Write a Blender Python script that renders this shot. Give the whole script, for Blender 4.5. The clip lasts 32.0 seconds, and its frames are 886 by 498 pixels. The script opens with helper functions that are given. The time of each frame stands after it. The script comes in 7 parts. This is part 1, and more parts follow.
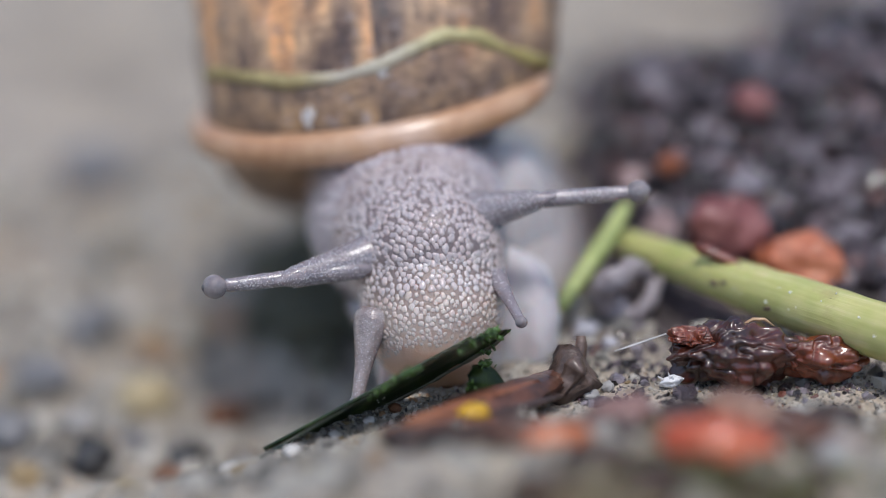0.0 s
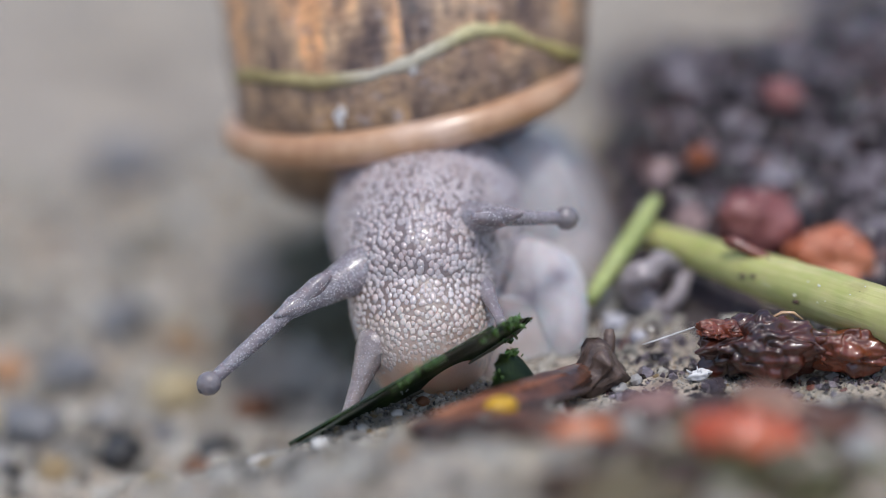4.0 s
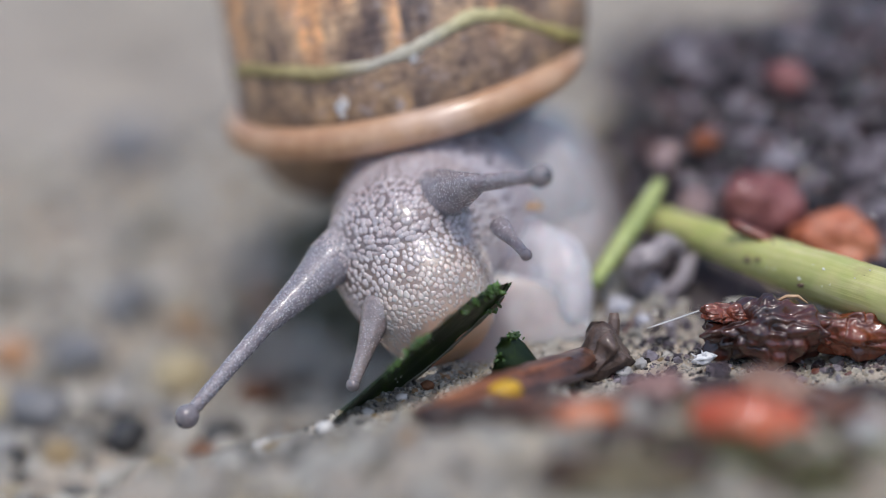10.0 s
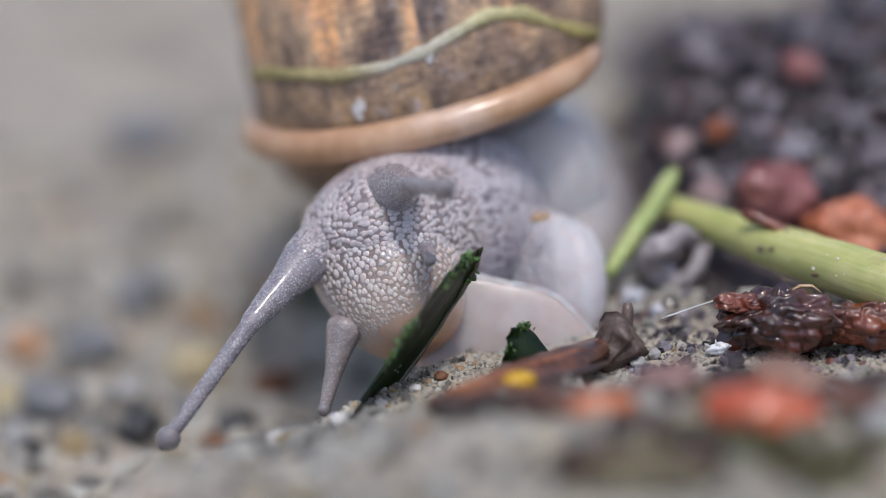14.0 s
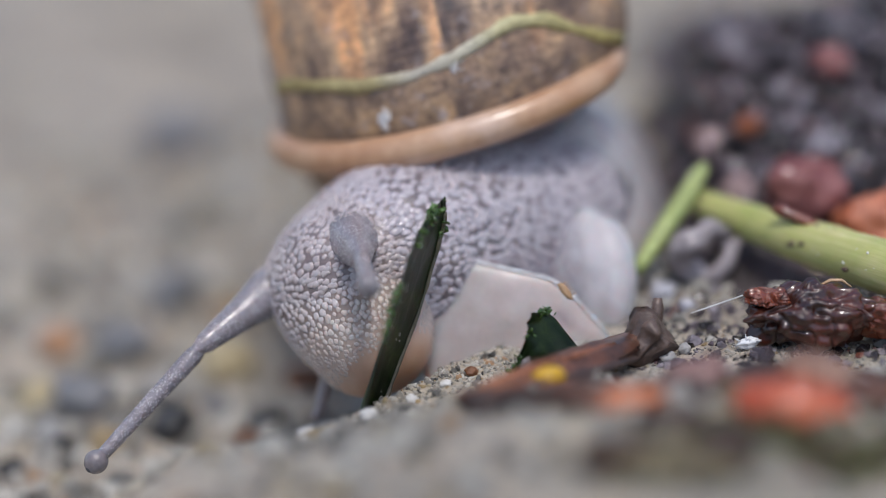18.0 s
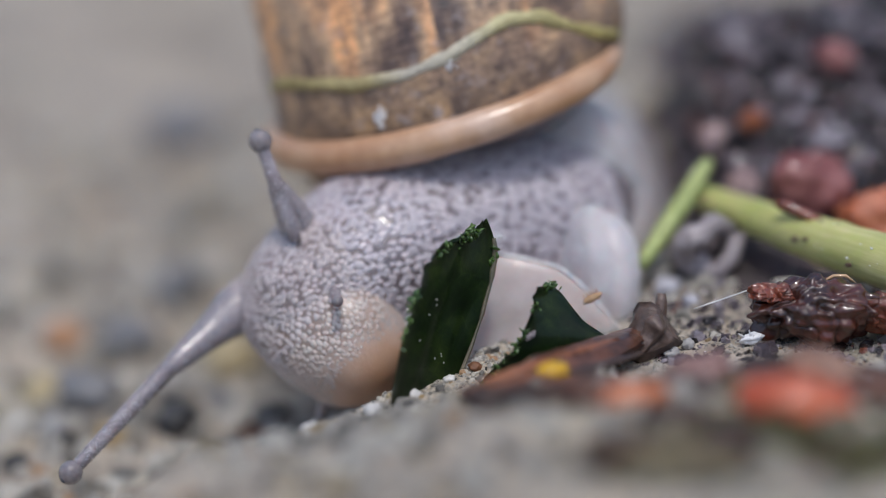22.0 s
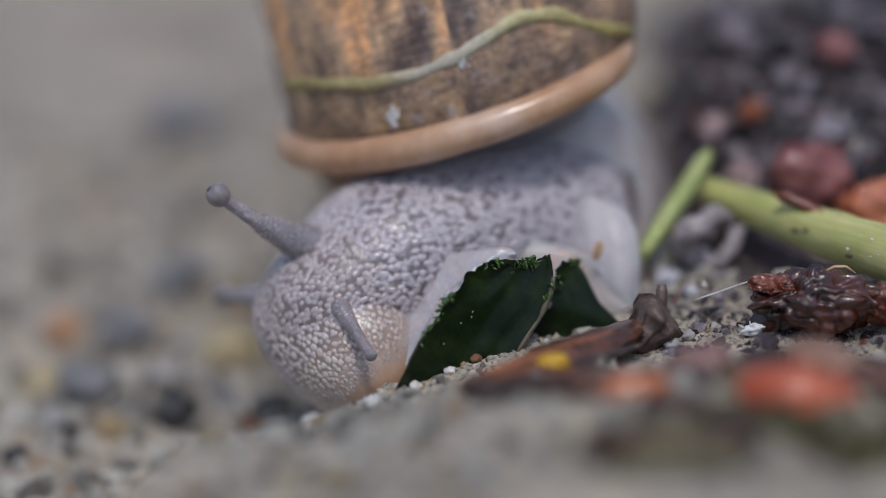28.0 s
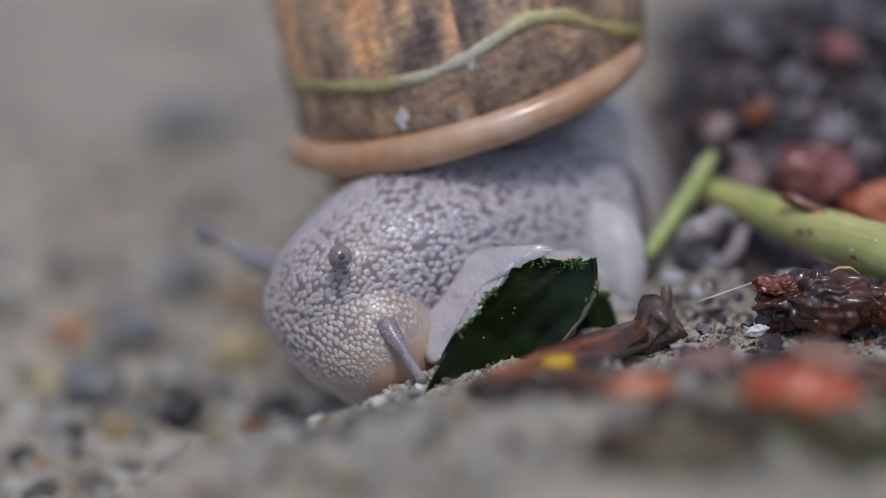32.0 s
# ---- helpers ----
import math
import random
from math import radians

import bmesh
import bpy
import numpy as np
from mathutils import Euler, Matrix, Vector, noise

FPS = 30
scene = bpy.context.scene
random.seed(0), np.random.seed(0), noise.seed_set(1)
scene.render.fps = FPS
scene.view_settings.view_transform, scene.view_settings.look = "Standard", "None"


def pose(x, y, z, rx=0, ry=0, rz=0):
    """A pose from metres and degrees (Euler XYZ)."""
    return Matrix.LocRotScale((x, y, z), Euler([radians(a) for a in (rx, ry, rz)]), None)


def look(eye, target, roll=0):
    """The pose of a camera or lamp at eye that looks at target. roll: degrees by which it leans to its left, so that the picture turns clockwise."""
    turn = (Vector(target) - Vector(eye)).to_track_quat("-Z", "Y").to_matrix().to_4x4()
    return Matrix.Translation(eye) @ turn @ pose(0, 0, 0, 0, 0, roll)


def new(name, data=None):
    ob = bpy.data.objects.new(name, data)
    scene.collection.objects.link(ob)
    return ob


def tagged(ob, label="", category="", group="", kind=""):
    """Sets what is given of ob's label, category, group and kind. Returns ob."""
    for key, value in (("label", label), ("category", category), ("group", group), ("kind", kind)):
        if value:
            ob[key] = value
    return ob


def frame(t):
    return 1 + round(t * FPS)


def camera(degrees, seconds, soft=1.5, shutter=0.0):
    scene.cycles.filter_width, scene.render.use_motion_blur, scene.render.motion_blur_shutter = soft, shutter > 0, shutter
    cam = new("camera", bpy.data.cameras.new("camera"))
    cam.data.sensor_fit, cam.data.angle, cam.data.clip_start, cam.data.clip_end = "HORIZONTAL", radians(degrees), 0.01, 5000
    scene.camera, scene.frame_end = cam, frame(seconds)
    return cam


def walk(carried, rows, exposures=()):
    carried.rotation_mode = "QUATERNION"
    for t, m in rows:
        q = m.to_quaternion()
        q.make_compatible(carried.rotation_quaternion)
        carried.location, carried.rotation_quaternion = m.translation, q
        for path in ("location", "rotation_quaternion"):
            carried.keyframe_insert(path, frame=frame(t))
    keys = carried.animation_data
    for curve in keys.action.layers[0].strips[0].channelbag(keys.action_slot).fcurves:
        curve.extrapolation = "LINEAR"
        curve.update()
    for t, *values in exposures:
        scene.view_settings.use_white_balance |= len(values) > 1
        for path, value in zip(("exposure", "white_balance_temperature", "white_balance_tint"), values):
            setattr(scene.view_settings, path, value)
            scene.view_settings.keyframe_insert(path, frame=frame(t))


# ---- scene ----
import collections
import itertools

MM = 0.001

# ---- camera and its walk ----
cam = camera(18.0, 32.0, soft=0.7)
cam.data.dof.use_dof = True
cam.data.dof.focus_distance = 0.1975
cam.data.dof.aperture_fstop = 7.0
CAMERA_ROWS = [
    (0, pose(-0.001086, -0.188114, 0.076724, 70.054, -0.313, -0.194)),
    (0.5, pose(-0.000811, -0.187993, 0.076459, 70.004, -0.274, 0.178)),
    (1, pose(-0.000607, -0.188043, 0.076603, 70.016, -0.191, 0.157)),
    (1.5, pose(-0.000968, -0.188018, 0.076463, 70.087, -0.286, 0.090)),
    (2, pose(-0.000819, -0.188241, 0.076554, 70.045, -0.235, 0.171)),
    (2.5, pose(-0.000735, -0.188189, 0.076658, 69.931, -0.172, 0.271)),
    (3, pose(-0.000571, -0.187894, 0.076419, 69.959, -0.146, 0.362)),
    (3.5, pose(-0.000523, -0.188055, 0.076488, 69.969, -0.100, 0.454)),
    (5.5, pose(-0.000347, -0.188036, 0.076463, 69.979, -0.055, 0.564)),
    (6, pose(-0.000438, -0.188034, 0.076759, 69.876, -0.056, 0.486)),
    (6.5, pose(-0.000497, -0.187666, 0.076696, 69.813, -0.073, 0.534)),
    (7, pose(-0.000431, -0.187721, 0.076653, 69.668, -0.066, 0.617)),
    (7.5, pose(-0.000394, -0.187751, 0.076554, 69.700, -0.047, 0.564)),
    (8, pose(-0.000502, -0.187772, 0.076563, 69.663, 0.004, 0.520)),
    (8.5, pose(-0.000398, -0.187649, 0.076900, 69.524, -0.045, 0.579)),
    (9, pose(-0.000253, -0.187739, 0.076858, 69.528, -0.048, 0.700)),
    (9.5, pose(-0.000359, -0.187783, 0.076703, 69.563, -0.037, 0.670)),
    (10, pose(-0.000272, -0.187952, 0.076867, 69.530, 0.048, 0.636)),
    (10.5, pose(-0.000284, -0.187764, 0.076962, 69.455, 0.136, 0.626)),
    (11, pose(-0.000271, -0.187711, 0.076701, 69.558, 0.078, 0.706)),
    (11.5, pose(-0.000170, -0.187686, 0.076887, 69.502, 0.138, 0.696)),
    (12, pose(-0.000236, -0.187830, 0.076962, 69.449, 0.079, 0.710)),
    (12.5, pose(-0.000196, -0.187725, 0.076842, 69.430, 0.125, 0.696)),
    (13, pose(-0.000111, -0.187784, 0.076843, 69.483, 0.258, 0.714)),
    (13.5, pose(-0.000105, -0.187702, 0.076772, 69.430, 0.192, 0.745)),
    (14, pose(0.000016, -0.187649, 0.076997, 69.271, 0.313, 0.916)),
    (14.5, pose(-0.000061, -0.187735, 0.076864, 69.317, 0.330, 0.909)),
    (16.5, pose(0.000285, -0.187828, 0.076908, 69.418, 0.581, 1.003)),
    (17, pose(0.000340, -0.188022, 0.076836, 69.214, 0.704, 1.561)),
    (17.5, pose(0.000355, -0.188175, 0.077328, 69.120, 0.773, 1.544)),
    (18, pose(0.000406, -0.188112, 0.076891, 69.265, 0.768, 1.515)),
    (18.5, pose(0.000374, -0.188298, 0.076802, 69.313, 0.751, 1.467)),
    (19, pose(0.000415, -0.188129, 0.076747, 69.367, 0.748, 1.576)),
    (19.5, pose(0.000531, -0.188034, 0.076882, 69.230, 0.760, 1.614)),
    (20, pose(0.000316, -0.188072, 0.076947, 69.227, 0.700, 1.573)),
    (20.5, pose(0.000601, -0.187970, 0.076851, 69.199, 0.758, 1.602)),
    (21, pose(0.000536, -0.188009, 0.077112, 69.117, 0.749, 1.622)),
    (21.5, pose(0.000496, -0.188033, 0.076852, 69.187, 0.708, 1.649)),
    (22, pose(0.000715, -0.188055, 0.077118, 69.102, 0.792, 1.684)),
    (22.5, pose(0.000355, -0.188088, 0.077119, 69.044, 0.709, 1.612)),
    (23, pose(0.000562, -0.188007, 0.077231, 68.941, 0.704, 1.616)),
    (23.5, pose(0.000374, -0.188033, 0.077119, 68.952, 0.674, 1.571)),
    (24, pose(0.000340, -0.188009, 0.077317, 68.844, 0.718, 1.562)),
    (24.5, pose(0.000406, -0.188009, 0.077304, 68.915, 0.651, 1.642)),
    (25, pose(0.000414, -0.188022, 0.077105, 68.940, 0.641, 1.613)),
    (25.5, pose(0.000357, -0.187979, 0.077171, 68.845, 0.668, 1.572)),
    (27.5, pose(0.000303, -0.187989, 0.077321, 68.831, 0.751, 1.609)),
    (28, pose(0.000501, -0.187951, 0.077058, 68.936, 0.865, 1.596)),
    (28.5, pose(0.000363, -0.188335, 0.077184, 69.000, 0.836, 1.592)),
    (29, pose(0.000362, -0.188203, 0.077191, 68.930, 0.876, 1.625)),
    (29.5, pose(0.000349, -0.188317, 0.077164, 68.950, 0.836, 1.610)),
    (30, pose(0.000265, -0.188330, 0.077044, 69.003, 0.822, 1.598)),
    (30.5, pose(0.000409, -0.188288, 0.077204, 68.953, 0.851, 1.618)),
    (31, pose(0.000217, -0.188366, 0.077109, 68.944, 0.797, 1.613)),
    (31.5, pose(0.000487, -0.188229, 0.077297, 68.924, 0.910, 1.637)),
    (32, pose(0.000342, -0.188384, 0.077320, 68.937, 0.892, 1.646)),
]
walk(cam, CAMERA_ROWS, exposures=[(0, 0.11), (6, 0.13), (13, 0.13), (19, 0.0), (23, -0.10), (25, -0.25), (32, -0.39)])

# ---- world, sun ----
world = bpy.data.worlds.new("overcast_sky")
scene.world = world
world.use_nodes = True
wn = world.node_tree.nodes
sky = wn.new("ShaderNodeTexSky")
sky.sky_type = 'NISHITA'
sky.sun_disc = False
sky.sun_elevation = radians(72)
sky.sun_rotation = radians(167)
sky.dust_density = 2.0
sky.air_density = 1.0
wn["Background"].inputs["Strength"].default_value = 0.15
world.node_tree.links.new(sky.outputs[0], wn["Background"].inputs["Color"])
sun = new("sun", bpy.data.lights.new("sun", 'SUN'))
sun.data.energy = 1.5
sun.data.angle = radians(10)
sun.data.color = (1.0, 0.98, 0.955)
sun.matrix_world = look((0.03, -0.135, 0.43), (0, 0, 0))


# ---- materials ----
class Mat:
    """A small wrapper round a node material with a Principled shader."""

    def __init__(self, name, rough=0.5, spec=0.5, metal=0.0):
        self.m = bpy.data.materials.new(name)
        self.m.use_nodes = True
        self.t = self.m.node_tree
        self.b = self.t.nodes["Principled BSDF"]
        self.b.inputs["Roughness"].default_value = rough
        self.b.inputs["Specular IOR Level"].default_value = spec
        self.b.inputs["Metallic"].default_value = metal
        self.tc = self.t.nodes.new("ShaderNodeTexCoord")

    def node(self, kind, **sets):
        n = self.t.nodes.new(kind)
        for k, v in sets.items():
            n.inputs[k].default_value = v
        return n

    def link(self, a, b):
        self.t.links.new(a, b)

    def coord(self, kind="Object"):
        return self.tc.outputs[kind]

    def noise(self, scale, detail=4.0, rough=0.6, kind="Object", stretch=None):
        n = self.node("ShaderNodeTexNoise", Scale=scale, Detail=detail, Roughness=rough)
        src = self.coord(kind)
        if stretch:
            mp = self.node("ShaderNodeMapping", Scale=stretch)
            self.link(src, mp.inputs["Vector"])
            src = mp.outputs[0]
        self.link(src, n.inputs["Vector"])
        return n.outputs["Fac"]

    def voronoi(self, scale, feature='F1', kind="Object"):
        n = self.node("ShaderNodeTexVoronoi", Scale=scale)
        n.feature = feature
        self.link(self.coord(kind), n.inputs["Vector"])
        return n

    def ramp(self, fac, stops):
        r = self.t.nodes.new("ShaderNodeValToRGB")
        el = r.color_ramp.elements
        while len(el) < len(stops):
            el.new(0.5)
        for e, (p, c) in zip(el, stops):
            e.position = p
            e.color = (*c, 1)
        self.link(fac, r.inputs[0])
        return r.outputs[0]

    def mix(self, fac, a, b, blend='MIX'):
        n = self.t.nodes.new("ShaderNodeMix")
        n.data_type = 'RGBA'
        n.blend_type = blend
        for v, s in ((fac, n.inputs[0]), (a, n.inputs[6]), (b, n.inputs[7])):
            if isinstance(v, (int, float)):
                s.default_value = v
            elif isinstance(v, tuple):
                s.default_value = (*v, 1)
            else:
                self.link(v, s)
        return n.outputs[2]

    def color(self, c):
        if isinstance(c, tuple):
            self.b.inputs["Base Color"].default_value = (*c, 1)
        else:
            self.link(c, self.b.inputs["Base Color"])
        return self

    def bump(self, h, dist, strength=1.0):
        n = self.node("ShaderNodeBump", Strength=strength, Distance=dist)
        self.link(h, n.inputs["Height"])
        self.link(n.outputs[0], self.b.inputs["Normal"])
        return self

    def rough(self, fac, lo, hi):
        n = self.node("ShaderNodeMapRange")
        n.inputs[3].default_value, n.inputs[4].default_value = lo, hi
        self.link(fac, n.inputs[0])
        self.link(n.outputs[0], self.b.inputs["Roughness"])
        return self

    def soft(self, weight, radius, scale=0.001):
        self.b.inputs["Subsurface Weight"].default_value = weight
        self.b.inputs["Subsurface Radius"].default_value = radius
        self.b.inputs["Subsurface Scale"].default_value = scale
        return self

    def coat(self, w, r=0.05):
        self.b.inputs["Coat Weight"].default_value = w
        self.b.inputs["Coat Roughness"].default_value = r
        return self

    def random(self):
        return self.t.nodes.new("ShaderNodeObjectInfo").outputs["Random"]

    def island(self):
        return self.t.nodes.new("ShaderNodeNewGeometry").outputs["Random Per Island"]


def concrete_mat():
    k = Mat("gritty_concrete", 0.85, 0.3)
    big = k.noise(28, 3)
    mid = k.noise(230, 5, 0.68)
    fine = k.noise(1400, 4)
    c = k.ramp(big, [(0.3, (0.34, 0.308, 0.272)), (0.55, (0.45, 0.415, 0.373)), (0.75, (0.53, 0.495, 0.45))])
    c = k.mix(0.85, c, k.ramp(mid, [(0.32, (0.38, 0.36, 0.33)), (0.47, (0.88, 0.86, 0.82)), (0.6, (1.05, 1.0, 0.95)), (0.72, (1.3, 1.22, 1.1))]), 'MULTIPLY')
    moss = k.ramp(k.noise(60, 3), [(0.56, (0, 0, 0)), (0.72, (1, 1, 1))])
    c = k.mix(k.mix(0.35, (0, 0, 0), moss), c, (0.16, 0.19, 0.12))
    grain = k.ramp(fine, [(0.35, (0.55, 0.52, 0.5)), (0.6, (1.1, 1.1, 1.1))])
    c = k.mix(0.6, c, grain, 'MULTIPLY')
    blots = k.noise(95, 4, 0.6)
    c = k.mix(0.75, c, k.ramp(blots, [(0.32, (0.42, 0.41, 0.40)), (0.48, (1.1, 1.08, 1.05)), (0.66, (1.35, 1.27, 1.15))]), 'MULTIPLY')
    k.color(c).bump(k.mix(0.5, mid, fine), 0.0006, 0.8)
    k.rough(mid, 0.6, 0.95)
    return k.m


def grain_mat(tone=1.0):
    k = Mat("sand_grain", 0.45, 0.5)
    c = k.ramp(k.island(), [(0.0, (0.08, 0.077, 0.075)), (0.14, (0.24, 0.225, 0.205)), (0.42, (0.48, 0.445, 0.40)), (0.8, (0.70, 0.665, 0.61)), (0.95, (0.46, 0.36, 0.2)), (1.0, (0.5, 0.28, 0.16))])
    c = k.mix(0.5, c, k.ramp(k.noise(2500), [(0.3, (0.6, 0.6, 0.6)), (0.7, (1.1, 1.1, 1.1))]), 'MULTIPLY')
    c = k.mix(1.0, c, (tone, tone, tone * 0.97), 'MULTIPLY')
    k.color(c).bump(k.noise(3000), 0.0001)
    return k.m


def pebble_mat(name, a, b, rough=0.5):
    k = Mat(name, rough, 0.5)
    c = k.ramp(k.noise(500, 5), [(0.3, a), (0.7, b)])
    k.color(c).bump(k.noise(1500), 0.00015)
    return k.m


def soil_mat():
    k = Mat("dark_wet_soil", 0.35, 0.5)
    # The palest stops are lilac crumbs and wet glints put into the colour.
    c = k.ramp(k.island(), [(0.0, (0.008, 0.006, 0.007)), (0.4, (0.046, 0.033, 0.037)), (0.62, (0.15, 0.12, 0.135)), (0.78, (0.25, 0.215, 0.235)), (0.86, (0.19, 0.06, 0.035)), (0.9, (0.22, 0.19, 0.21)), (1.0, (0.34, 0.31, 0.34))])
    c = k.mix(0.7, c, k.ramp(k.noise(900, 5), [(0.3, (0.4, 0.4, 0.4)), (0.7, (1.4, 1.4, 1.45))]), 'MULTIPLY')
    k.color(c).bump(k.noise(1200, 5), 0.0004)
    k.rough(k.noise(400), 0.1, 0.45)
    k.coat(0.4, 0.06)
    return k.m


def skin_mat(name, lo, hi, gloss, speck=0.0, sub=0.4, wet=0.5, deep=0.0009, pucker=1.0, grain=0.5):
    """Wet snail skin: two-scale mottling and a thin slime coat."""
    k = Mat(name, gloss, 0.5)
    c = k.ramp(k.noise(420, 4), [(0.3, lo), (0.7, hi)])
    c = k.mix(grain, c, k.ramp(k.noise(2600, 3), [(0.3, (0.7, 0.7, 0.72)), (0.7, (1.15, 1.12, 1.1))]), 'MULTIPLY')
    if speck:
        v = k.voronoi(5600)
        s = k.ramp(v.outputs["Distance"], [(0.18, (1, 1, 1)), (0.34, (0, 0, 0))])
        pick = k.ramp(k.noise(1500, 2), [(0.40, (0, 0, 0)), (0.5, (1, 1, 1))])
        s = k.mix(1.0, s, pick, 'MULTIPLY')
        c = k.mix(k.mix(speck, (0, 0, 0), s), c, (0.72, 0.70, 0.70))
    k.color(c).soft(sub, (1.0, 0.62, 0.5), deep).coat(wet, 0.1)
    k.bump(k.noise(3500 / pucker ** 0.5, 4), 0.00007 * pucker, 0.7)
    return k.m


def head_mat():
    """Skin of the head: grey-brown behind, pale pink towards the muzzle."""
    k = Mat("head_skin", 0.32, 0.5)
    sep = k.t.nodes.new("ShaderNodeSeparateXYZ")
    k.link(k.coord("Object"), sep.inputs[0])
    along = k.node("ShaderNodeMapRange")
    for i, v in ((1, 0.0005), (2, 0.0068)):
        along.inputs[i].default_value = v
    k.link(sep.outputs[2], along.inputs[0])
    back = k.ramp(k.noise(420, 4), [(0.3, (0.15, 0.105, 0.10)), (0.7, (0.25, 0.185, 0.175))])
    front = k.ramp(k.noise(300, 4), [(0.3, (0.58, 0.40, 0.32)), (0.7, (0.70, 0.54, 0.46))])
    tip = k.node("ShaderNodeMapRange")
    for i, v in ((1, 0.0068), (2, 0.0096)):
        tip.inputs[i].default_value = v
    k.link(sep.outputs[2], tip.inputs[0])
    c = k.mix(along.outputs[0], back, front)
    c = k.mix(tip.outputs[0], c, (0.60, 0.33, 0.17))
    k.color(c).soft(0.8, (1.0, 0.72, 0.6), 0.0018).coat(0.35, 0.15)
    k.bump(k.noise(3000, 4), 0.00006, 0.7)
    return k.m


def shell_mat():
    """Worn brown shell: dark and orange bands along the whorl, fine flecks and growth lines across."""
    k = Mat("banded_shell", 0.32, 0.5)
    sep = k.t.nodes.new("ShaderNodeSeparateXYZ")
    k.link(k.coord("UV"), sep.inputs[0])
    band = k.noise(1.0, 4, 0.6, "UV", (4.5, 17.0, 1.0))
    flame = k.noise(1.0, 6, 0.75, "UV", (40.0, 34.0, 1.0))
    fleck = k.noise(1.0, 5, 0.7, "UV", (260.0, 70.0, 1.0))
    lines = k.noise(1.0, 3, 0.6, "UV", (230.0, 5.0, 1.0))
    bands = k.ramp(band, [(0.38, (0.07, 0.045, 0.045)), (0.46, (0.23, 0.15, 0.105)), (0.53, (0.50, 0.34, 0.21)), (0.62, (0.78, 0.42, 0.20))])
    young = k.ramp(k.noise(1.0, 5, 0.65, "UV", (30.0, 22.0, 1.0)), [(0.35, (0.16, 0.10, 0.075)), (0.5, (0.35, 0.235, 0.155)), (0.62, (0.56, 0.37, 0.21)), (0.7, (0.46, 0.39, 0.37))])
    age = k.node("ShaderNodeMapRange")
    for i, v in ((1, 0.030), (2, 0.062)):
        age.inputs[i].default_value = v
    k.link(sep.outputs[0], age.inputs[0])
    c = k.mix(age.outputs[0], young, bands)
    edge = k.ramp(sep.outputs[0], [(0.0, (0.5, 0.47, 0.38)), (0.012, (0.6, 0.56, 0.5)), (0.03, (1, 1, 1))])
    c = k.mix(0.8, c, edge, 'MULTIPLY')
    c = k.mix(0.8, c, k.ramp(flame, [(0.36, (0.32, 0.29, 0.32)), (0.52, (1.0, 0.97, 0.94)), (0.68, (1.5, 1.4, 1.25))]), 'MULTIPLY')
    c = k.mix(0.7, c, k.ramp(fleck, [(0.36, (0.42, 0.4, 0.42)), (0.56, (1.1, 1.1, 1.1)), (0.7, (1.5, 1.45, 1.5))]), 'MULTIPLY')
    c = k.mix(0.4, c, k.ramp(lines, [(0.35, (0.55, 0.52, 0.55)), (0.6, (1.1, 1.1, 1.1))]), 'MULTIPLY')
    wear = k.ramp(k.noise(650, 6, 0.75), [(0.56, (0, 0, 0)), (0.68, (1, 1, 1))])
    c = k.mix(k.mix(0.4, (0, 0, 0), wear), c, (0.46, 0.41, 0.43))
    k.color(c).bump(k.mix(0.4, lines, k.noise(1500)), 0.00025, 0.7)
    k.rough(flame, 0.28, 0.55)
    k.coat(0.25, 0.15)
    return k.m


def ridge_mat():
    """Growth ridge: olive towards the edges of the mouth, chalky white where it is worn."""
    k = Mat("worn_growth_ridge", 0.45, 0.4)
    sep = k.t.nodes.new("ShaderNodeSeparateXYZ")
    k.link(k.coord("Object"), sep.inputs[0])
    across = k.node("ShaderNodeMapRange")
    for i, v in ((1, -0.012), (2, 0.012)):
        across.inputs[i].default_value = v
    k.link(sep.outputs[2], across.inputs[0])
    c = k.ramp(across.outputs[0], [(0.0, (0.36, 0.29, 0.12)), (0.28, (0.44, 0.37, 0.19)), (0.42, (0.66, 0.62, 0.54)), (0.58, (0.64, 0.60, 0.48)), (0.7, (0.58, 0.53, 0.30)), (1.0, (0.48, 0.40, 0.15))])
    c = k.mix(0.5, c, k.ramp(k.noise(420, 4), [(0.35, (0.5, 0.46, 0.36)), (0.6, (1.1, 1.1, 1.1))]), 'MULTIPLY')
    c = k.mix(0.6, c, k.ramp(k.noise(1500, 4), [(0.3, (0.6, 0.6, 0.6)), (0.7, (1.2, 1.2, 1.2))]), 'MULTIPLY')
    k.color(c).bump(k.noise(1500), 0.0002)
    return k.m


def leaf_mat():
    k = Mat("dark_green_leaf", 0.3, 0.5)
    c = k.ramp(k.noise(350, 4), [(0.3, (0.006, 0.015, 0.004)), (0.5, (0.014, 0.032, 0.007)), (0.72, (0.045, 0.075, 0.015))])
    v = k.voronoi(900, 'DISTANCE_TO_EDGE')
    veins = k.ramp(v.outputs["Distance"], [(0.0, (1.5, 1.5, 1.2)), (0.08, (1, 1, 1))])
    c = k.mix(0.5, c, veins, 'MULTIPLY')
    k.color(c).bump(k.mix(0.5, v.outputs["Distance"], k.noise(2500)), 0.0001, 0.5).coat(0.25, 0.12)
    return k.m


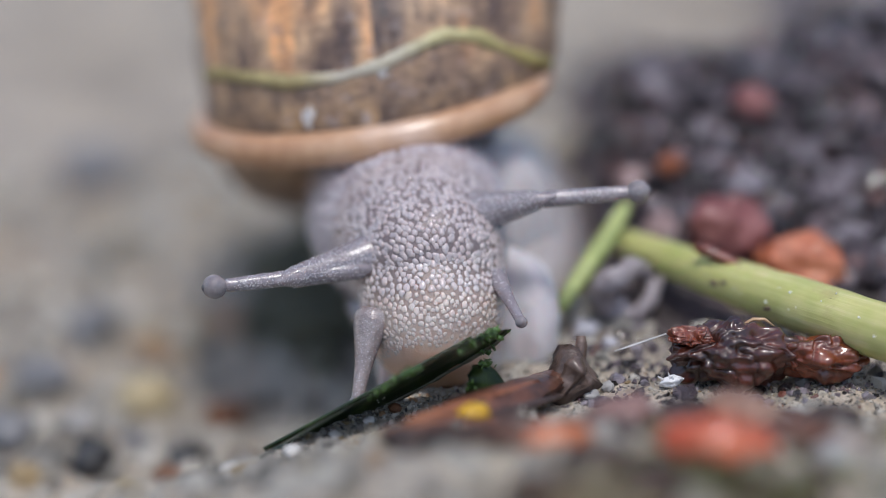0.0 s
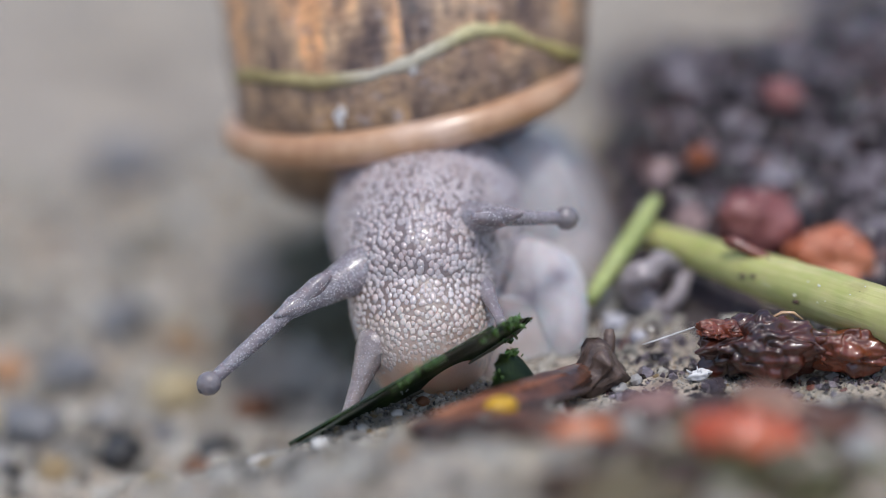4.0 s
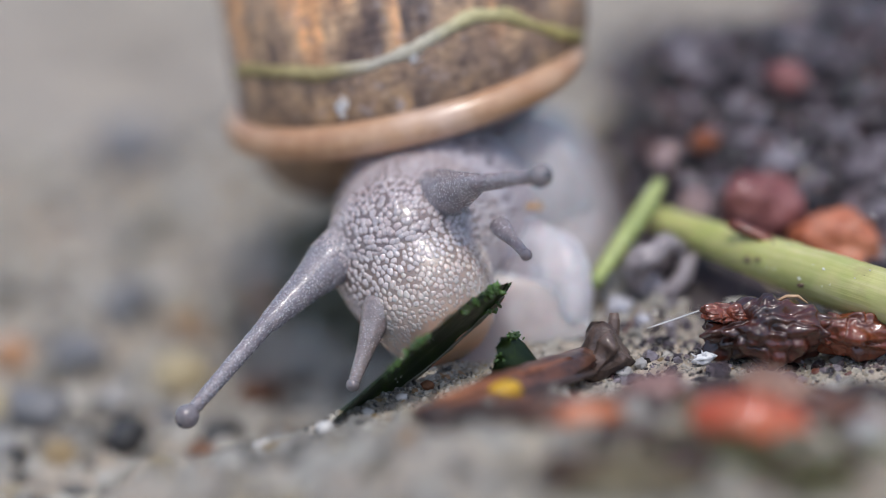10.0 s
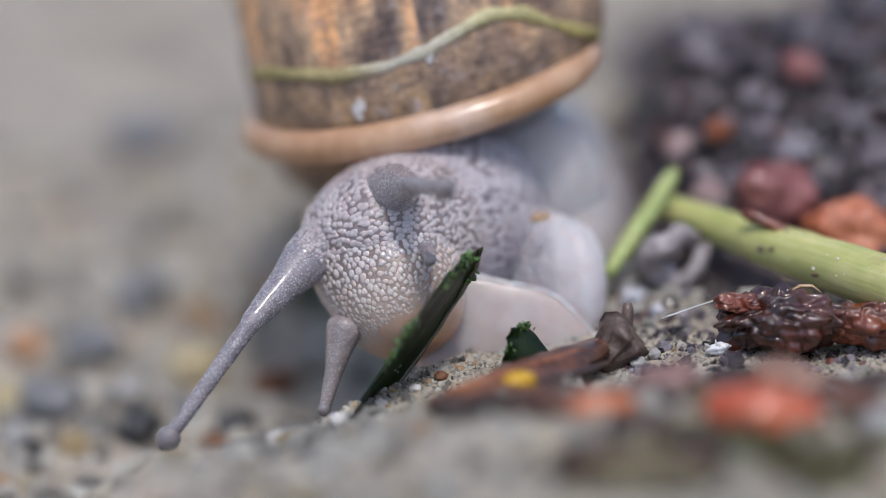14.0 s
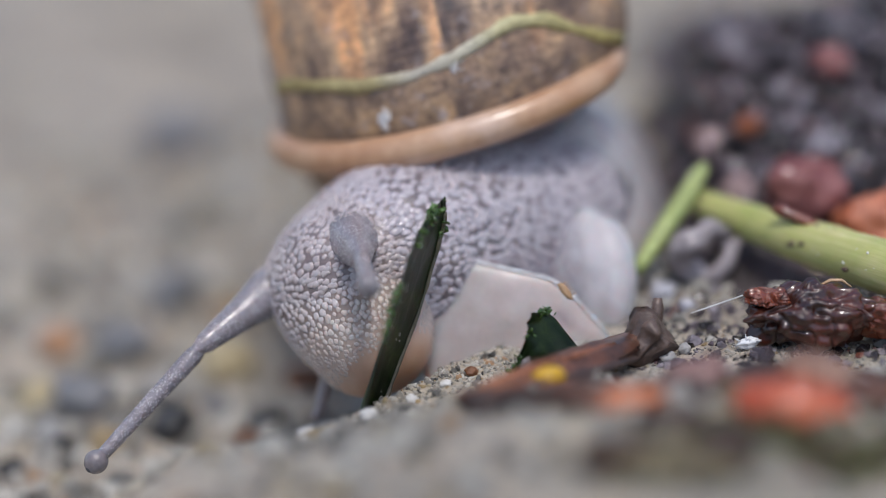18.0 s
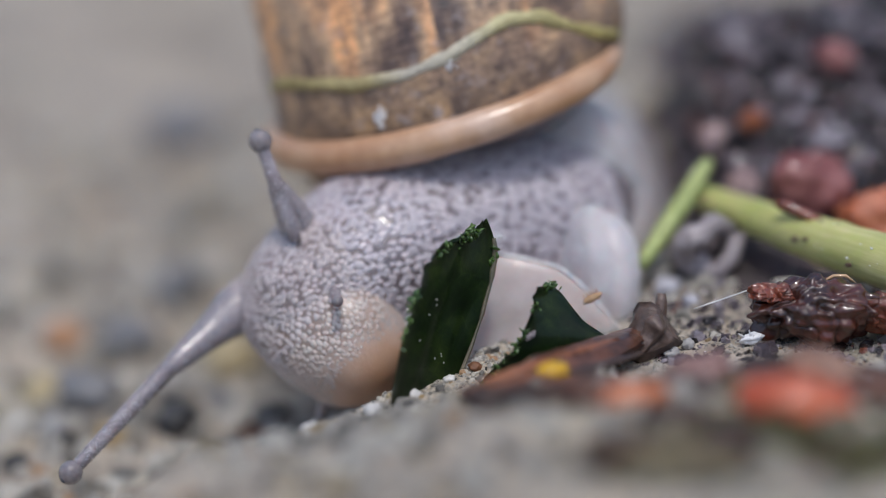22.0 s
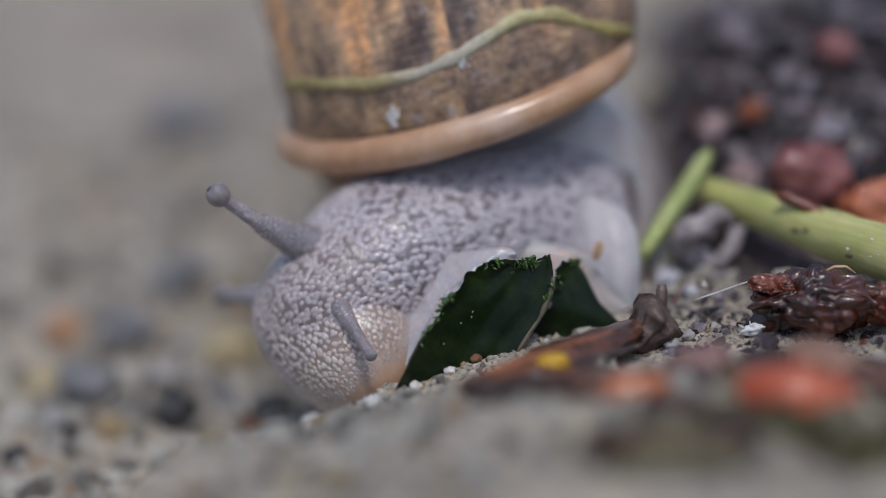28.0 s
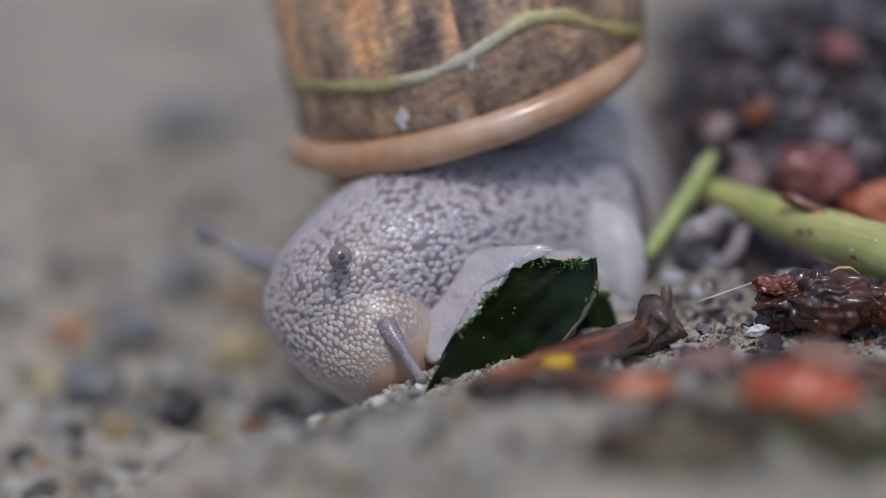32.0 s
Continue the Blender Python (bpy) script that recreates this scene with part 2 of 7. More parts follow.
def stem_mat():
    k = Mat("pale_green_stem", 0.4, 0.5)

    def streaks(along, across):
        mp = k.node("ShaderNodeMapping", Rotation=(0, 0, -0.785), Scale=(1 / along, 1 / across, 1 / across))
        mp.vector_type = 'TEXTURE'
        n = k.node("ShaderNodeTexNoise", Scale=1.0, Detail=4.0, Roughness=0.6)
        k.link(k.coord("Object"), mp.inputs["Vector"])
        k.link(mp.outputs[0], n.inputs["Vector"])
        return n.outputs["Fac"]

    c = k.ramp(streaks(110, 1400), [(0.3, (0.45, 0.46, 0.155)), (0.5, (0.55, 0.55, 0.22)), (0.7, (0.66, 0.63, 0.32))])
    patch = k.ramp(k.noise(180, 3), [(0.4, (0.8, 0.85, 0.7)), (0.62, (1.1, 1.05, 1.1))])
    c = k.mix(0.8, c, patch, 'MULTIPLY')
    blot = k.ramp(k.noise(240, 5, 0.65), [(0.57, (0, 0, 0)), (0.68, (1, 1, 1))])
    c = k.mix(k.mix(0.35, (0, 0, 0), blot), c, (0.34, 0.26, 0.12))
    k.color(c).soft(0.2, (0.6, 1.0, 0.3), 0.0008).bump(streaks(100, 2200), 0.00006)
    return k.m


def husk_mat(name, lo, hi, gloss=0.22, coat=0.6, relief=0.6):
    k = Mat(name, gloss, 0.5)
    c = k.ramp(k.noise(300, 5, 0.65), [(0.32, lo), (0.68, hi)])
    c = k.mix(0.6, c, k.ramp(k.noise(1600, 4), [(0.3, (0.5, 0.45, 0.45)), (0.7, (1.25, 1.2, 1.2))]), 'MULTIPLY')
    k.color(c).bump(k.noise(1100, 4), 0.0002, relief).coat(coat, 0.06)
    k.rough(k.noise(900), gloss, gloss + 0.25)
    return k.m


def litter_mat():
    k = Mat("mixed_plant_crumbs", 0.5, 0.4)
    c = k.ramp(k.island(), [(0.0, (0.05, 0.035, 0.025)), (0.25, (0.14, 0.11, 0.06)), (0.5, (0.3, 0.25, 0.2)), (0.65, (0.13, 0.15, 0.06)), (0.85, (0.42, 0.38, 0.33)), (1.0, (0.32, 0.14, 0.09))])
    c = k.mix(0.6, c, k.ramp(k.noise(900, 4), [(0.3, (0.5, 0.5, 0.5)), (0.7, (1.3, 1.3, 1.3))]), 'MULTIPLY')
    k.color(c).bump(k.noise(1200, 4), 0.0003)
    return k.m


def lip_mat():
    """Smooth horny lip, orange-brown with paler worn stretches."""
    k = Mat("orange_brown_shell_lip", 0.3, 0.5)
    c = k.ramp(k.noise(130, 3), [(0.35, (0.50, 0.27, 0.145)), (0.55, (0.61, 0.38, 0.235)), (0.72, (0.70, 0.5, 0.38))])
    c = k.mix(0.4, c, k.ramp(k.noise(900, 4), [(0.3, (0.7, 0.62, 0.6)), (0.7, (1.1, 1.1, 1.1))]), 'MULTIPLY')
    k.color(c).bump(k.noise(700), 0.0001, 0.6).coat(0.4, 0.12)
    return k.m


FRONT_LITTER = litter_mat()
CONCRETE = concrete_mat()
GRAIN = grain_mat(0.88)
DARK_GRAIN = grain_mat(0.63)
DAMP_GRAIN = grain_mat(0.62)
SOIL = soil_mat()
EARTH = husk_mat("dark_wet_earth", (0.018, 0.013, 0.014), (0.10, 0.078, 0.082), 0.4, 0.2, 1.0)
SKIN = skin_mat("grey_lilac_skin", (0.165, 0.135, 0.145), (0.255, 0.212, 0.226), 0.28)
NAPE = skin_mat("pinkish_nape_skin", (0.20, 0.152, 0.15), (0.30, 0.238, 0.235), 0.28)
BUMP = skin_mat("pale_wet_tubercles", (0.47, 0.41, 0.44), (0.66, 0.595, 0.635), 0.14, wet=1.0, sub=0.25, deep=0.0005)
HEAD_SKIN = head_mat()
BUMP_HEAD = skin_mat("pale_wet_head_warts", (0.56, 0.47, 0.455), (0.76, 0.67, 0.66), 0.12, wet=1.0, sub=0.25, deep=0.0005)
BUMP_NAPE = skin_mat("pale_wet_nape_warts", (0.47, 0.39, 0.39), (0.66, 0.575, 0.58), 0.13, wet=1.0, sub=0.25, deep=0.0005)
BUMP_MUZZLE = skin_mat("pinkish_muzzle_warts", (0.62, 0.50, 0.45), (0.78, 0.67, 0.61), 0.2, sub=0.4, wet=0.8, deep=0.0005)
SOLE = skin_mat("pale_translucent_sole", (0.52, 0.45, 0.425), (0.62, 0.55, 0.53), 0.38, wet=0.3, sub=1.0, deep=0.0024, pucker=0.5, grain=0.12)
LOBE = skin_mat("translucent_foot_lobe", (0.50, 0.47, 0.48), (0.64, 0.61, 0.62), 0.55, wet=0.05, sub=0.8, deep=0.0024, pucker=4.0)
FLAP = skin_mat("pale_wet_foot_lobe", (0.54, 0.51, 0.53), (0.72, 0.69, 0.71), 0.42, wet=0.25, sub=0.9, deep=0.002, pucker=2.0, grain=0.2)
FOLD = skin_mat("pale_foot_fold", (0.54, 0.49, 0.505), (0.68, 0.63, 0.65), 0.24, wet=0.9, sub=0.6, deep=0.0012, pucker=2.0, grain=0.25)
RIM = skin_mat("pale_foot_rim", (0.84, 0.80, 0.80), (0.92, 0.89, 0.895), 0.1, wet=1.0, sub=0.4, deep=0.0015)
FOOT = skin_mat("pale_grey_foot_skin", (0.35, 0.315, 0.31), (0.49, 0.445, 0.44), 0.4)
STALK = skin_mat("dark_grey_tentacle_skin", (0.22, 0.195, 0.215), (0.36, 0.32, 0.35), 0.26, speck=0.8, sub=0.5, wet=0.6, pucker=3.0)
STALK_TIP = skin_mat("pale_grey_feeler_skin", (0.28, 0.235, 0.235), (0.43, 0.375, 0.375), 0.18, speck=0.5, pucker=3.0)
# Stalk grains, lightened so their colour carries the wet glints.
BUMP_STALK = skin_mat("glint_pale_stalk_grains", (0.34, 0.31, 0.335), (0.56, 0.52, 0.55), 0.12, wet=1.0, sub=0.2, deep=0.0004)
BULB = skin_mat("grey_eye_bulb_skin", (0.20, 0.18, 0.19), (0.32, 0.29, 0.305), 0.1)
EYE = pebble_mat("dark_eye", (0.07, 0.07, 0.08), (0.12, 0.12, 0.135), 0.12)
SHELL = shell_mat()
LIP = lip_mat()
RIDGE = ridge_mat()
LEAF = leaf_mat()
LEAF_RIM = husk_mat("bitten_leaf_edge", (0.012, 0.05, 0.006), (0.11, 0.23, 0.03), 0.2, 1.0)
CUT_EDGE = husk_mat("cut_leaf_edge", (0.05, 0.055, 0.03), (0.20, 0.17, 0.11), 0.35, 0.5)
STEM = stem_mat()
SHOOT = husk_mat("fresh_green_shoot", (0.34, 0.42, 0.13), (0.52, 0.60, 0.24), 0.35, 0.3, 0.3)
DARK_HUSK = husk_mat("wet_dark_brown_husk", (0.004, 0.0015, 0.001), (0.13, 0.026, 0.011), 0.22, 1.0, 0.7)
RED_HUSK = husk_mat("wet_red_brown_husk", (0.03, 0.007, 0.004), (0.28, 0.06, 0.02), 0.22, 1.0, 0.9)
BROWN_HUSK = husk_mat("brown_bud_scale", (0.035, 0.018, 0.013), (0.22, 0.085, 0.045), 0.32, 0.4)
RED_SCALE = husk_mat("reddish_bud_scale", (0.14, 0.045, 0.022), (0.46, 0.18, 0.08), 0.3, 0.4)
BUD = husk_mat("grey_brown_bud", (0.035, 0.02, 0.015), (0.24, 0.165, 0.13), 0.35, 0.5, 1.0)
DARK_SCALE = husk_mat("dark_withered_scale", (0.02, 0.012, 0.01), (0.09, 0.05, 0.035), 0.4, 0.3)
RED = husk_mat("wet_red_seed", (0.40, 0.055, 0.02), (0.66, 0.16, 0.06), 0.3, 0.35)
ORANGE = husk_mat("orange_seed", (0.44, 0.11, 0.035), (0.66, 0.22, 0.08), 0.25, 0.6)
# The pale tones of these two hold dust and a painted wet reflection.
DUSTY_SHEEN_ORANGE = husk_mat("dusty_sheen_orange_seed", (0.42, 0.09, 0.03), (0.70, 0.28, 0.15), 0.35, 0.4)
DUSTY_SHEEN_RED = husk_mat("dusty_sheen_red_seed", (0.15, 0.028, 0.026), (0.42, 0.18, 0.17), 0.35, 0.4)
PINKISH = husk_mat("dusty_pink_seed", (0.30, 0.19, 0.18), (0.55, 0.42, 0.42), 0.4, 0.4)
PINK_BROWN = husk_mat("pinkish_brown_seed", (0.16, 0.07, 0.055), (0.42, 0.26, 0.23), 0.35, 0.4)
RUSSET = husk_mat("tan_russet_husk", (0.20, 0.085, 0.045), (0.50, 0.32, 0.23), 0.35, 0.4)
RUST = husk_mat("rust_orange_seed", (0.20, 0.05, 0.015), (0.42, 0.13, 0.04), 0.25, 0.6)
YELLOW = husk_mat("yellow_seed_coat", (0.60, 0.34, 0.01), (0.75, 0.46, 0.02), 0.3, 0.4)
TAN = husk_mat("tan_curled_husk", (0.28, 0.235, 0.215), (0.52, 0.46, 0.43), 0.4, 0.3)
LILAC_HUSK = husk_mat("lilac_grey_husk", (0.22, 0.19, 0.19), (0.56, 0.51, 0.53), 0.35, 0.4, 1.0)
TAN_FLAKE = husk_mat("tan_flake", (0.5, 0.3, 0.14), (0.66, 0.46, 0.28), 0.35, 0.3)
STRAW = husk_mat("straw_leaf_scrap", (0.22, 0.195, 0.10), (0.42, 0.375, 0.23), 0.5, 0.1)
OLIVE = husk_mat("olive_leaf_scrap", (0.06, 0.075, 0.025), (0.17, 0.19, 0.06), 0.5, 0.2)
FLECK = pebble_mat("white_chip", (0.75, 0.75, 0.76), (0.9, 0.9, 0.9), 0.3)
FIBRE = pebble_mat("white_fibre", (0.6, 0.6, 0.6), (0.8, 0.8, 0.8), 0.4)
YEL_STONE = pebble_mat("yellowish_stone", (0.42, 0.33, 0.18), (0.55, 0.46, 0.29))
ORA_STONE = pebble_mat("orange_stone", (0.40, 0.20, 0.10), (0.55, 0.32, 0.18))
# Dark olive that stands in for the shadow under the shell.
SHADE_CLUMP = pebble_mat("dark_shade_clumps", (0.06, 0.06, 0.04), (0.17, 0.165, 0.11), 0.8)
BLACK_STONE = pebble_mat("blackish_stone", (0.02, 0.02, 0.022), (0.055, 0.055, 0.06))
CHALK = pebble_mat("chalky_scar", (0.5, 0.47, 0.46), (0.78, 0.76, 0.76))
QUARTZ = pebble_mat("pale_quartz", (0.62, 0.6, 0.57), (0.85, 0.83, 0.8), 0.3)
RUST_STONE = pebble_mat("rust_brown_stone", (0.12, 0.05, 0.025), (0.30, 0.13, 0.06))
SLATE_STONE = pebble_mat("slate_grey_stone", (0.13, 0.13, 0.14), (0.26, 0.26, 0.27))
LILAC_STONE = pebble_mat("pale_lilac_stone", (0.36, 0.35, 0.39), (0.66, 0.65, 0.70), 0.3)
GREY_STONE = pebble_mat("grey_stone", (0.28, 0.27, 0.26), (0.50, 0.48, 0.46))


# ---- mesh helpers ----
def mesh_of(name, bm, material, smooth=True):
    me = bpy.data.meshes.new(name)
    bm.to_mesh(me)
    bm.free()
    me.materials.append(material)
    if smooth:
        me.polygons.foreach_set("use_smooth", [True] * len(me.polygons))
    return me


def part(name, bm, material, parent, label="", smooth=True):
    """Links a bmesh as one mesh object under a thing or part."""
    ob = new(name, mesh_of(name, bm, material, smooth))
    ob.parent = parent
    if label:
        tagged(ob, label)
    return ob


def thing(name, bm, material, label, category, group="", kind="", m=None):
    ob = tagged(new(name, mesh_of(name, bm, material)), label, category, group, kind)
    if m is not None:
        ob.matrix_world = m
    return ob


def from_lists(name, verts, faces, material, smooth=True):
    me = bpy.data.meshes.new(name)
    me.from_pydata(verts, [], faces)
    me.materials.append(material)
    me.polygons.foreach_set("use_smooth", [smooth] * len(me.polygons))
    return me


def lump(radii, rough=0.0, freq=1.0, seed=0.0, sub=3, bm=None, m=None):
    """An uneven rounded lump; radii in mm, rough as a share of the radius."""
    bm = bm or bmesh.new()
    got = bmesh.ops.create_icosphere(bm, subdivisions=sub, radius=1.0)["verts"]
    for v in got:
        p = v.co.copy()
        k = 1 + rough * (noise.noise(p * freq + Vector((seed, seed * 1.7, 3.1))) + 0.5 * noise.noise(p * freq * 2.3 + Vector((seed * 2.1, 5.0, seed))))
        v.co = Vector((p.x * radii[0], p.y * radii[1], p.z * radii[2])) * k * MM
        if m is not None:
            v.co = m @ v.co
    return bm


def tube(points, radii, sides=20, flat=1.0, bm=None, cap=True, ruffle=0.0):
    """A round or flattened tube along points (mm), with rounded ends."""
    bm = bm or bmesh.new()
    pts = [Vector(p) for p in points]
    rings = []
    a = None
    for i, p in enumerate(pts):
        d = (pts[min(i + 1, len(pts) - 1)] - pts[max(i - 1, 0)]).normalized()
        if a is None:
            a = Vector((0.13, 0.07, 1)).cross(d)
            if a.length < 0.2:
                a = Vector((1, 0, 0)).cross(d)
        a = (a - d * a.dot(d)).normalized()
        b = d.cross(a)
        ring = []
        for j in range(sides):
            w = 2 * math.pi * j / sides
            r = radii[i] * (1 + ruffle * noise.noise(Vector((p.x * 0.9, p.y * 0.9 + 2 * math.cos(w), p.z * 0.9 + 2 * math.sin(w)))))
            ring.append(bm.verts.new((p + (a * math.cos(w) + b * math.sin(w) * flat) * r) * MM))
        rings.append(ring)
    for r0, r1 in zip(rings, rings[1:]):
        for j in range(sides):
            bm.faces.new((r0[j], r0[(j + 1) % sides], r1[(j + 1) % sides], r1[j]))
    if cap:
        for ring, p in ((rings[0][::-1], pts[0]), (rings[-1], pts[-1])):
            c = bm.verts.new(p * MM)
            for j in range(sides):
                bm.faces.new((ring[j], ring[(j + 1) % sides], c))
    return bm


def bezier(a, b, c, n):
    a, b, c = Vector(a), Vector(b), Vector(c)
    return [a * (1 - s) ** 2 + b * (2 * s * (1 - s)) + c * s * s for s in (i / (n - 1) for i in range(n))]


def warts(spots, seed):
    """Low rounded warts (point, normal, along, radius, height, stretch), all in mm, as verts and faces."""
    rnd = random.Random(seed)
    verts, faces = [], []
    for p, n, along, r, h, stretch in spots:
        side = n.cross(along).normalized()
        along = side.cross(n).normalized()
        base = len(verts)
        sides = 9
        ph = rnd.random() * 6.28
        shape = [1 + rnd.uniform(-0.24, 0.22) for _ in range(sides)]
        for rad, up in ((1.0, -0.35), (0.86, 0.45), (0.5, 0.92)):
            for j in range(sides):
                w = ph + 2 * math.pi * j / sides
                q = p + (along * math.cos(w) * stretch + side * math.sin(w)) * (r * rad * shape[j]) + n * (h * up)
                verts.append(q * MM)
        verts.append((p + n * h) * MM)
        for k in range(2):
            for j in range(sides):
                a, b = base + k * sides + j, base + k * sides + (j + 1) % sides
                faces.append((a, b, b + sides, a + sides))
        top = base + 3 * sides
        for j in range(sides):
            faces.append((base + 2 * sides + j, base + 2 * sides + (j + 1) % sides, top))
    return verts, faces


# ---- the ground ----
def drop_edge(x):
    """Where the front slab breaks off, in y (mm)."""
    if x < 2.5:
        y = float(np.interp(x, (-60, -34, -27, -22, -16, -11, -7, -5.5, 2.5), (-84, -50, -37, -27, -15, -9.8, -7.0, -5.0, -1.6)))
        return y + 0.9 * noise.noise(Vector((x * 0.25, 4.0, 0)))
    return -1.1 + (x - 2.5) * 26


def ground_z(x, y):
    """Height of the concrete in mm: a front slab, and a hollow behind its broken edge."""
    crest = -0.24 * max(0.0, 1 - x) if x > -14 else -3.6
    up = max(0.0, min(1.0, (-9 - y) / 20.0))
    crest += 4.9 * up * up * (3 - 2 * up)
    s = (y - drop_edge(x)) / 5.0
    s = max(0.0, min(1.0, s))
    s = s * s * (3 - 2 * s)
    low = -9.5 + 1.2 * noise.noise(Vector((x * 0.05, y * 0.05, 7)))
    low -= 4.5 * max(0.0, min(1.0, (-5 - x) / 10.0)) * max(0.0, min(1.0, (60 - y) / 40.0))
    low += 5.5 * max(0.0, min(1.0, (y - 18) / 18.0)) * math.exp(-((x + 4) / 16.0) ** 2)
    low -= 1.0 * math.exp(-((y - drop_edge(max(-12.0, min(x, 2.5))) - 9) / 6.5) ** 2 - ((x + 7) / 6.5) ** 2)
    z = crest * (1 - s) + low * s
    z -= 1.2 * math.exp(-((x - 3.5) / 5.0) ** 2) * max(0.0, min(1.0, (y + 13) / 5)) * max(0.0, min(1.0, (8 - y) / 6))
    near = 1.0 / (1.0 + (max(abs(x), abs(y)) / 150.0) ** 2)
    z += near * (0.5 * noise.noise(Vector((x * 0.16, y * 0.16, 1))) + 0.42 * noise.noise(Vector((x * 0.5, y * 0.5, 2))) + 0.2 * noise.noise(Vector((x * 1.5, y * 1.5, 3))))
    return z


def axis_steps(fine_lo, fine_hi, step, far):
    out = list(np.arange(fine_lo, fine_hi, step))
    g, x = step, fine_hi
    while x < far:
        out.append(x)
        g *= 1.16
        x += g
    out.append(far)
    g, x = step, fine_lo
    left = []
    while x > -far:
        g *= 1.16
        x -= g
        left.append(max(x, -far))
    return left[::-1] + out


def build_ground():
    xs = axis_steps(-34, 40, 0.35, 60000)
    ys = axis_steps(-26, 45, 0.35, 60000)
    verts = [(x * MM, y * MM, ground_z(x, y) * MM) for y in ys for x in xs]
    w = len(xs)
    faces = [(j * w + i, j * w + i + 1, (j + 1) * w + i + 1, (j + 1) * w + i) for j in range(len(ys) - 1) for i in range(w - 1)]
    ob = new("ground", from_lists("ground", verts, faces, CONCRETE))
    return tagged(ob, "rough weathered grey concrete with a broken edge and gritty surface", "concrete ground", kind="structure")


build_ground()


def scatter(name, count, area, size, material, label, category, seed, rough=0.35, sink=0.55, sub=1, lift=None, angular=0.0):
    """Many small lumps lying on the ground, joined into one object of kind stuff."""
    rnd = random.Random(seed)
    bm = bmesh.new()
    bmesh.ops.create_icosphere(bm, subdivisions=sub, radius=1.0)
    bv = [v.co.copy() for v in bm.verts]
    bm.verts.index_update()
    bf = [[v.index for v in f.verts] for f in bm.faces]
    bm.free()
    verts, faces = [], []
    for i in range(count):
        got = area(rnd)
        if got is None:
            continue
        x, y = got
        r = size(rnd)
        turn = Euler((rnd.random() * 6, rnd.random() * 6, rnd.random() * 6)).to_matrix()
        rad = [r * rnd.uniform(0.7, 1.25) for _ in range(3)]
        z = ground_z(x, y) + (lift(x, y, rnd) if lift else 0.0) + r * (1 - 2 * sink) * 0.6
        sh = Vector((i * 1.37, i * 0.71, 0))
        base = len(verts)
        for v in bv:
            k = 1 + rough * 2 * noise.noise(v * 1.3 + sh) + angular * rnd.uniform(-1, 1)
            q = turn @ Vector((v.x * rad[0], v.y * rad[1], v.z * rad[2])) * k
            verts.append(((x + q.x) * MM, (y + q.y) * MM, (z + q.z) * MM))
        faces += [[base + j for j in f] for f in bf]
    ob = new(name, from_lists(name, verts, faces, material, not angular))
    return tagged(ob, label, category, kind="stuff")


def edge_area(rnd):
    x = rnd.uniform(-20, 6)
    e = drop_edge(x) if x < 2.5 else -2.0
    return x, e + rnd.gauss(-1.2, 3.0)


def wide_area(rnd):
    x, y = rnd.uniform(-48, 42), rnd.uniform(-30, 75)
    if y < drop_edge(min(x, 2.5)) + 4 and rnd.random() < 0.9:
        return None
    return x, y


def damp_area(rnd):
    return rnd.uniform(3, 36), rnd.gauss(-4.5, 4.5)


scatter("sand_grains", 4200, edge_area, lambda r: min(0.42, 0.06 + r.expovariate(16)), GRAIN, "coarse grey and pale sand grains along the broken concrete edge", "sand", 11, angular=0.2)
scatter("damp_sand", 6500, damp_area, lambda r: min(0.24, 0.05 + r.expovariate(26)), DAMP_GRAIN, "damp grey sand among the plant litter", "sand", 19, angular=0.22)
scatter("grit", 8500, wide_area, lambda r: min(1.6, 0.16 + r.expovariate(3.0)), GRAIN, "loose grey grit and small stones on weathered concrete", "grit", 12, angular=0.12)


def heap(x, y):
    """Height of the soil heap over the concrete, in mm."""
    side = max(0.0, min(1.0, (x - 11.6 - 0.8 * math.sin(y * 0.4)) / 5.0)) * max(0.0, min(1.0, (72 - x) / 16.0))
    side = side * side * (3 - 2 * side)
    tall = 1.05 + 0.45 * max(0.0, min(1.0, (x - 26) / 12.0))
    return side * tall * float(np.interp(y, (2, 9, 15, 20, 25, 30, 38, 50, 65, 80), (0, 1.6, 3.2, 6.8, 10.2, 12.2, 11.0, 7.0, 3.0, 0)))


def build_heap():
    """The body of the heap, under the loose crumbs."""
    nx, ny = 110, 150
    verts, faces = [], []
    for j in range(ny + 1):
        for i in range(nx + 1):
            x, y = 10.5 + 61.5 * i / nx, 2 + 88 * j / ny
            q = Vector((x, y, 0))
            h = heap(x, y)
            k = min(1.0, h / 3.0)
            h += k * (1.1 * noise.noise(q * 0.3) + 0.9 * abs(noise.noise(q * 0.75)) + 0.4 * noise.noise(q * 2.0)) - 0.9
            verts.append((x * MM, y * MM, (h + 0.2) * MM))
    for j in range(ny):
        for i in range(nx):
            a = j * (nx + 1) + i
            faces.append((a, a + 1, a + nx + 2, a + nx + 1))
    return tagged(new("soil_heap", from_lists("soil_heap", verts, faces, EARTH)), "heap of dark wet soil behind the green stem", "soil", kind="stuff")


build_heap()


def heap_area(rnd):
    for _ in range(30):
        x, y = rnd.uniform(11, 62), rnd.uniform(3, 62)
        if abs(x - 20) < 5 and y < 14 or abs(x - 28) < 5.5 and y < 9:
            continue
        if heap(x, y) > 0.3:
            return x, y
    return None


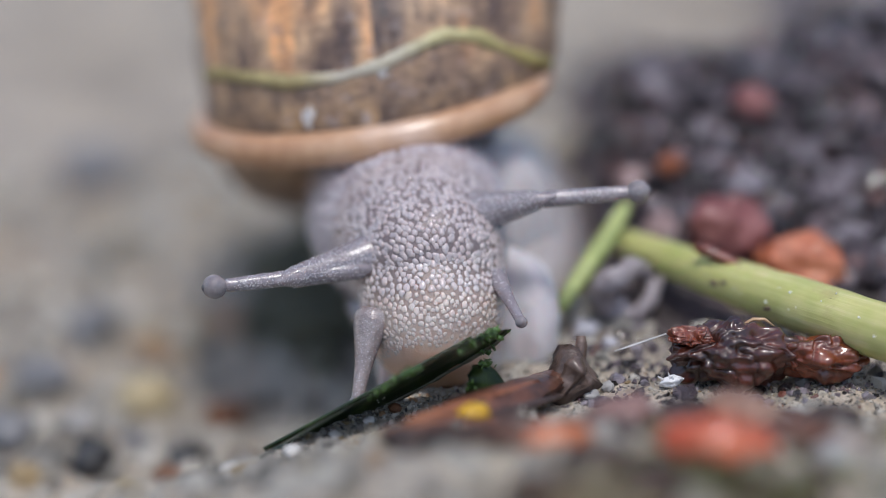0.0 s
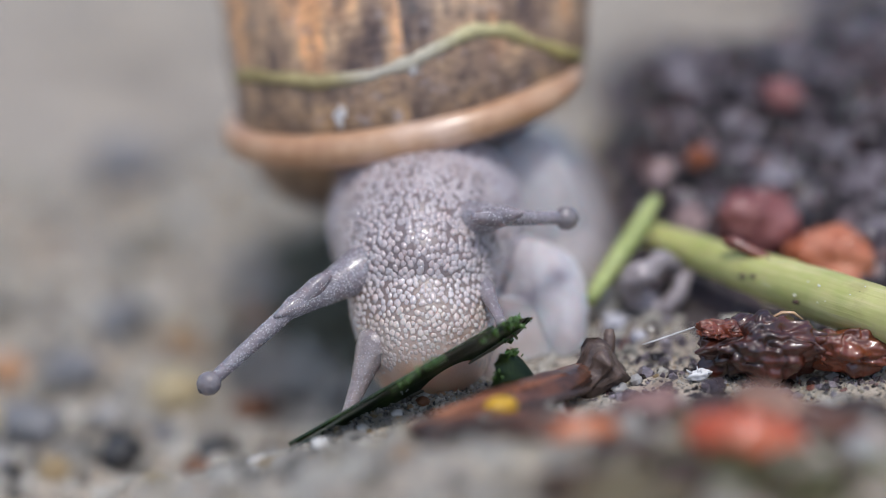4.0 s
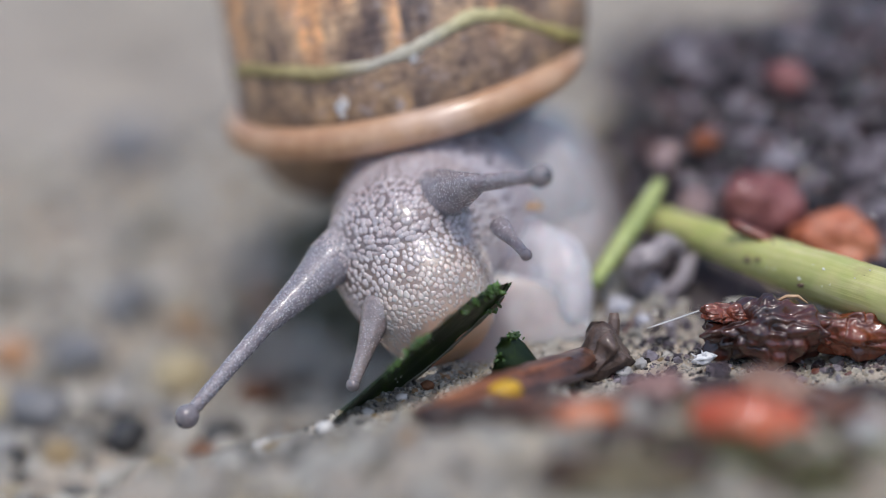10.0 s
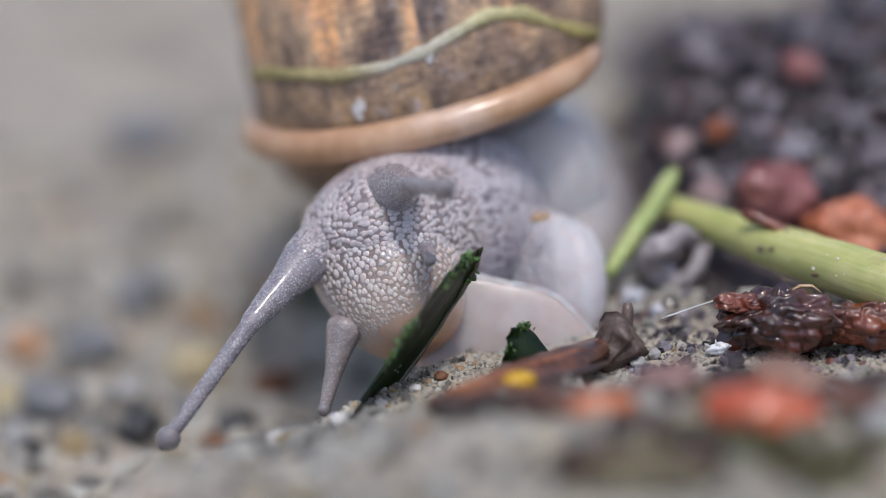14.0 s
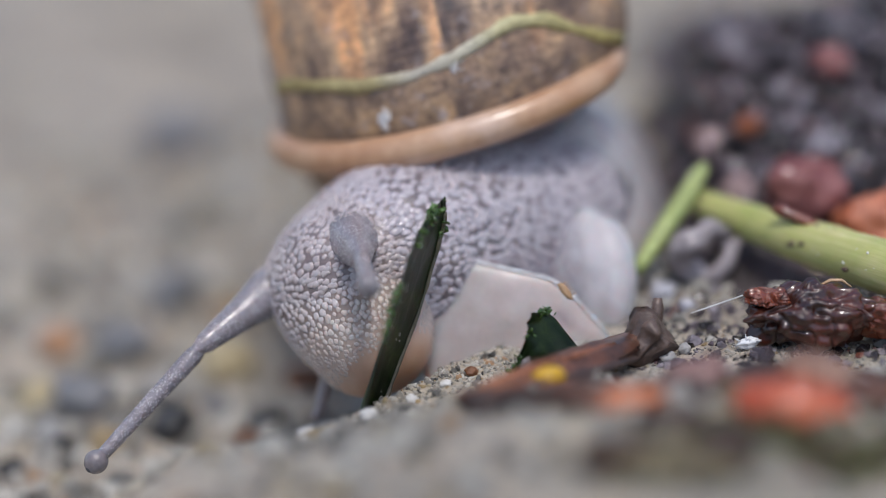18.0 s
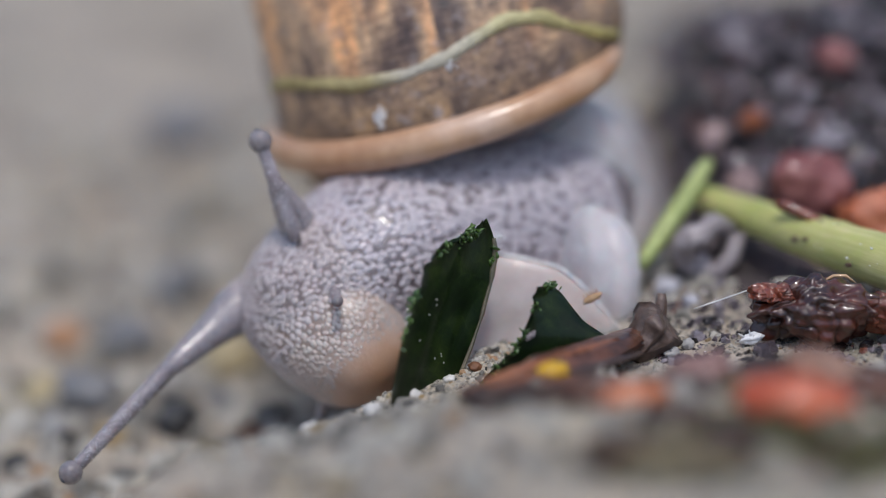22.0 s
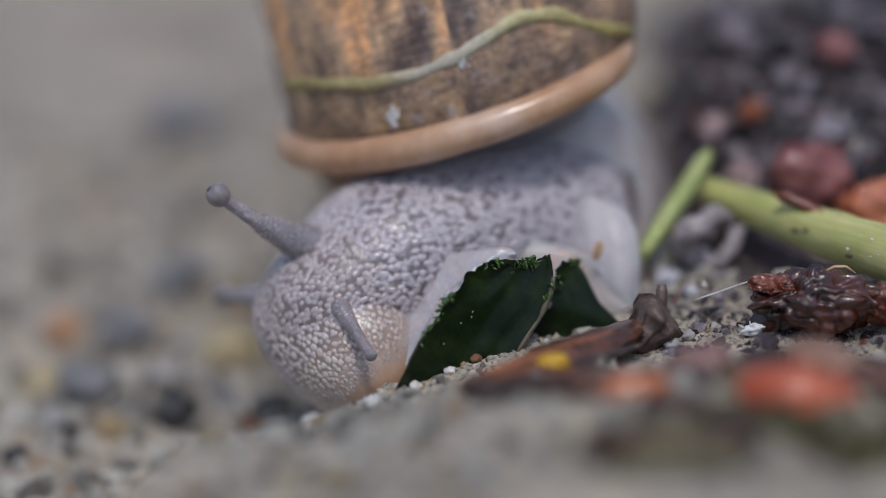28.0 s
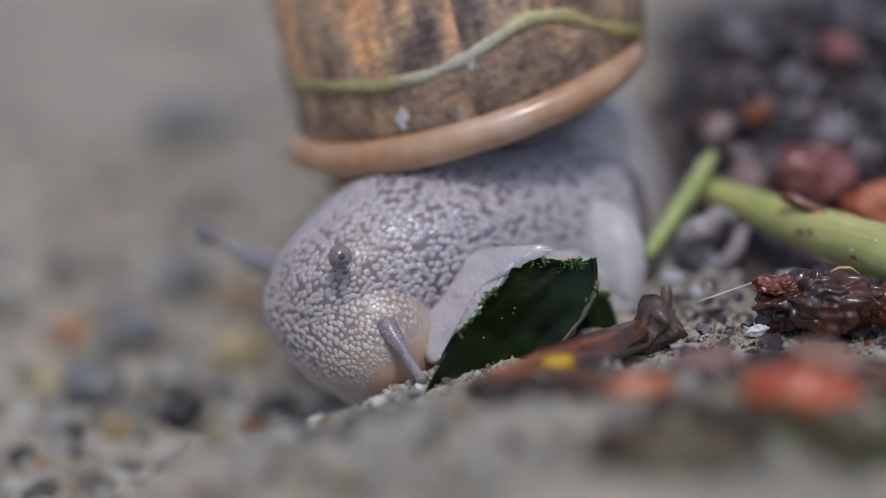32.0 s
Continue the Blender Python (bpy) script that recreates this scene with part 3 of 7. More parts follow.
scatter("soil_crumbs", 8500, heap_area, lambda r: min(1.4, r.uniform(0.22, 0.5) + r.expovariate(3.6)), SOIL, "wet dark soil crumbs and rotting plant bits on the heap", "soil", 13, rough=0.5, sub=1, lift=lambda x, y, r: heap(x, y) + r.uniform(-0.2, 0.5), angular=0.12)


def far_area(rnd):
    return rnd.gauss(64, 9), rnd.gauss(108, 18)


scatter("far_litter", 420, far_area, lambda r: r.uniform(2.0, 7.0), SOIL, "dark heap of soil and plant litter far behind", "soil", 15, rough=0.4, sub=2, lift=lambda x, y, r: r.uniform(0, 16))


def litter_area(rnd):
    return rnd.uniform(8, 40), rnd.uniform(-9, 6)


scatter("litter_crumbs", 1100, litter_area, lambda r: min(0.7, 0.08 + r.expovariate(7)), SOIL, "small dark brown crumbs of plant litter on grit", "litter", 14, rough=0.5, sub=1, angular=0.25)


def shade_clump_area(rnd):
    return rnd.gauss(-9.5, 2.6), rnd.gauss(35, 5)


# Added dark clumps: the shell's shadow on the hollow, put in as colour.
scatter("moss", 170, shade_clump_area, lambda r: r.uniform(0.6, 1.7), SHADE_CLUMP, "dark olive clumps added as painted shade in the hollow under the shell", "moss", 18, rough=0.5, sub=2, lift=lambda x, y, r: r.uniform(0, 1.5))


def stone(x, y, r, material, label, seed, group="stones on the concrete", squash=0.8):
    rnd = random.Random(seed)
    bm = lump((r * rnd.uniform(0.85, 1.2), r * rnd.uniform(0.85, 1.2), r * squash), 0.36, 1.5, seed, 3)
    return thing("pebble", bm, material, label, "pebble", group, m=pose(x * MM, y * MM, (ground_z(x, y) + r * squash * 0.5) * MM, 0, 0, rnd.uniform(0, 360)))


for i, (x, y, r, mat, label) in enumerate((
        (-24.0, 21.5, 2.0, YEL_STONE, "pale yellow rounded pebble on grey concrete"),
        (-38.3, 25.4, 1.6, ORA_STONE, "small orange-brown pebble on grey concrete"),
        (-26.9, 9.6, 1.8, BLACK_STONE, "blackish pebble in a dip of the concrete"),
        (-24.3, 14.7, 1.2, SLATE_STONE, "small slate grey pebble in the concrete hollow"),
        (-19.7, 11.2, 1.5, BLACK_STONE, "dark pebble in the shaded concrete hollow"),
        (-35.5, 6.9, 1.0, BLACK_STONE, "small black stone chip on concrete"),
        (-15.1, 8.5, 1.4, GREY_STONE, "grey pebble in the shaded concrete hollow"),
        (-21.0, 7.2, 1.1, RUST_STONE, "rust-brown pebble in the shaded concrete hollow"),
        (-12.4, 6.4, 1.2, SLATE_STONE, "slate grey pebble in the shaded concrete hollow"),
        (-38.8, 4.0, 1.0, BLACK_STONE, "blackish pebble in a dip of the concrete"),
        (-36.5, 9.5, 1.3, GREY_STONE, "grey pebble on weathered concrete"),
        (-33.2, 68.0, 3.5, SLATE_STONE, "slate grey stone lying far back on the concrete"),
        (-32.7, 24.3, 2.2, SLATE_STONE, "slate grey pebble on weathered concrete"),
        (-34.7, 14.2, 2.3, SLATE_STONE, "slate grey pebble on weathered concrete"),
        (-29.5, 33.0, 2.4, SLATE_STONE, "slate grey pebble on weathered concrete"),
        (-38.5, 16.5, 1.7, YEL_STONE, "pale yellow rounded pebble on grey concrete"),
        (-29.0, 17.5, 1.5, GREY_STONE, "grey pebble on weathered concrete"),
        (-17.5, 20.0, 1.7, RUST_STONE, "rust-brown pebble in the shaded concrete hollow"),
        (-10.4, -12.0, 0.62, QUARTZ, "small pale quartz pebble at the broken edge"),
        (-7.6, -9.4, 0.4, QUARTZ, "tiny pale quartz pebble at the broken edge"),
        (-12.6, -12.6, 0.5, YEL_STONE, "tiny yellowish pebble at the broken edge"),
        (-5.2, -8.0, 0.36, QUARTZ, "tiny pale quartz pebble at the broken edge"),
        (-14.4, -14.6, 0.7, QUARTZ, "small pale quartz pebble at the broken edge"),
        (-3.4, -6.6, 0.42, RUST_STONE, "tiny rust-brown pebble at the broken edge"),
        (10.4, -6.5, 0.6, GREY_STONE, "pale grey pebble among plant litter"),
        (11.6, -5.4, 0.5, GREY_STONE, "pale grey pebble among plant litter"),
        (10.6, 5.2, 1.0, LILAC_STONE, "pale lilac pebble behind the bud"),
        (12.2, 2.6, 0.7, LILAC_STONE, "pale lilac pebble behind the bud"),
        (24.3, -29.0, 1.2, GREY_STONE, "pale grey pebble in front of the seeds"))):
    stone(x, y, r, mat, label, i + 1)


# ---- plant litter ----
def build_stem():
    root = tagged(new("plant_stem"), "pale green cut plant stem with a side shoot lying on litter", "plant stem")
    root.location = (0.020, 0.003, 0.0)
    o = Vector((20, 3, 0))
    pts = [p - o for p in bezier((13.2, 13.4, 4.5), (20, 5.5, 4.2), (36, -10.5, 4.4), 24)]
    part("stalk", tube(pts, [1.0 + 1.0 * min(1, i / 15) for i in range(24)], 24, ruffle=0.05), STEM, root)
    pts = [p - o for p in bezier((8.6, 4.8, 2.1), (11.2, 8.8, 4.4), (14.0, 12.8, 7.5), 12)]
    part("side_shoot", tube(pts, [0.5, 0.6, 0.66, 0.7, 0.74, 0.76, 0.76, 0.74, 0.72, 0.68, 0.62, 0.4], 18, ruffle=0.08), SHOOT, root)
    rnd = random.Random(8)
    for i in range(16):
        u = rnd.uniform(0.42, 0.85)
        c = Vector((13.2, 13.4, 4.5)) * (1 - u) ** 2 + Vector((20, 5.5, 4.2)) * (2 * u * (1 - u)) + Vector((36, -10.5, 4.4)) * u * u
        w = rnd.uniform(0.1, 1.5)
        r = 1.0 + 1.0 * min(1, u * 23 / 15)
        q = c + Vector((-0.69, -0.72, 0)) * r * math.cos(w) + Vector((0, 0, r)) * math.sin(w)
        d = rnd.choice((0.05, 0.06, 0.08, 0.12))
        part("speck", lump((d, d * 1.3, d * 0.7), 0.6, 2, i, 1, m=Matrix.Translation((q - o) * MM)), BLACK_STONE if i % 6 == 2 else FLECK, root)
    for i, (u, w, d) in enumerate(((0.44, 0.15, 0.26), (0.47, 0.3, 0.2), (0.6, -0.1, 0.22))):
        c = Vector((13.2, 13.4, 4.5)) * (1 - u) ** 2 + Vector((20, 5.5, 4.2)) * (2 * u * (1 - u)) + Vector((36, -10.5, 4.4)) * u * u
        r = 1.0 + 1.0 * min(1, u * 23 / 15)
        q = c + Vector((-0.69, -0.72, 0)) * r * math.cos(w) + Vector((0, 0, r)) * math.sin(w)
        part("scar", lump((d * 1.5, d, d * 0.8), 0.5, 2, i, 2, m=Matrix.Translation((q - o) * MM)), BROWN_HUSK, root, "dark brown scar on the stem")
    return root


def shrivelled(place, radii, seed):
    """A wet shapeless mass, pitted and creased unevenly; place and radii in mm."""
    bm = lump(radii, 0.34, 1.6, seed, 6, None, Matrix.Translation(Vector(place) * MM))
    for v in bm.verts:
        q = v.co / MM
        d = 0.45 * noise.noise(q * 0.55 + Vector((seed, 0, 0))) - 0.35 * max(0.0, 1 - 7 * abs(noise.noise(q * 0.62 + Vector((0, seed, 4))))) + 0.05 * noise.noise(q * 2.2)
        n = Vector((0.25 * q.x, q.y, q.z - 2.0))
        v.co += n.normalized() * d * MM
    return bm


def build_dark_husk():
    root = tagged(new("seed_husk"), "wet glossy dark red-brown shrivelled seed husk on grit", "seed husk")
    root.location = (0.0204, -0.0044, 0.0003)
    part("body", shrivelled((0.2, -0.1, 2.0), (4.7, 2.1, 2.3), 5.3), DARK_HUSK, root)
    part("lobe", shrivelled((6.3, -0.2, 1.8), (3.2, 1.7, 1.6), 9.0), RED_HUSK, root, "reddish wet lobe of the husk")
    part("torn_end", shrivelled((-3.1, -0.5, 3.5), (1.6, 1.0, 0.6), 3.0), RED_HUSK, root, "orange-brown torn end of the husk")
    part("fringe", tube([(0.7, 0.6, 3.9), (1.5, 0.7, 4.3), (2.3, 0.7, 4.3), (3.0, 0.6, 3.8)], [0.06, 0.14, 0.12, 0.05], 10, ruffle=0.8), TAN_FLAKE, root, "pale torn fringe of the husk")
    return root


def build_chip():
    """A frayed white chip of shell or bark."""
    root = tagged(new("white_chip"), "tiny frayed bright white chip lying on wet grit", "chip")
    root.location = (0.016, -0.006, ground_z(16, -6) * MM)
    part("chip_body", lump((0.85, 0.4, 0.42), 0.4, 2.0, 5.0, 3, m=pose(0, 0, 0.0005, 0, -12, 10)), FLECK, root)
    rnd = random.Random(2)
    for i in range(7):
        a = Vector((rnd.uniform(-0.6, 0.6), -0.1, 0.7))
        part("frayed_end", tube([a, a + Vector((rnd.uniform(-0.4, 0.4), rnd.uniform(-0.3, 0.2), rnd.uniform(0.15, 0.5)))], [0.09, 0.03], 6), FLECK, root)
    return root


def build_fibre():
    bm = tube(bezier((16.1, -3.7, 3.6), (14.4, -3.6, 2.9), (12.1, -3.8, 2.15), 8), [0.045, 0.06, 0.05, 0.07, 0.05, 0.06, 0.05, 0.03], 8)
    return thing("fibre", bm, FIBRE, "thin white plant fibre sticking out of the husk", "fibre")


def folded(points, radii, flat, seed, deep=1.0):
    """A withered scale: a flattened strip with folds running along it and a ragged outline."""
    bm = tube(points, radii, 36, flat)
    ring = 36
    bm.verts.ensure_lookup_table()
    for i, c in enumerate(points):
        c = Vector(c) * MM
        for j in range(ring):
            v = bm.verts[i * ring + j]
            w = 2 * math.pi * j / ring
            k = 1 + 0.44 * deep * noise.noise(Vector((3.2 * deep * math.cos(w), 3.2 * deep * math.sin(w), i * 0.16 + seed))) + 0.25 * noise.noise(Vector((1.5 * math.cos(w), i * 0.7, seed)))
            v.co = c + (v.co - c) * k
    return bm


def build_strip():
    root = tagged(new("bud_scale"), "brown withered bud scale with a yellow seed in it", "bud scale")
    root.matrix_world = pose(0.0026, -0.0095, -0.0008)
    o = Vector((3, -9.5, 0))
    pts = [p - o for p in bezier((-2.6, -17.0, 2.0), (2.6, -13.6, 2.3), (8.9, -4.6, 1.5), 20)]
    part("scale", folded(pts, [0.45 + 1.35 * math.sin(math.pi * min(1, (i + 2) / 24)) ** 0.8 for i in range(20)], 0.42, 1.0), BROWN_HUSK, root)
    pts = [p - o for p in bezier((-3.6, -18.4, 3.0), (1.4, -16.8, 3.0), (5.6, -12.2, 1.6), 16)]
    part("scale", folded(pts, [0.3 + 0.95 * math.sin(math.pi * min(1, (i + 1) / 18)) for i in range(16)], 0.35, 4.0), RED_SCALE, root, "thin reddish translucent scale")
    part("bud_tip", folded([Vector(p) - o for p in ((8.3, -7.0, 0.5), (8.9, -6.0, 1.0), (9.4, -5.6, 1.5), (9.8, -5.4, 2.0), (10.1, -5.3, 2.4), (10.3, -5.3, 2.6), (10.4, -5.3, 2.65))], [0.8, 1.25, 1.55, 1.75, 1.8, 1.6, 1.0], 0.8, 7.0, 1.9), BUD, root, "wrinkled grey-brown bud tip")
    part("bud_stalk", tube([Vector(p) - o for p in ((10.0, -4.0, 1.6), (10.1, -3.6, 2.6), (10.2, -3.4, 3.4), (10.2, -3.2, 3.9))], [0.6, 0.5, 0.42, 0.3], 10, ruffle=0.5), BUD, root, "short withered stalk of the bud")
    for i, (a, m, c, r, mat) in enumerate((((-2.4, -16.0, 2.6), (2.0, -13.2, 3.0), (7.0, -8.0, 2.4), 0.45, RED_SCALE), ((-1.0, -18.0, 2.6), (3.0, -15.4, 2.6), (8.6, -8.6, 1.6), 0.5, DARK_SCALE), ((-3.8, -19.5, 3.4), (-0.5, -18.6, 3.4), (2.6, -16.4, 2.4), 0.6, BROWN_HUSK))):
        pts = [p - o for p in bezier(a, m, c, 14)]
        part("fibre_strip", folded(pts, [r * (0.3 + 0.7 * math.sin(math.pi * (k + 1) / 15)) for k in range(14)], 0.5, 9.0 + i), mat, root, "withered fibrous strip of the scale")
    part("seed", lump((1.25, 0.9, 0.75), 0.08, 1.5, 1.0, 4, m=pose((2.3 - o.x) * MM, (-14.6 - o.y) * MM, 2.7 * MM, 0, -8, 20)), YELLOW, root, "bright yellow seed")
    return root


def seed(p, radii, turn, material, label, s, rough=0.16):
    """A seed: its coat, and the paler scar at one end."""
    root = tagged(new("seed"), label, "seed", "seeds in the litter")
    root.matrix_world = pose(p[0] * MM, p[1] * MM, p[2] * MM, *turn)
    part("seed_coat", lump(radii, rough, 1.5, s, 4), material, root)
    part("seed_scar", lump((radii[0] * 0.22, radii[1] * 0.3, radii[2] * 0.3), 0.2, 2.0, s, 2, m=Matrix.Translation(Vector((radii[0] * 0.88, 0, 0.1)) * MM)), TAN, root, "paler seed scar")
    return root


build_stem()
build_dark_husk()
build_fibre()
build_chip()
build_strip()
seed((6.5, -26.5, 5.5), (2.9, 1.0, 0.75), (8, -4, 4), ORANGE, "flat orange seed lying on concrete grit", 1.0)
seed((17.1, -27.9, 5.5), (4.0, 2.1, 1.9), (5, 3, -4), RED, "plump wet red seed on concrete grit", 2.0)
seed((11.6, -19.4, 3.7), (2.5, 1.7, 1.3), (0, -10, 20), PINK_BROWN, "pinkish brown seed among crumbs", 3.0, 0.3)
seed((19.9, -20.2, 4.0), (2.8, 1.9, 1.6), (0, 12, -20), RUSSET, "tan and russet seed husk on grit", 4.0, 0.3)
seed((21.8, 13.8, 5.1), (3.1, 2.2, 2.9), (0, 20, 10), DUSTY_SHEEN_RED, "large maroon seed on the soil heap", 5.0, 0.3)
seed((27.3, 10.4, 3.1), (3.6, 2.2, 2.5), (0, 12, -10), DUSTY_SHEEN_ORANGE, "large orange seed beside the soil heap", 6.0, 0.3)
seed((16.9, 15.4, 4.6), (1.3, 1.1, 1.2), (0, 10, 40), PINKISH, "small dusty pink seed on the soil heap", 7.0, 0.3)
seed((17.7, 19.6, 8.4), (1.2, 0.9, 0.9), (10, 10, 40), RUST, "small rust-orange seed on the soil heap", 8.0, 0.3)
seed((14.9, 20.6, 6.6), (1.3, 1.1, 1.4), (0, 10, 20), PINKISH, "dusty pinkish seed at the heap's edge", 11.0, 0.3)
seed((38.0, 66.0, 10.0), (5.0, 4.0, 3.8), (10, 10, 40), TAN, "dusty pinkish lump behind the soil heap", 9.0, 0.25)
seed((24.5, 24.0, 12.2), (1.7, 1.3, 1.3), (10, 10, -30), DUSTY_SHEEN_RED, "red-brown seed with dust and painted sheen high on the soil heap", 10.0, 0.3)


def build_fragments():
    """Broken bits of husk and bark lying between the seeds in front."""
    rnd = random.Random(21)
    kinds = ((BROWN_HUSK, "brown"), (DARK_SCALE, "dark grey-brown"), (RED_SCALE, "reddish"), (TAN, "greyish tan"))
    for i, (x, y, r, which) in enumerate(((9.9, -17.1, 1.1, 2), (12.1, -16.2, 1.5, 1), (14.4, -20.4, 1.2, 0), (16.1, -16.6, 1.5, 1), (18.1, -15.6, 1.3, 2), (20.8, -16.7, 1.7, 3), (23.2, -15.7, 1.2, 0), (8.6, -21.8, 1.0, 0), (5.0, -19.2, 0.9, 1), (2.4, -22.6, 1.0, 0), (25.0, -20.1, 1.4, 1), (11.0, -23.5, 1.1, 1), (22.4, -25.0, 1.5, 0), (-1.6, -24.5, 1.0, 1), (0.6, -26.2, 1.2, 1), (3.4, -26.6, 1.1, 0), (9.2, -29.8, 1.2, 1), (12.0, -34.0, 1.3, 1), (-2.6, -19.5, 0.8, 1))):
        mat, tone = kinds[which]
        a = rnd.uniform(-0.5, 0.6)
        d = Vector((math.cos(a), math.sin(a), rnd.uniform(-0.1, 0.25))) * r * 1.7
        pts = [d * (k / 9 - 0.5) * 2 + Vector((0, 0, 0.25 * r * math.sin(math.pi * k / 9))) for k in range(10)]
        rad = [r * (0.35 + 0.65 * math.sin(math.pi * (k + 1) / 11)) for k in range(10)]
        thing("husk_fragment", folded(pts, rad, 0.6, 30.0 + i, 1.3), mat, tone + " withered husk fragment among the seeds", "husk fragment", "husk fragments between the seeds", m=pose(x * MM, y * MM, (ground_z(x, y) + r * 0.45) * MM))


build_fragments()


def build_ring():
    bm = bmesh.new()
    pts = [((2.0 + 0.25 * math.sin(3 * w)) * math.cos(w), 0.6 * math.sin(2 * w), (1.85 + 0.2 * math.cos(5 * w)) * math.sin(w)) for w in np.linspace(0.6, 6.7, 30)]
    tube(pts, [0.45 + 0.4 * math.sin(math.pi * (i + 3) / 36) for i in range(30)], 16, 1.0, bm, ruffle=0.6)
    return thing("curled_husk", bm, LILAC_HUSK, "pale lilac-grey curled dry husk standing in the litter", "husk", m=pose(0.0137, 0.0070, 0.0026, 10, 0, 15))


build_ring()


def build_twig():
    bm = tube(bezier((18.5, 5.4, 6.8), (20.4, 4.6, 6.3), (22.7, 3.8, 5.3), 8), [0.25, 0.42, 0.46, 0.4, 0.36, 0.33, 0.3, 0.2], 12, ruffle=0.4)
    return thing("twig", bm, RED_HUSK, "short dark reddish twig leaning on the green stem", "twig")


build_twig()


def build_scrap_leaf(p, size, turn, s, mat, label):
    root = tagged(new("leaf_scrap"), label, "leaf scrap", "leaf scraps in front")
    root.matrix_world = pose(p[0] * MM, p[1] * MM, p[2] * MM, *turn)
    bm = bmesh.new()
    n = 14
    grid = [[bm.verts.new(Vector(((i / n - 0.5) * size[0] * (1 - 0.7 * (2 * j / n - 1) ** 2), (j / n - 0.5) * size[1], 0.5 * noise.noise(Vector((i * 0.3, j * 0.3, s))))) * MM) for i in range(n + 1)] for j in range(n + 1)]
    for j in range(n):
        for i in range(n):
            bm.faces.new((grid[j][i], grid[j][i + 1], grid[j + 1][i + 1], grid[j + 1][i]))
    bmesh.ops.solidify(bm, geom=bm.faces[:], thickness=0.25 * MM)
    part("blade", bm, mat, root)
    part("midrib", tube([((i / 9 - 0.5) * size[0] * 0.95, 0, 0.3 + 0.5 * noise.noise(Vector((i * 0.46, 2.1, s)))) for i in range(10)], [0.3 - 0.015 * i for i in range(10)], 10), BROWN_HUSK, root)
    return root


build_scrap_leaf((9.0, -37.0, 6.1), (9.5, 4.5), (10, 3, 4), 1.0, STRAW, "withered straw-coloured leaf scrap lying on concrete")
build_scrap_leaf((12.5, -32.2, 5.9), (4.5, 3.5), (14, -4, -18), 5.0, OLIVE, "small olive green leaf scrap lying on concrete")
build_scrap_leaf((5.6, -36.5, 6.2), (4.5, 4.0), (10, -3, 30), 11.0, DARK_SCALE, "dark withered leaf scrap lying on concrete")
build_scrap_leaf((15.6, -33.0, 6.0), (5.5, 3.5), (12, 4, -10), 13.0, OLIVE, "small olive green leaf scrap lying on concrete")
build_scrap_leaf((20.0, -36.0, 5.9), (6, 4), (6, -4, 25), 8.0, OLIVE, "small olive green leaf scrap lying on concrete")


def bank_area(rnd):
    return rnd.uniform(-34, 32), rnd.uniform(-40, -11)


scatter("bank_grit", 1150, bank_area, lambda r: min(1.5, 0.2 + r.expovariate(2.6)), DARK_GRAIN, "dark and pale grit stuck on the near concrete bank", "grit", 17, angular=0.15, sink=0.7)


def front_area(rnd):
    return rnd.gauss(19, 8), rnd.uniform(-38, -15)


scatter("front_litter", 220, front_area, lambda r: r.uniform(0.25, 1.1), FRONT_LITTER, "mixed olive, brown and grey plant crumbs in front of the seeds", "litter", 16, rough=0.4, sub=2)


# ---- the eaten leaf ----
def leaf_outline(s):
    """Half width in mm of the leaf piece at s along its length (0 tip, 1 bitten end)."""
    return 3.3 * float(np.interp(s, (0, 0.05, 0.15, 0.3, 0.5, 0.68, 0.82, 0.9, 0.95, 0.98, 1), (0.02, 0.26, 0.52, 0.78, 0.96, 1.0, 0.97, 0.86, 0.7, 0.5, 0.3)))


def leaf_sheet(length, outline, curl, seed, n=70, k=34, bite=0.7):
    """A thin leaf with a torn end; gives the mesh and the points along the torn and the cut edge (mm)."""
    bm = bmesh.new()
    rows, torn, cut = [], [], []
    for i in range(n + 1):
        s = i / n
        row = []
        for j in range(k + 1):
            c = 2 * j / k - 1
            x, y = s * length, c * outline(s)
            x -= 1.1 * c * max(0.0, (s - 0.45) / 0.55) ** 2
            if s > 0.8:
                x += (s - 0.8) / 0.2 * bite * (noise.noise(Vector((c * 5, seed, 0))) + 0.5 * noise.noise(Vector((c * 16, seed, 3))) + 0.3 * noise.noise(Vector((c * 40, seed, 6))))
            if c > 0.4 and s > 0.45:
                y += min(1, (s - 0.45) / 0.1) * (c - 0.4) / 0.6 * (0.35 * noise.noise(Vector((s * 14, seed, 5))) + 0.25 * noise.noise(Vector((s * 45, seed, 8))))
            z = curl * c * c - 0.03 * math.exp(-(c / 0.12) ** 2) + 0.14 * noise.noise(Vector((s * 4, c * 2, seed)))
            q = Vector((x, y, z))
            if i == n or (j == k and s > 0.5) or (j == 0 and s > 0.9):
                torn.append(q)
            if j == 0:
                cut.append(q)
            row.append(bm.verts.new(q * MM))
        rows.append(row)
    for a, b in zip(rows, rows[1:]):
        for j in range(k):
            bm.faces.new((a[j], a[j + 1], b[j + 1], b[j]))
    bmesh.ops.solidify(bm, geom=bm.faces[:], thickness=0.42 * MM)
    return bm, torn, cut


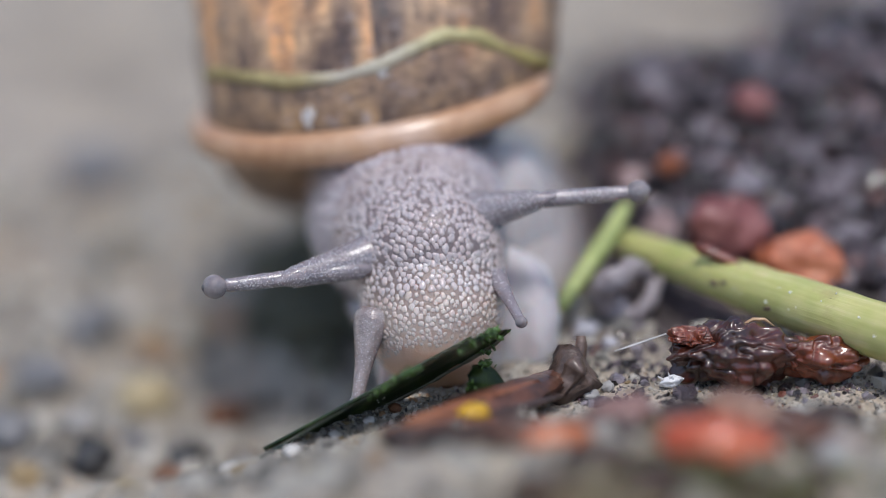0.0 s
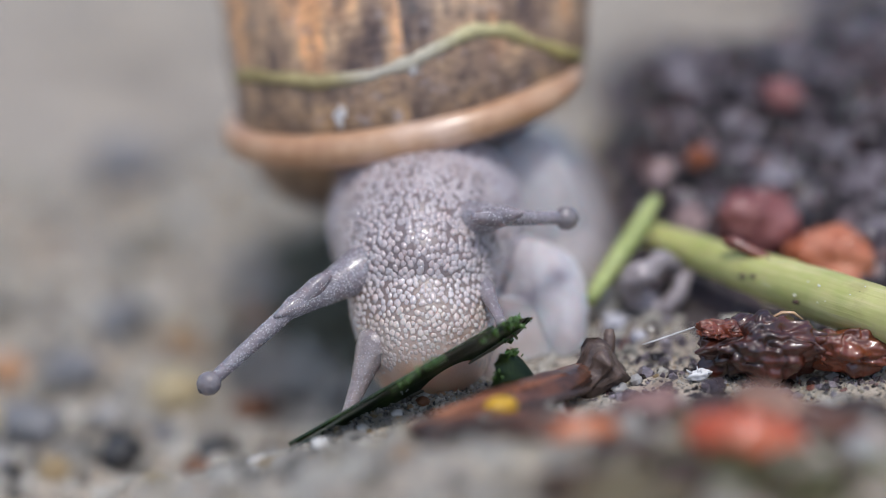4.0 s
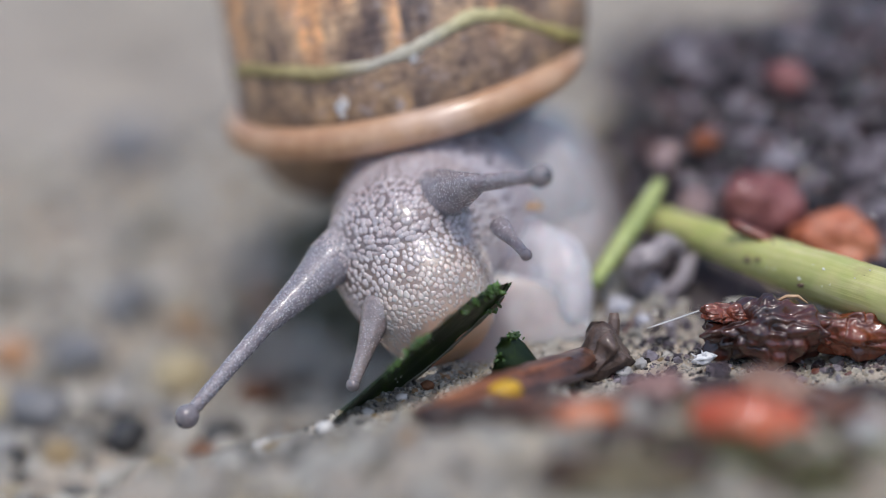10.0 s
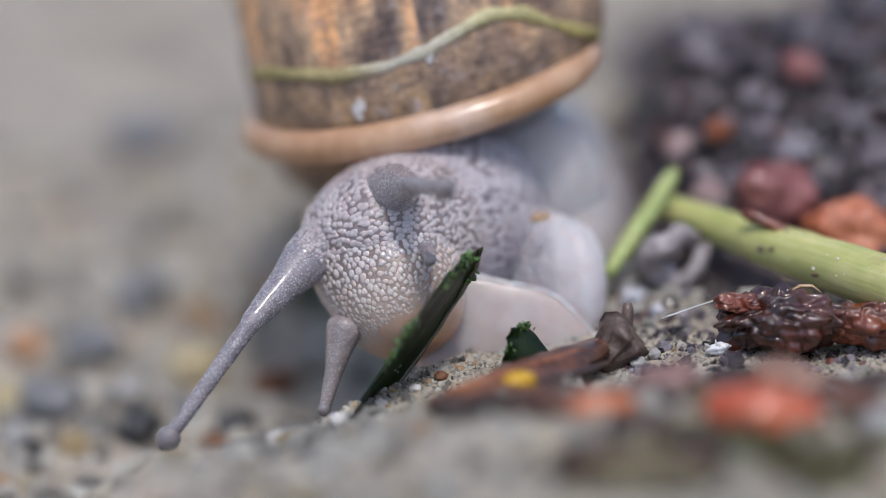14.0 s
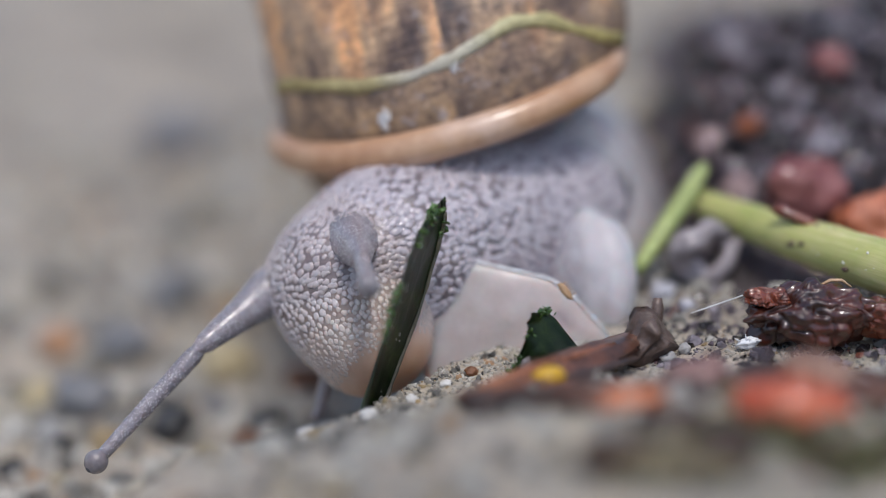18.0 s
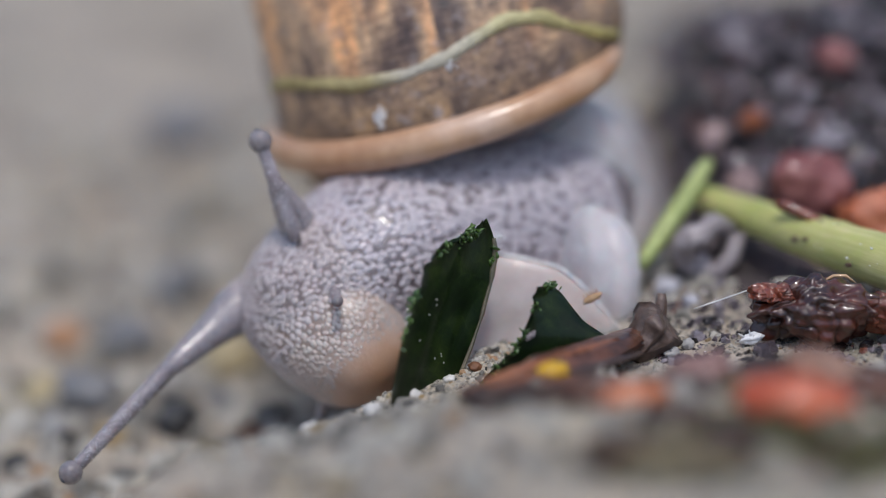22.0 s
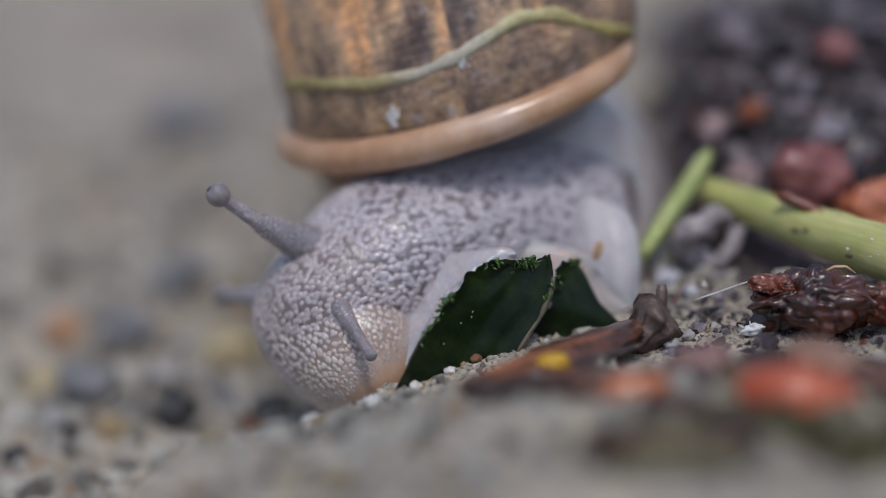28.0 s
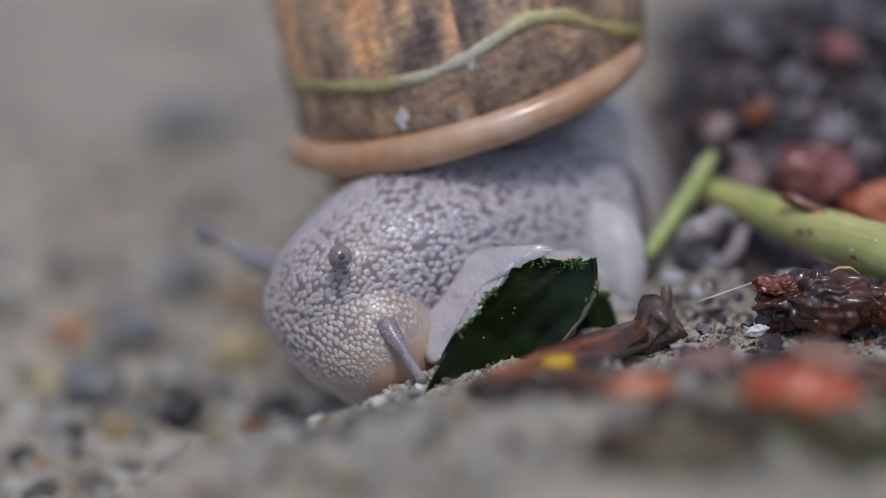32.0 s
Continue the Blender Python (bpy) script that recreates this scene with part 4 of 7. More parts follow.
def torn_fringe(torn, seed, inward=-1.0):
    """Small wet shreds of uneven size along a torn leaf edge."""
    rnd = random.Random(seed)
    bm = bmesh.new()
    for q in torn:
        if noise.noise(q * 0.8 + Vector((seed, 0, 0))) < -0.12:
            continue
        for _ in range(4):
            p = q + Vector((inward * abs(rnd.gauss(0, 0.4)), rnd.gauss(0, 0.12), rnd.gauss(0.1, 0.13)))
            big = rnd.choice((0.35, 0.6, 0.9, 1.2))
            turn = Euler((rnd.uniform(0, 6), rnd.uniform(0, 6), rnd.uniform(0, 6))).to_matrix().to_4x4()
            lump((rnd.uniform(0.15, 0.4) * big, rnd.uniform(0.1, 0.22) * big, rnd.uniform(0.03, 0.07) * big), 0.9, 2.2, rnd.random() * 9, 1, bm, Matrix.Translation(p * MM) @ turn)
    return bm


def build_leaf():
    root = tagged(new("leaf"), "dark green leaf piece with a bitten ragged end, being eaten", "leaf")
    bm, torn, cut = leaf_sheet(18.5, leaf_outline, 0.45, 2.0)
    part("blade", bm, LEAF, root)
    part("midrib", tube([(x, -0.2, -0.32) for x in np.linspace(0.5, 17.0, 12)], [0.3 - 0.012 * i for i in range(12)], 10, 0.6), LEAF, root)
    part("bitten_edge", torn_fringe(torn, 3), LEAF_RIM, root, "ragged brighter green bitten edge")
    part("cut_edge", tube(cut[6:-3], [0.16 + 0.07 * noise.noise(p * 1.3) for p in cut[6:-3]], 10, ruffle=0.5), CUT_EDGE, root, "thick olive-brown cut edge")
    rnd = random.Random(4)
    for i in range(14):
        part("droplet", lump((rnd.uniform(0.03, 0.07), 0.05, 0.04), 0.3, 2.0, i, 1, m=Matrix.Translation(Vector((rnd.uniform(3, 15), rnd.uniform(-2.0, 2.0), 0.4)) * MM)), FLECK, root)
    return root


def build_leaf_piece():
    """An upright torn piece, hanging down from its top corner at the origin."""
    root = tagged(new("leaf"), "small torn curled piece of dark green leaf by the snail", "leaf")
    bm = bmesh.new()
    rows, torn = [], []
    n, k = 34, 16
    for i in range(n + 1):
        v = i / n
        lo = float(np.interp(v, (0, 0.06, 0.25, 0.53, 0.77, 1), (-0.6, -0.8, -1.05, -2.2, -4.4, -5.0)))
        hi = float(np.interp(v, (0, 0.06, 0.15, 0.3, 0.42, 0.5, 1), (0.55, 1.15, 1.7, 2.7, 4.2, 5.2, 5.2)))
        lo += 0.25 * noise.noise(Vector((v * 16, 1, 0))) + 0.12 * noise.noise(Vector((v * 45, 4, 0)))
        row = []
        for j in range(k + 1):
            c = j / k
            q = Vector((lo + (hi - lo) * c, -8.3 * v, 0.9 * (1 - c) ** 2 - 0.9 * c * c + 0.2 * noise.noise(Vector((v * 4, c * 3, 7)))))
            if j == 0 or i == 0:
                torn.append(q)
            row.append(bm.verts.new(q * MM))
        rows.append(row)
    for a, b in zip(rows, rows[1:]):
        for j in range(k):
            bm.faces.new((a[j], b[j], b[j + 1], a[j + 1]))
    bmesh.ops.solidify(bm, geom=bm.faces[:], thickness=0.4 * MM)
    part("blade", bm, LEAF, root)
    part("clear_scale", lump((0.42, 0.2, 0.05), 0.5, 2.0, 4.0, 3, m=pose(-0.0010, -0.0034, 0.0011, 20, 10, 40)), LILAC_HUSK, root, "thin whitish scale stuck on the edge")
    part("torn_edge", torn_fringe(torn, 8, 0.5), LEAF_RIM, root, "torn brighter green edge")
    return root


def build_flake():
    bm = lump((0.75, 0.28, 0.2), 0.25, 2.0, 3.0, 3)
    root = tagged(new("husk_flake"), "tiny tan husk flake stuck on the wet snail", "husk flake")
    part("flake_body", bm, TAN_FLAKE, root)
    for i in range(5):
        part("bristle", tube([(0.5 - 0.25 * i, 0.2, 0), (0.62 - 0.25 * i, 0.55, 0.1)], [0.06, 0.03], 6), TAN_FLAKE, root)
    return root


flake = build_flake()
leaf = build_leaf()
leaf_piece = build_leaf_piece()

# ---- the snail ----
SNAIL_AT = Vector((4, 14, 0))
LOBE_AT = Vector((6.8, 3.0, 3.0))
snail = tagged(new("snail"), "garden snail with brown shell and wet grey skin eating a leaf", "snail")
snail.location = SNAIL_AT * MM


def whorl_point(th, w, grow=1.0):
    """A point of the coiled tube (mm): th is the angle back from the mouth, w the angle round the tube."""
    s = math.exp(-0.125 * th)
    swell = min(1.0, th / 0.75)
    swell = swell * swell * (3 - 2 * swell)
    a, b = (13.35 * grow) * (1 + 0.11 * swell), 10.6 * grow * (1 + 0.03 * swell)
    rad = 9.4 + b * math.cos(w)
    ax = a * math.sin(w)
    flare = 1 + 0.02 * math.exp(-th * 12)
    rad, ax = 9.4 + (rad - 9.4) * flare, ax * flare + 1.0 * max(0.0, math.sin(w)) ** 2 * min(1.0, th / 0.14)
    rr, z = rad * s, ax * s - 13.0 * (1 - s) + 2.2 * swell * math.exp(-th / 3)
    return Vector((rr * math.cos(th), -rr * math.sin(th), z))


def build_shell():
    turns = 3.6 * 2 * math.pi
    nth, nw = 260, 72
    bm = bmesh.new()
    uv = bm.loops.layers.uv.new("along")
    rows = []
    for i in range(nth + 1):
        th = turns * (i / nth) ** 1.25
        row = []
        for j in range(nw):
            p = whorl_point(th, 2 * math.pi * j / nw)
            p += 0.12 * noise.noise(p * 0.4) * Vector((1, 1, 1))
            row.append(bm.verts.new(p * MM - Vector((9.4, 0, 0)) * MM))
        rows.append((th, row))
    for (ta, a), (tb, b) in zip(rows, rows[1:]):
        for j in range(nw):
            k = (j + 1) % nw
            f = bm.faces.new((a[j], b[j], b[k], a[k]))
            for lp, (u, v) in zip(f.loops, ((ta, j), (tb, j), (tb, j + 1), (ta, j + 1))):
                lp[uv].uv = (u / 6.28, v / nw)
    ob = part("shell", bm, SHELL, snail, "glossy brown banded coiled shell")
    o = Vector((9.4, 0, 0))
    pts = [whorl_point(0.0, w) - o for w in np.linspace(math.pi, 3 * math.pi, 73)]
    side = [max(0.0, math.sin(w)) ** 6 for w in np.linspace(math.pi, 3 * math.pi, 73)]
    part("lip", tube([p + Vector((0, 0.2, -0.7 * k)) for p, k in zip(pts, side)], [(1.28 + 0.1 * noise.noise(p * 0.25)) * (1 - 0.45 * k) for p, k in zip(pts, side)], 20, 0.95, cap=False, ruffle=0.02), LIP, ob, "thick rounded orange-brown lip of the shell mouth")
    pts = [whorl_point(float(np.interp(math.sin(w), (-0.97, -0.8, -0.49, -0.2, 0.05, 0.37, 0.55, 0.69, 0.95), (0.40, 0.34, 0.26, 0.25, 0.27, 0.345, 0.32, 0.25, 0.10))), w, 0.994) - o for w in np.linspace(-1.33, 1.25, 44)]
    part("growth_ridge", tube(pts, [0.5 + 0.24 * noise.noise(p * 0.45) for p in pts], 12, 0.8, ruffle=0.3), RIDGE, ob, "pale yellow raised growth line")
    for i, (th, w) in enumerate(((0.10, -0.42), (0.13, -0.40), (0.24, 0.05))):
        part("scar", lump((0.55, 0.75, 0.5), 0.7, 2.4, i, 3, m=Matrix.Translation((whorl_point(th, w, 0.966) - o) * MM)), CHALK, ob, "small chalky scar")
    part("mantle", lump((8.6, 5.0, 9.0), 0.04, 1.5, 2.0, 4, m=pose(-0.0005, 0.0004, 0.003)), SKIN, ob, "grey wet mantle filling the shell mouth")
    return ob


shell = build_shell()


def skin_spots(radii, seed, size, keep, gap=1.0, stretch=1.25, tall=0.34):
    """Evenly strewn wart places on an ellipsoid of these radii (mm), kept where keep(unit vector) says so."""
    area = 4 * math.pi * ((radii[0] * radii[1]) ** 1.6 / 3 + (radii[0] * radii[2]) ** 1.6 / 3 + (radii[1] * radii[2]) ** 1.6 / 3) ** (1 / 1.6)
    n = int(area / (size * size * 3.0 * gap))
    rnd = random.Random(seed)
    out = []
    for i in range(n):
        z = 1 - 2 * (i + 0.5) / n
        w = i * 2.399963
        q = math.sqrt(1 - z * z)
        u = Vector((q * math.cos(w), q * math.sin(w), z))
        u = (u + Vector((rnd.gauss(0, 1), rnd.gauss(0, 1), rnd.gauss(0, 1))) * 0.022).normalized()
        k = keep(u)
        if k <= 0:
            continue
        p = Vector((u.x * radii[0], u.y * radii[1], u.z * radii[2]))
        nrm = Vector((u.x / radii[0], u.y / radii[1], u.z / radii[2])).normalized()
        r = size * rnd.uniform(0.82, 1.06) * k
        out.append((p, nrm, Vector((0, 0, 1)) if abs(u.z) < 0.95 else Vector((1, 0, 0)), r, r * tall * 1.3, stretch))
    return out


def add_warts(spots, seed, parent, material, label=""):
    v, f = warts(spots, seed)
    ob = new("warty_hide", from_lists("warty_hide", v, f, material))
    ob.parent = parent
    return tagged(ob, label or "pale rounded wet skin warts", kind="stuff")


def build_neck(i):
    r = float(np.interp(i, (0, 2, 4, 11), (5.7, 6.5, 7.4, 7.4)))
    rad = (r, r, r)
    ob = part("neck_fold", lump(rad, 0.015, 1.5, i, 4), SKIN if i > 3 else NAPE, snail)
    spots = []
    for p, n, along, w, h, stretch in skin_spots(rad, 40 + i, 0.27 if i < 3 else 0.34, lambda u: 1.0 if u.y > -0.6 and u.z < 0.45 else 0.0, 1.02, 1.3, 0.26):
        ridge = math.exp(-(p.x / 1.3) ** 2) * min(1.0, i / 4)
        k = 0.92 + 0.2 * noise.noise(p * 0.7)
        spots.append((p, n, along, w * k, h * (k + 0.25 * ridge), stretch + 0.7 * ridge))
    add_warts(spots, i, ob, BUMP if i > 2 else BUMP_NAPE)
    return ob


def head_point(z, f):
    """The head's skin (mm): a blunt muzzle along z, slightly flattened, with soft cheeks."""
    u = (z - 0.8) / (8.5 if z > 0.8 else 6.0)
    r = 5.05 * max(0.0, 1 - abs(u) ** 2.6) ** 0.4545
    r *= 1 + 0.05 * noise.noise(Vector((math.cos(f) * 1.3, math.sin(f) * 1.3, z * 0.28)))
    return Vector((r * 0.95 * math.cos(f), r * 1.04 * math.sin(f), z))


def head_normal(z, f):
    a = head_point(z + 0.05, f) - head_point(z - 0.05, f)
    b = head_point(z, f + 0.02) - head_point(z, f - 0.02)
    n = b.cross(a).normalized()
    return n


def build_head():
    bm = bmesh.new()
    nz, nf = 70, 64
    zs = [-5.2 + 14.4 * 0.5 * (1 - math.cos(math.pi * i / nz)) for i in range(nz + 1)]
    rows = [[bm.verts.new(head_point(z, 2 * math.pi * j / nf) * MM) for j in range(nf)] for z in zs[1:-1]]
    for a, b in zip(rows, rows[1:]):
        for j in range(nf):
            bm.faces.new((a[j], a[(j + 1) % nf], b[(j + 1) % nf], b[j]))
    for row, z in ((rows[0][::-1], zs[0]), (rows[-1], zs[-1])):
        c = bm.verts.new((0, 0, z * MM))
        for j in range(nf):
            bm.faces.new((row[j], row[(j + 1) % nf], c))
    ob = part("head", bm, HEAD_SKIN, snail, "warty grey-pink head with a smooth pale muzzle")
    rnd = random.Random(5)
    spots, taken = [], collections.defaultdict(list)
    for _ in range(26000):
        z, f = rnd.uniform(-4.0, 8.3), rnd.uniform(0, 2 * math.pi)
        fade = 1.0 if z < 3.8 else max(0.0, 1 - (z - 3.6) / 4.2)
        r = rnd.uniform(0.18, 0.31) * (0.5 + 0.5 * fade) * (1 + 0.25 * max(0.0, min(1.0, (1.5 - z) / 4)))
        if fade < 0.1:
            continue
        if z > 3.6 and rnd.random() > 0.1 + 0.9 * fade:
            continue
        p = head_point(z, f)
        cell = tuple(int(math.floor(c / 0.6)) for c in p)
        near = [q for d in itertools.product((-1, 0, 1), repeat=3) for q in taken.get((cell[0] + d[0], cell[1] + d[1], cell[2] + d[2]), ())]
        if any((p - q).length_squared < (r + w) ** 2 * 0.72 for q, w in near):
            continue
        taken[cell].append((p, r))
        spots.append((p, head_normal(z, f), Vector((0, 0, 1)), r, r * (0.07 + 0.27 * fade), rnd.uniform(1.0, 1.4)))
    add_warts([q for q in spots if q[0].z < 0.4], 11, ob, BUMP_NAPE)
    add_warts([q for q in spots if 0.4 <= q[0].z < 3.6], 9, ob, BUMP_HEAD)
    add_warts([q for q in spots if q[0].z >= 3.6], 10, ob, BUMP_MUZZLE, "small pinkish muzzle warts")
    return ob


def grains(lo, hi, radius, seed):
    """Small skin grains strewn round a stalk between two heights (mm)."""
    rnd = random.Random(seed)
    out = []
    z = lo
    while z < hi:
        r = radius(z)
        n = max(6, int(2 * math.pi * r / 0.27))
        for j in range(n):
            if rnd.random() < 0.2:
                continue
            w = 2 * math.pi * (j + rnd.uniform(0, 0.9)) / n
            u = Vector((math.cos(w), math.sin(w), 0))
            s = rnd.uniform(0.05, 0.09)
            out.append((u * r * 0.99 + Vector((0, 0, z + rnd.uniform(-0.1, 0.1))), u, Vector((0, 0, 1)), s, s * 0.45, 1.4))
        z += 0.27
    return out


def build_stalk(root_len, shaft_len, stout, slope, thicken):
    zs = list(np.linspace(0, root_len, 16)) + [root_len + 0.3 * i for i in range(1, 6)]
    root = part("eye_stalk_root", tube([(0, 0, z) for z in zs], [min(stout, 0.74 + thicken * (root_len - z) + slope * max(0.0, root_len - z - 3.6) ** 1.6) * min(1.0, 0.3 + z / 4) if z < root_len else 0.72 - 0.4 * (z - root_len) for z in zs], 22, ruffle=0.05), STALK, snail, "dark grey speckled tapering root of the eye stalk")
    add_warts(grains(zs[3], zs[15], lambda z: min(stout, 0.74 + thicken * (root_len - z) + slope * max(0.0, root_len - z - 3.6) ** 1.6), 71), 72, root, BUMP_STALK, "fine skin grains paled to stand for wet glints")
    base = [(p, n, along, w * 1.9, h * 1.6, 1.2) for p, n, along, w, h, _ in grains(zs[1], zs[6], lambda z: min(stout, 0.74 + thicken * (root_len - z) + slope * max(0.0, root_len - z - 3.6) ** 1.6) * min(1.0, 0.3 + z / 4), 75)]
    add_warts(base, 76, root, BUMP_NAPE, "pale warts round the base")
    zs = list(np.linspace(2.4, shaft_len - 0.4, 18))
    pts = [(0, 0, z) for z in zs]
    shaft = part("eye_stalk", tube(pts, [min(0.3 + 0.35 * (z - 2.4), 0.76 - 0.3 * (z / shaft_len) ** 0.9) for z in zs], 20, ruffle=0.05), STALK, snail, "slim dark grey speckled eye stalk")
    add_warts(grains(5.0, shaft_len - 1.5, lambda z: 0.76 - 0.3 * (z / shaft_len) ** 0.9, 73), 74, shaft, BUMP_STALK, "fine skin grains paled to stand for wet glints")
    part("eye_bulb", lump((0.86, 0.86, 0.9), 0.04, 1.0, 2.0, 4, m=Matrix.Translation((0, 0, shaft_len * MM))), BULB, shaft, "glossy rounded grey tip")
    part("eye", lump((0.27, 0.27, 0.18), 0.0, 1.0, 2.0, 3, m=pose(0.0001, 0, (shaft_len + 0.78) * MM)), EYE, shaft, "small dark eye spot")
    return root, shaft


def build_feeler(length, radii, tip, skin):
    pts = [(0, 0, z) for z in np.linspace(0, length - 0.2, 16)]
    ob = part("feeler", tube(pts, radii, 18, ruffle=0.06), skin, snail, "short pale grey lower feeler")
    part("feeler_tip", lump((tip, tip, tip), 0.03, 1.0, 2.0, 3, m=Matrix.Translation((0, 0, (length - 0.3) * MM))), BULB, ob)
    return ob


def build_foot():
    """The long foot that carries the shell, resting on the ledge."""
    bm = bmesh.new()
    n, k = 40, 28
    rows = []
    for i in range(n + 1):
        s = i / n
        c = Vector((7.0 - 2.5 * s, 8.0 + 40 * s, 0))
        wid = 7.0 * math.sin(math.pi * min(1, (s * 0.985 + 0.015))) ** 0.5 * (1 - 0.45 * s)
        hi = 8.2 * math.sin(math.pi * min(1, s * 0.985 + 0.015)) ** 0.55 * (1 - 0.3 * s) + 0.3
        row = []
        for j in range(k):
            w = 2 * math.pi * j / k
            x, z = math.cos(w), math.sin(w)
            sk = 1.18 if z < 0 else 1 + 0.18 * max(0, 0.35 - z)
            q = c + Vector((x * wid * sk, 0, (z * hi if z > 0 else z * 0.7)))
            q.z += 0.5
            q.x += 0.3 * noise.noise(q * 0.25)
            row.append(bm.verts.new((q - SNAIL_AT) * MM))
        rows.append(row)
    for a, b in zip(rows, rows[1:]):
        for j in range(k):
            bm.faces.new((a[j], a[(j + 1) % k], b[(j + 1) % k], b[j]))
    for row in (rows[0][::-1], rows[-1]):
        bm.faces.new(row)
    return part("foot", bm, FOOT, snail, "pale grey wet muscular foot")


def pad(rim, lean, dome, thick, seed, middle=None, wrinkle=0.0):
    """A swollen sheet of flesh inside a smooth closed rim (mm): x across, y up, domed towards z, leaning back as lean(x, y) says."""
    n = len(rim)
    pts = [Vector((a, b, 0)) for a, b in rim]
    line = [p for i in range(n) for p in bezier((pts[i - 1] + pts[i]) / 2, pts[i], (pts[i] + pts[(i + 1) % n]) / 2, 9)[:-1]]
    c = Vector((*middle, 0)) if middle else sum(pts, Vector()) / n
    bm = bmesh.new()
    rings = []
    for side in (1, -1):
        for i in range(17):
            s = i / 16 if side > 0 else 1 - i / 16
            if side < 0 and i in (0, 16) or side > 0 and i == 0:
                continue
            swell = (1 - s ** 2.6) ** 0.55
            ring = []
            for q in line:
                v = c + (q - c) * s
                z = lean(v.x, v.y) + (dome * swell if side > 0 else -thick * swell)
                z += 0.16 * noise.noise(Vector((v.x * 0.55, v.y * 0.55, seed))) * (1 - s * 0.6)
                if wrinkle and side > 0:
                    z += wrinkle * noise.noise(Vector((v.x * 2.6 + v.y, v.y * 0.9 - v.x * 0.5, seed))) * (1 - s ** 3)
                ring.append(bm.verts.new(Vector((v.x, v.y, z)) * MM))
            rings.append(ring)
    k = len(line)
    for r0, r1 in zip(rings, rings[1:]):
        for j in range(k):
            bm.faces.new((r0[j], r0[(j + 1) % k], r1[(j + 1) % k], r1[j]))
    for ring, side, z in ((rings[0], 1, dome), (rings[-1], -1, -thick)):
        v = bm.verts.new(Vector((c.x, c.y, lean(c.x, c.y) + z)) * MM)
        for j in range(k):
            bm.faces.new((ring[(j + 1) % k], ring[j], v) if side > 0 else (ring[j], ring[(j + 1) % k], v))
    return bm, [Vector((q.x, q.y, lean(q.x, q.y))) for q in line]


def pad_spots(bm, size, keep):
    """Wart places on the front of a pad, their size scaled by keep(point in mm)."""
    rnd = random.Random(int(size * 100))
    bm.normal_update()
    verts = [v for v in bm.verts if v.normal.z > 0.25]
    rnd.shuffle(verts)
    out = []
    for v in verts:
        q = v.co / MM
        r = size * keep(q) * rnd.uniform(0.75, 1.1)
        if r < 0.07 or any((q - o[0]).length_squared < (r + o[3]) ** 2 * 0.8 for o in out):
            continue
        out.append((q, v.normal.copy(), Vector((0, 1, 0.1)), r, r * 0.3, rnd.uniform(1.0, 1.35)))
    return out


def pale_edge(line, parent, size, label):
    """A thin bright wet margin along a run of a pad's rim."""
    n = len(line) - 1
    part("edge", tube(line, [size * (0.25 + 0.75 * math.sin(math.pi * i / n) ** 0.5) * (1 + 0.9 * noise.noise(p * 0.9)) for i, p in enumerate(line)], 10, ruffle=0.6), RIM, parent, label)


def build_sole():
    """The front of the sole: a flat translucent sheet under the neck with a thin bright upper margin."""
    rim = [(-6.6, 3.0), (-5.4, 5.3), (-2.8, 5.0), (0.1, 4.3), (3.2, 3.7), (4.8, 2.4), (6.7, 0.3), (8.0, -1.2), (6.7, -3.2), (2.6, -5.2), (-1.5, -6.2), (-5.2, -5.4), (-6.7, -1.6)]
    bm, line = pad(rim, lambda x, y: 0.0, 0.7, 1.6, 3.0)
    ob = part("sole", bm, SOLE, snail, "pale translucent front of the sole")
    pale_edge([p + Vector((0, 0, 0.12)) for p in line[10:60]], ob, 0.12, "thin whitish wet margin")
    return ob


def build_corner():
    """The flared corner of the foot beside the neck."""
    return part("foot_corner", lump((5.3, 4.0, 9.5), 0.05, 1.0, 5.0, 5, m=Matrix.Translation((0.0002, 0.0045, 0.0018))), LOBE, snail, "smooth pale translucent flared corner of the foot")


def build_lobe():
    """The tongue-like outer lobe of the foot, hanging beside the leaf piece."""
    rim = [(-2.8, 4.9), (-1.0, 4.2), (0.5, 3.3), (1.5, 1.5), (1.75, -0.7), (1.6, -2.9), (0.7, -5.0), (-1.0, -5.7), (-3.5, -5.4), (-5.6, -3.8), (-6.2, -0.2), (-5.8, 2.8), (-4.6, 4.6)]
    bm, line = pad(rim, lambda x, y: -1.2 - 0.13 * max(0.0, 1.0 - x) ** 1.7 - 0.07 * max(0.0, y + 1.0) ** 1.7, 1.5, 1.5, 7.0, (-0.9, -0.8))
    spots = pad_spots(bm, 0.31, lambda q: max(0.0, min(1.0, (-1.6 - q.x) / 1.6)))
    ob = part("foot_lobe", bm, FLAP, snail, "pale wet outer lobe of the foot")
    add_warts(spots, 33, ob, BUMP)
    pale_edge(line[14:52], ob, 0.13, "thin whitish edge")
    return ob


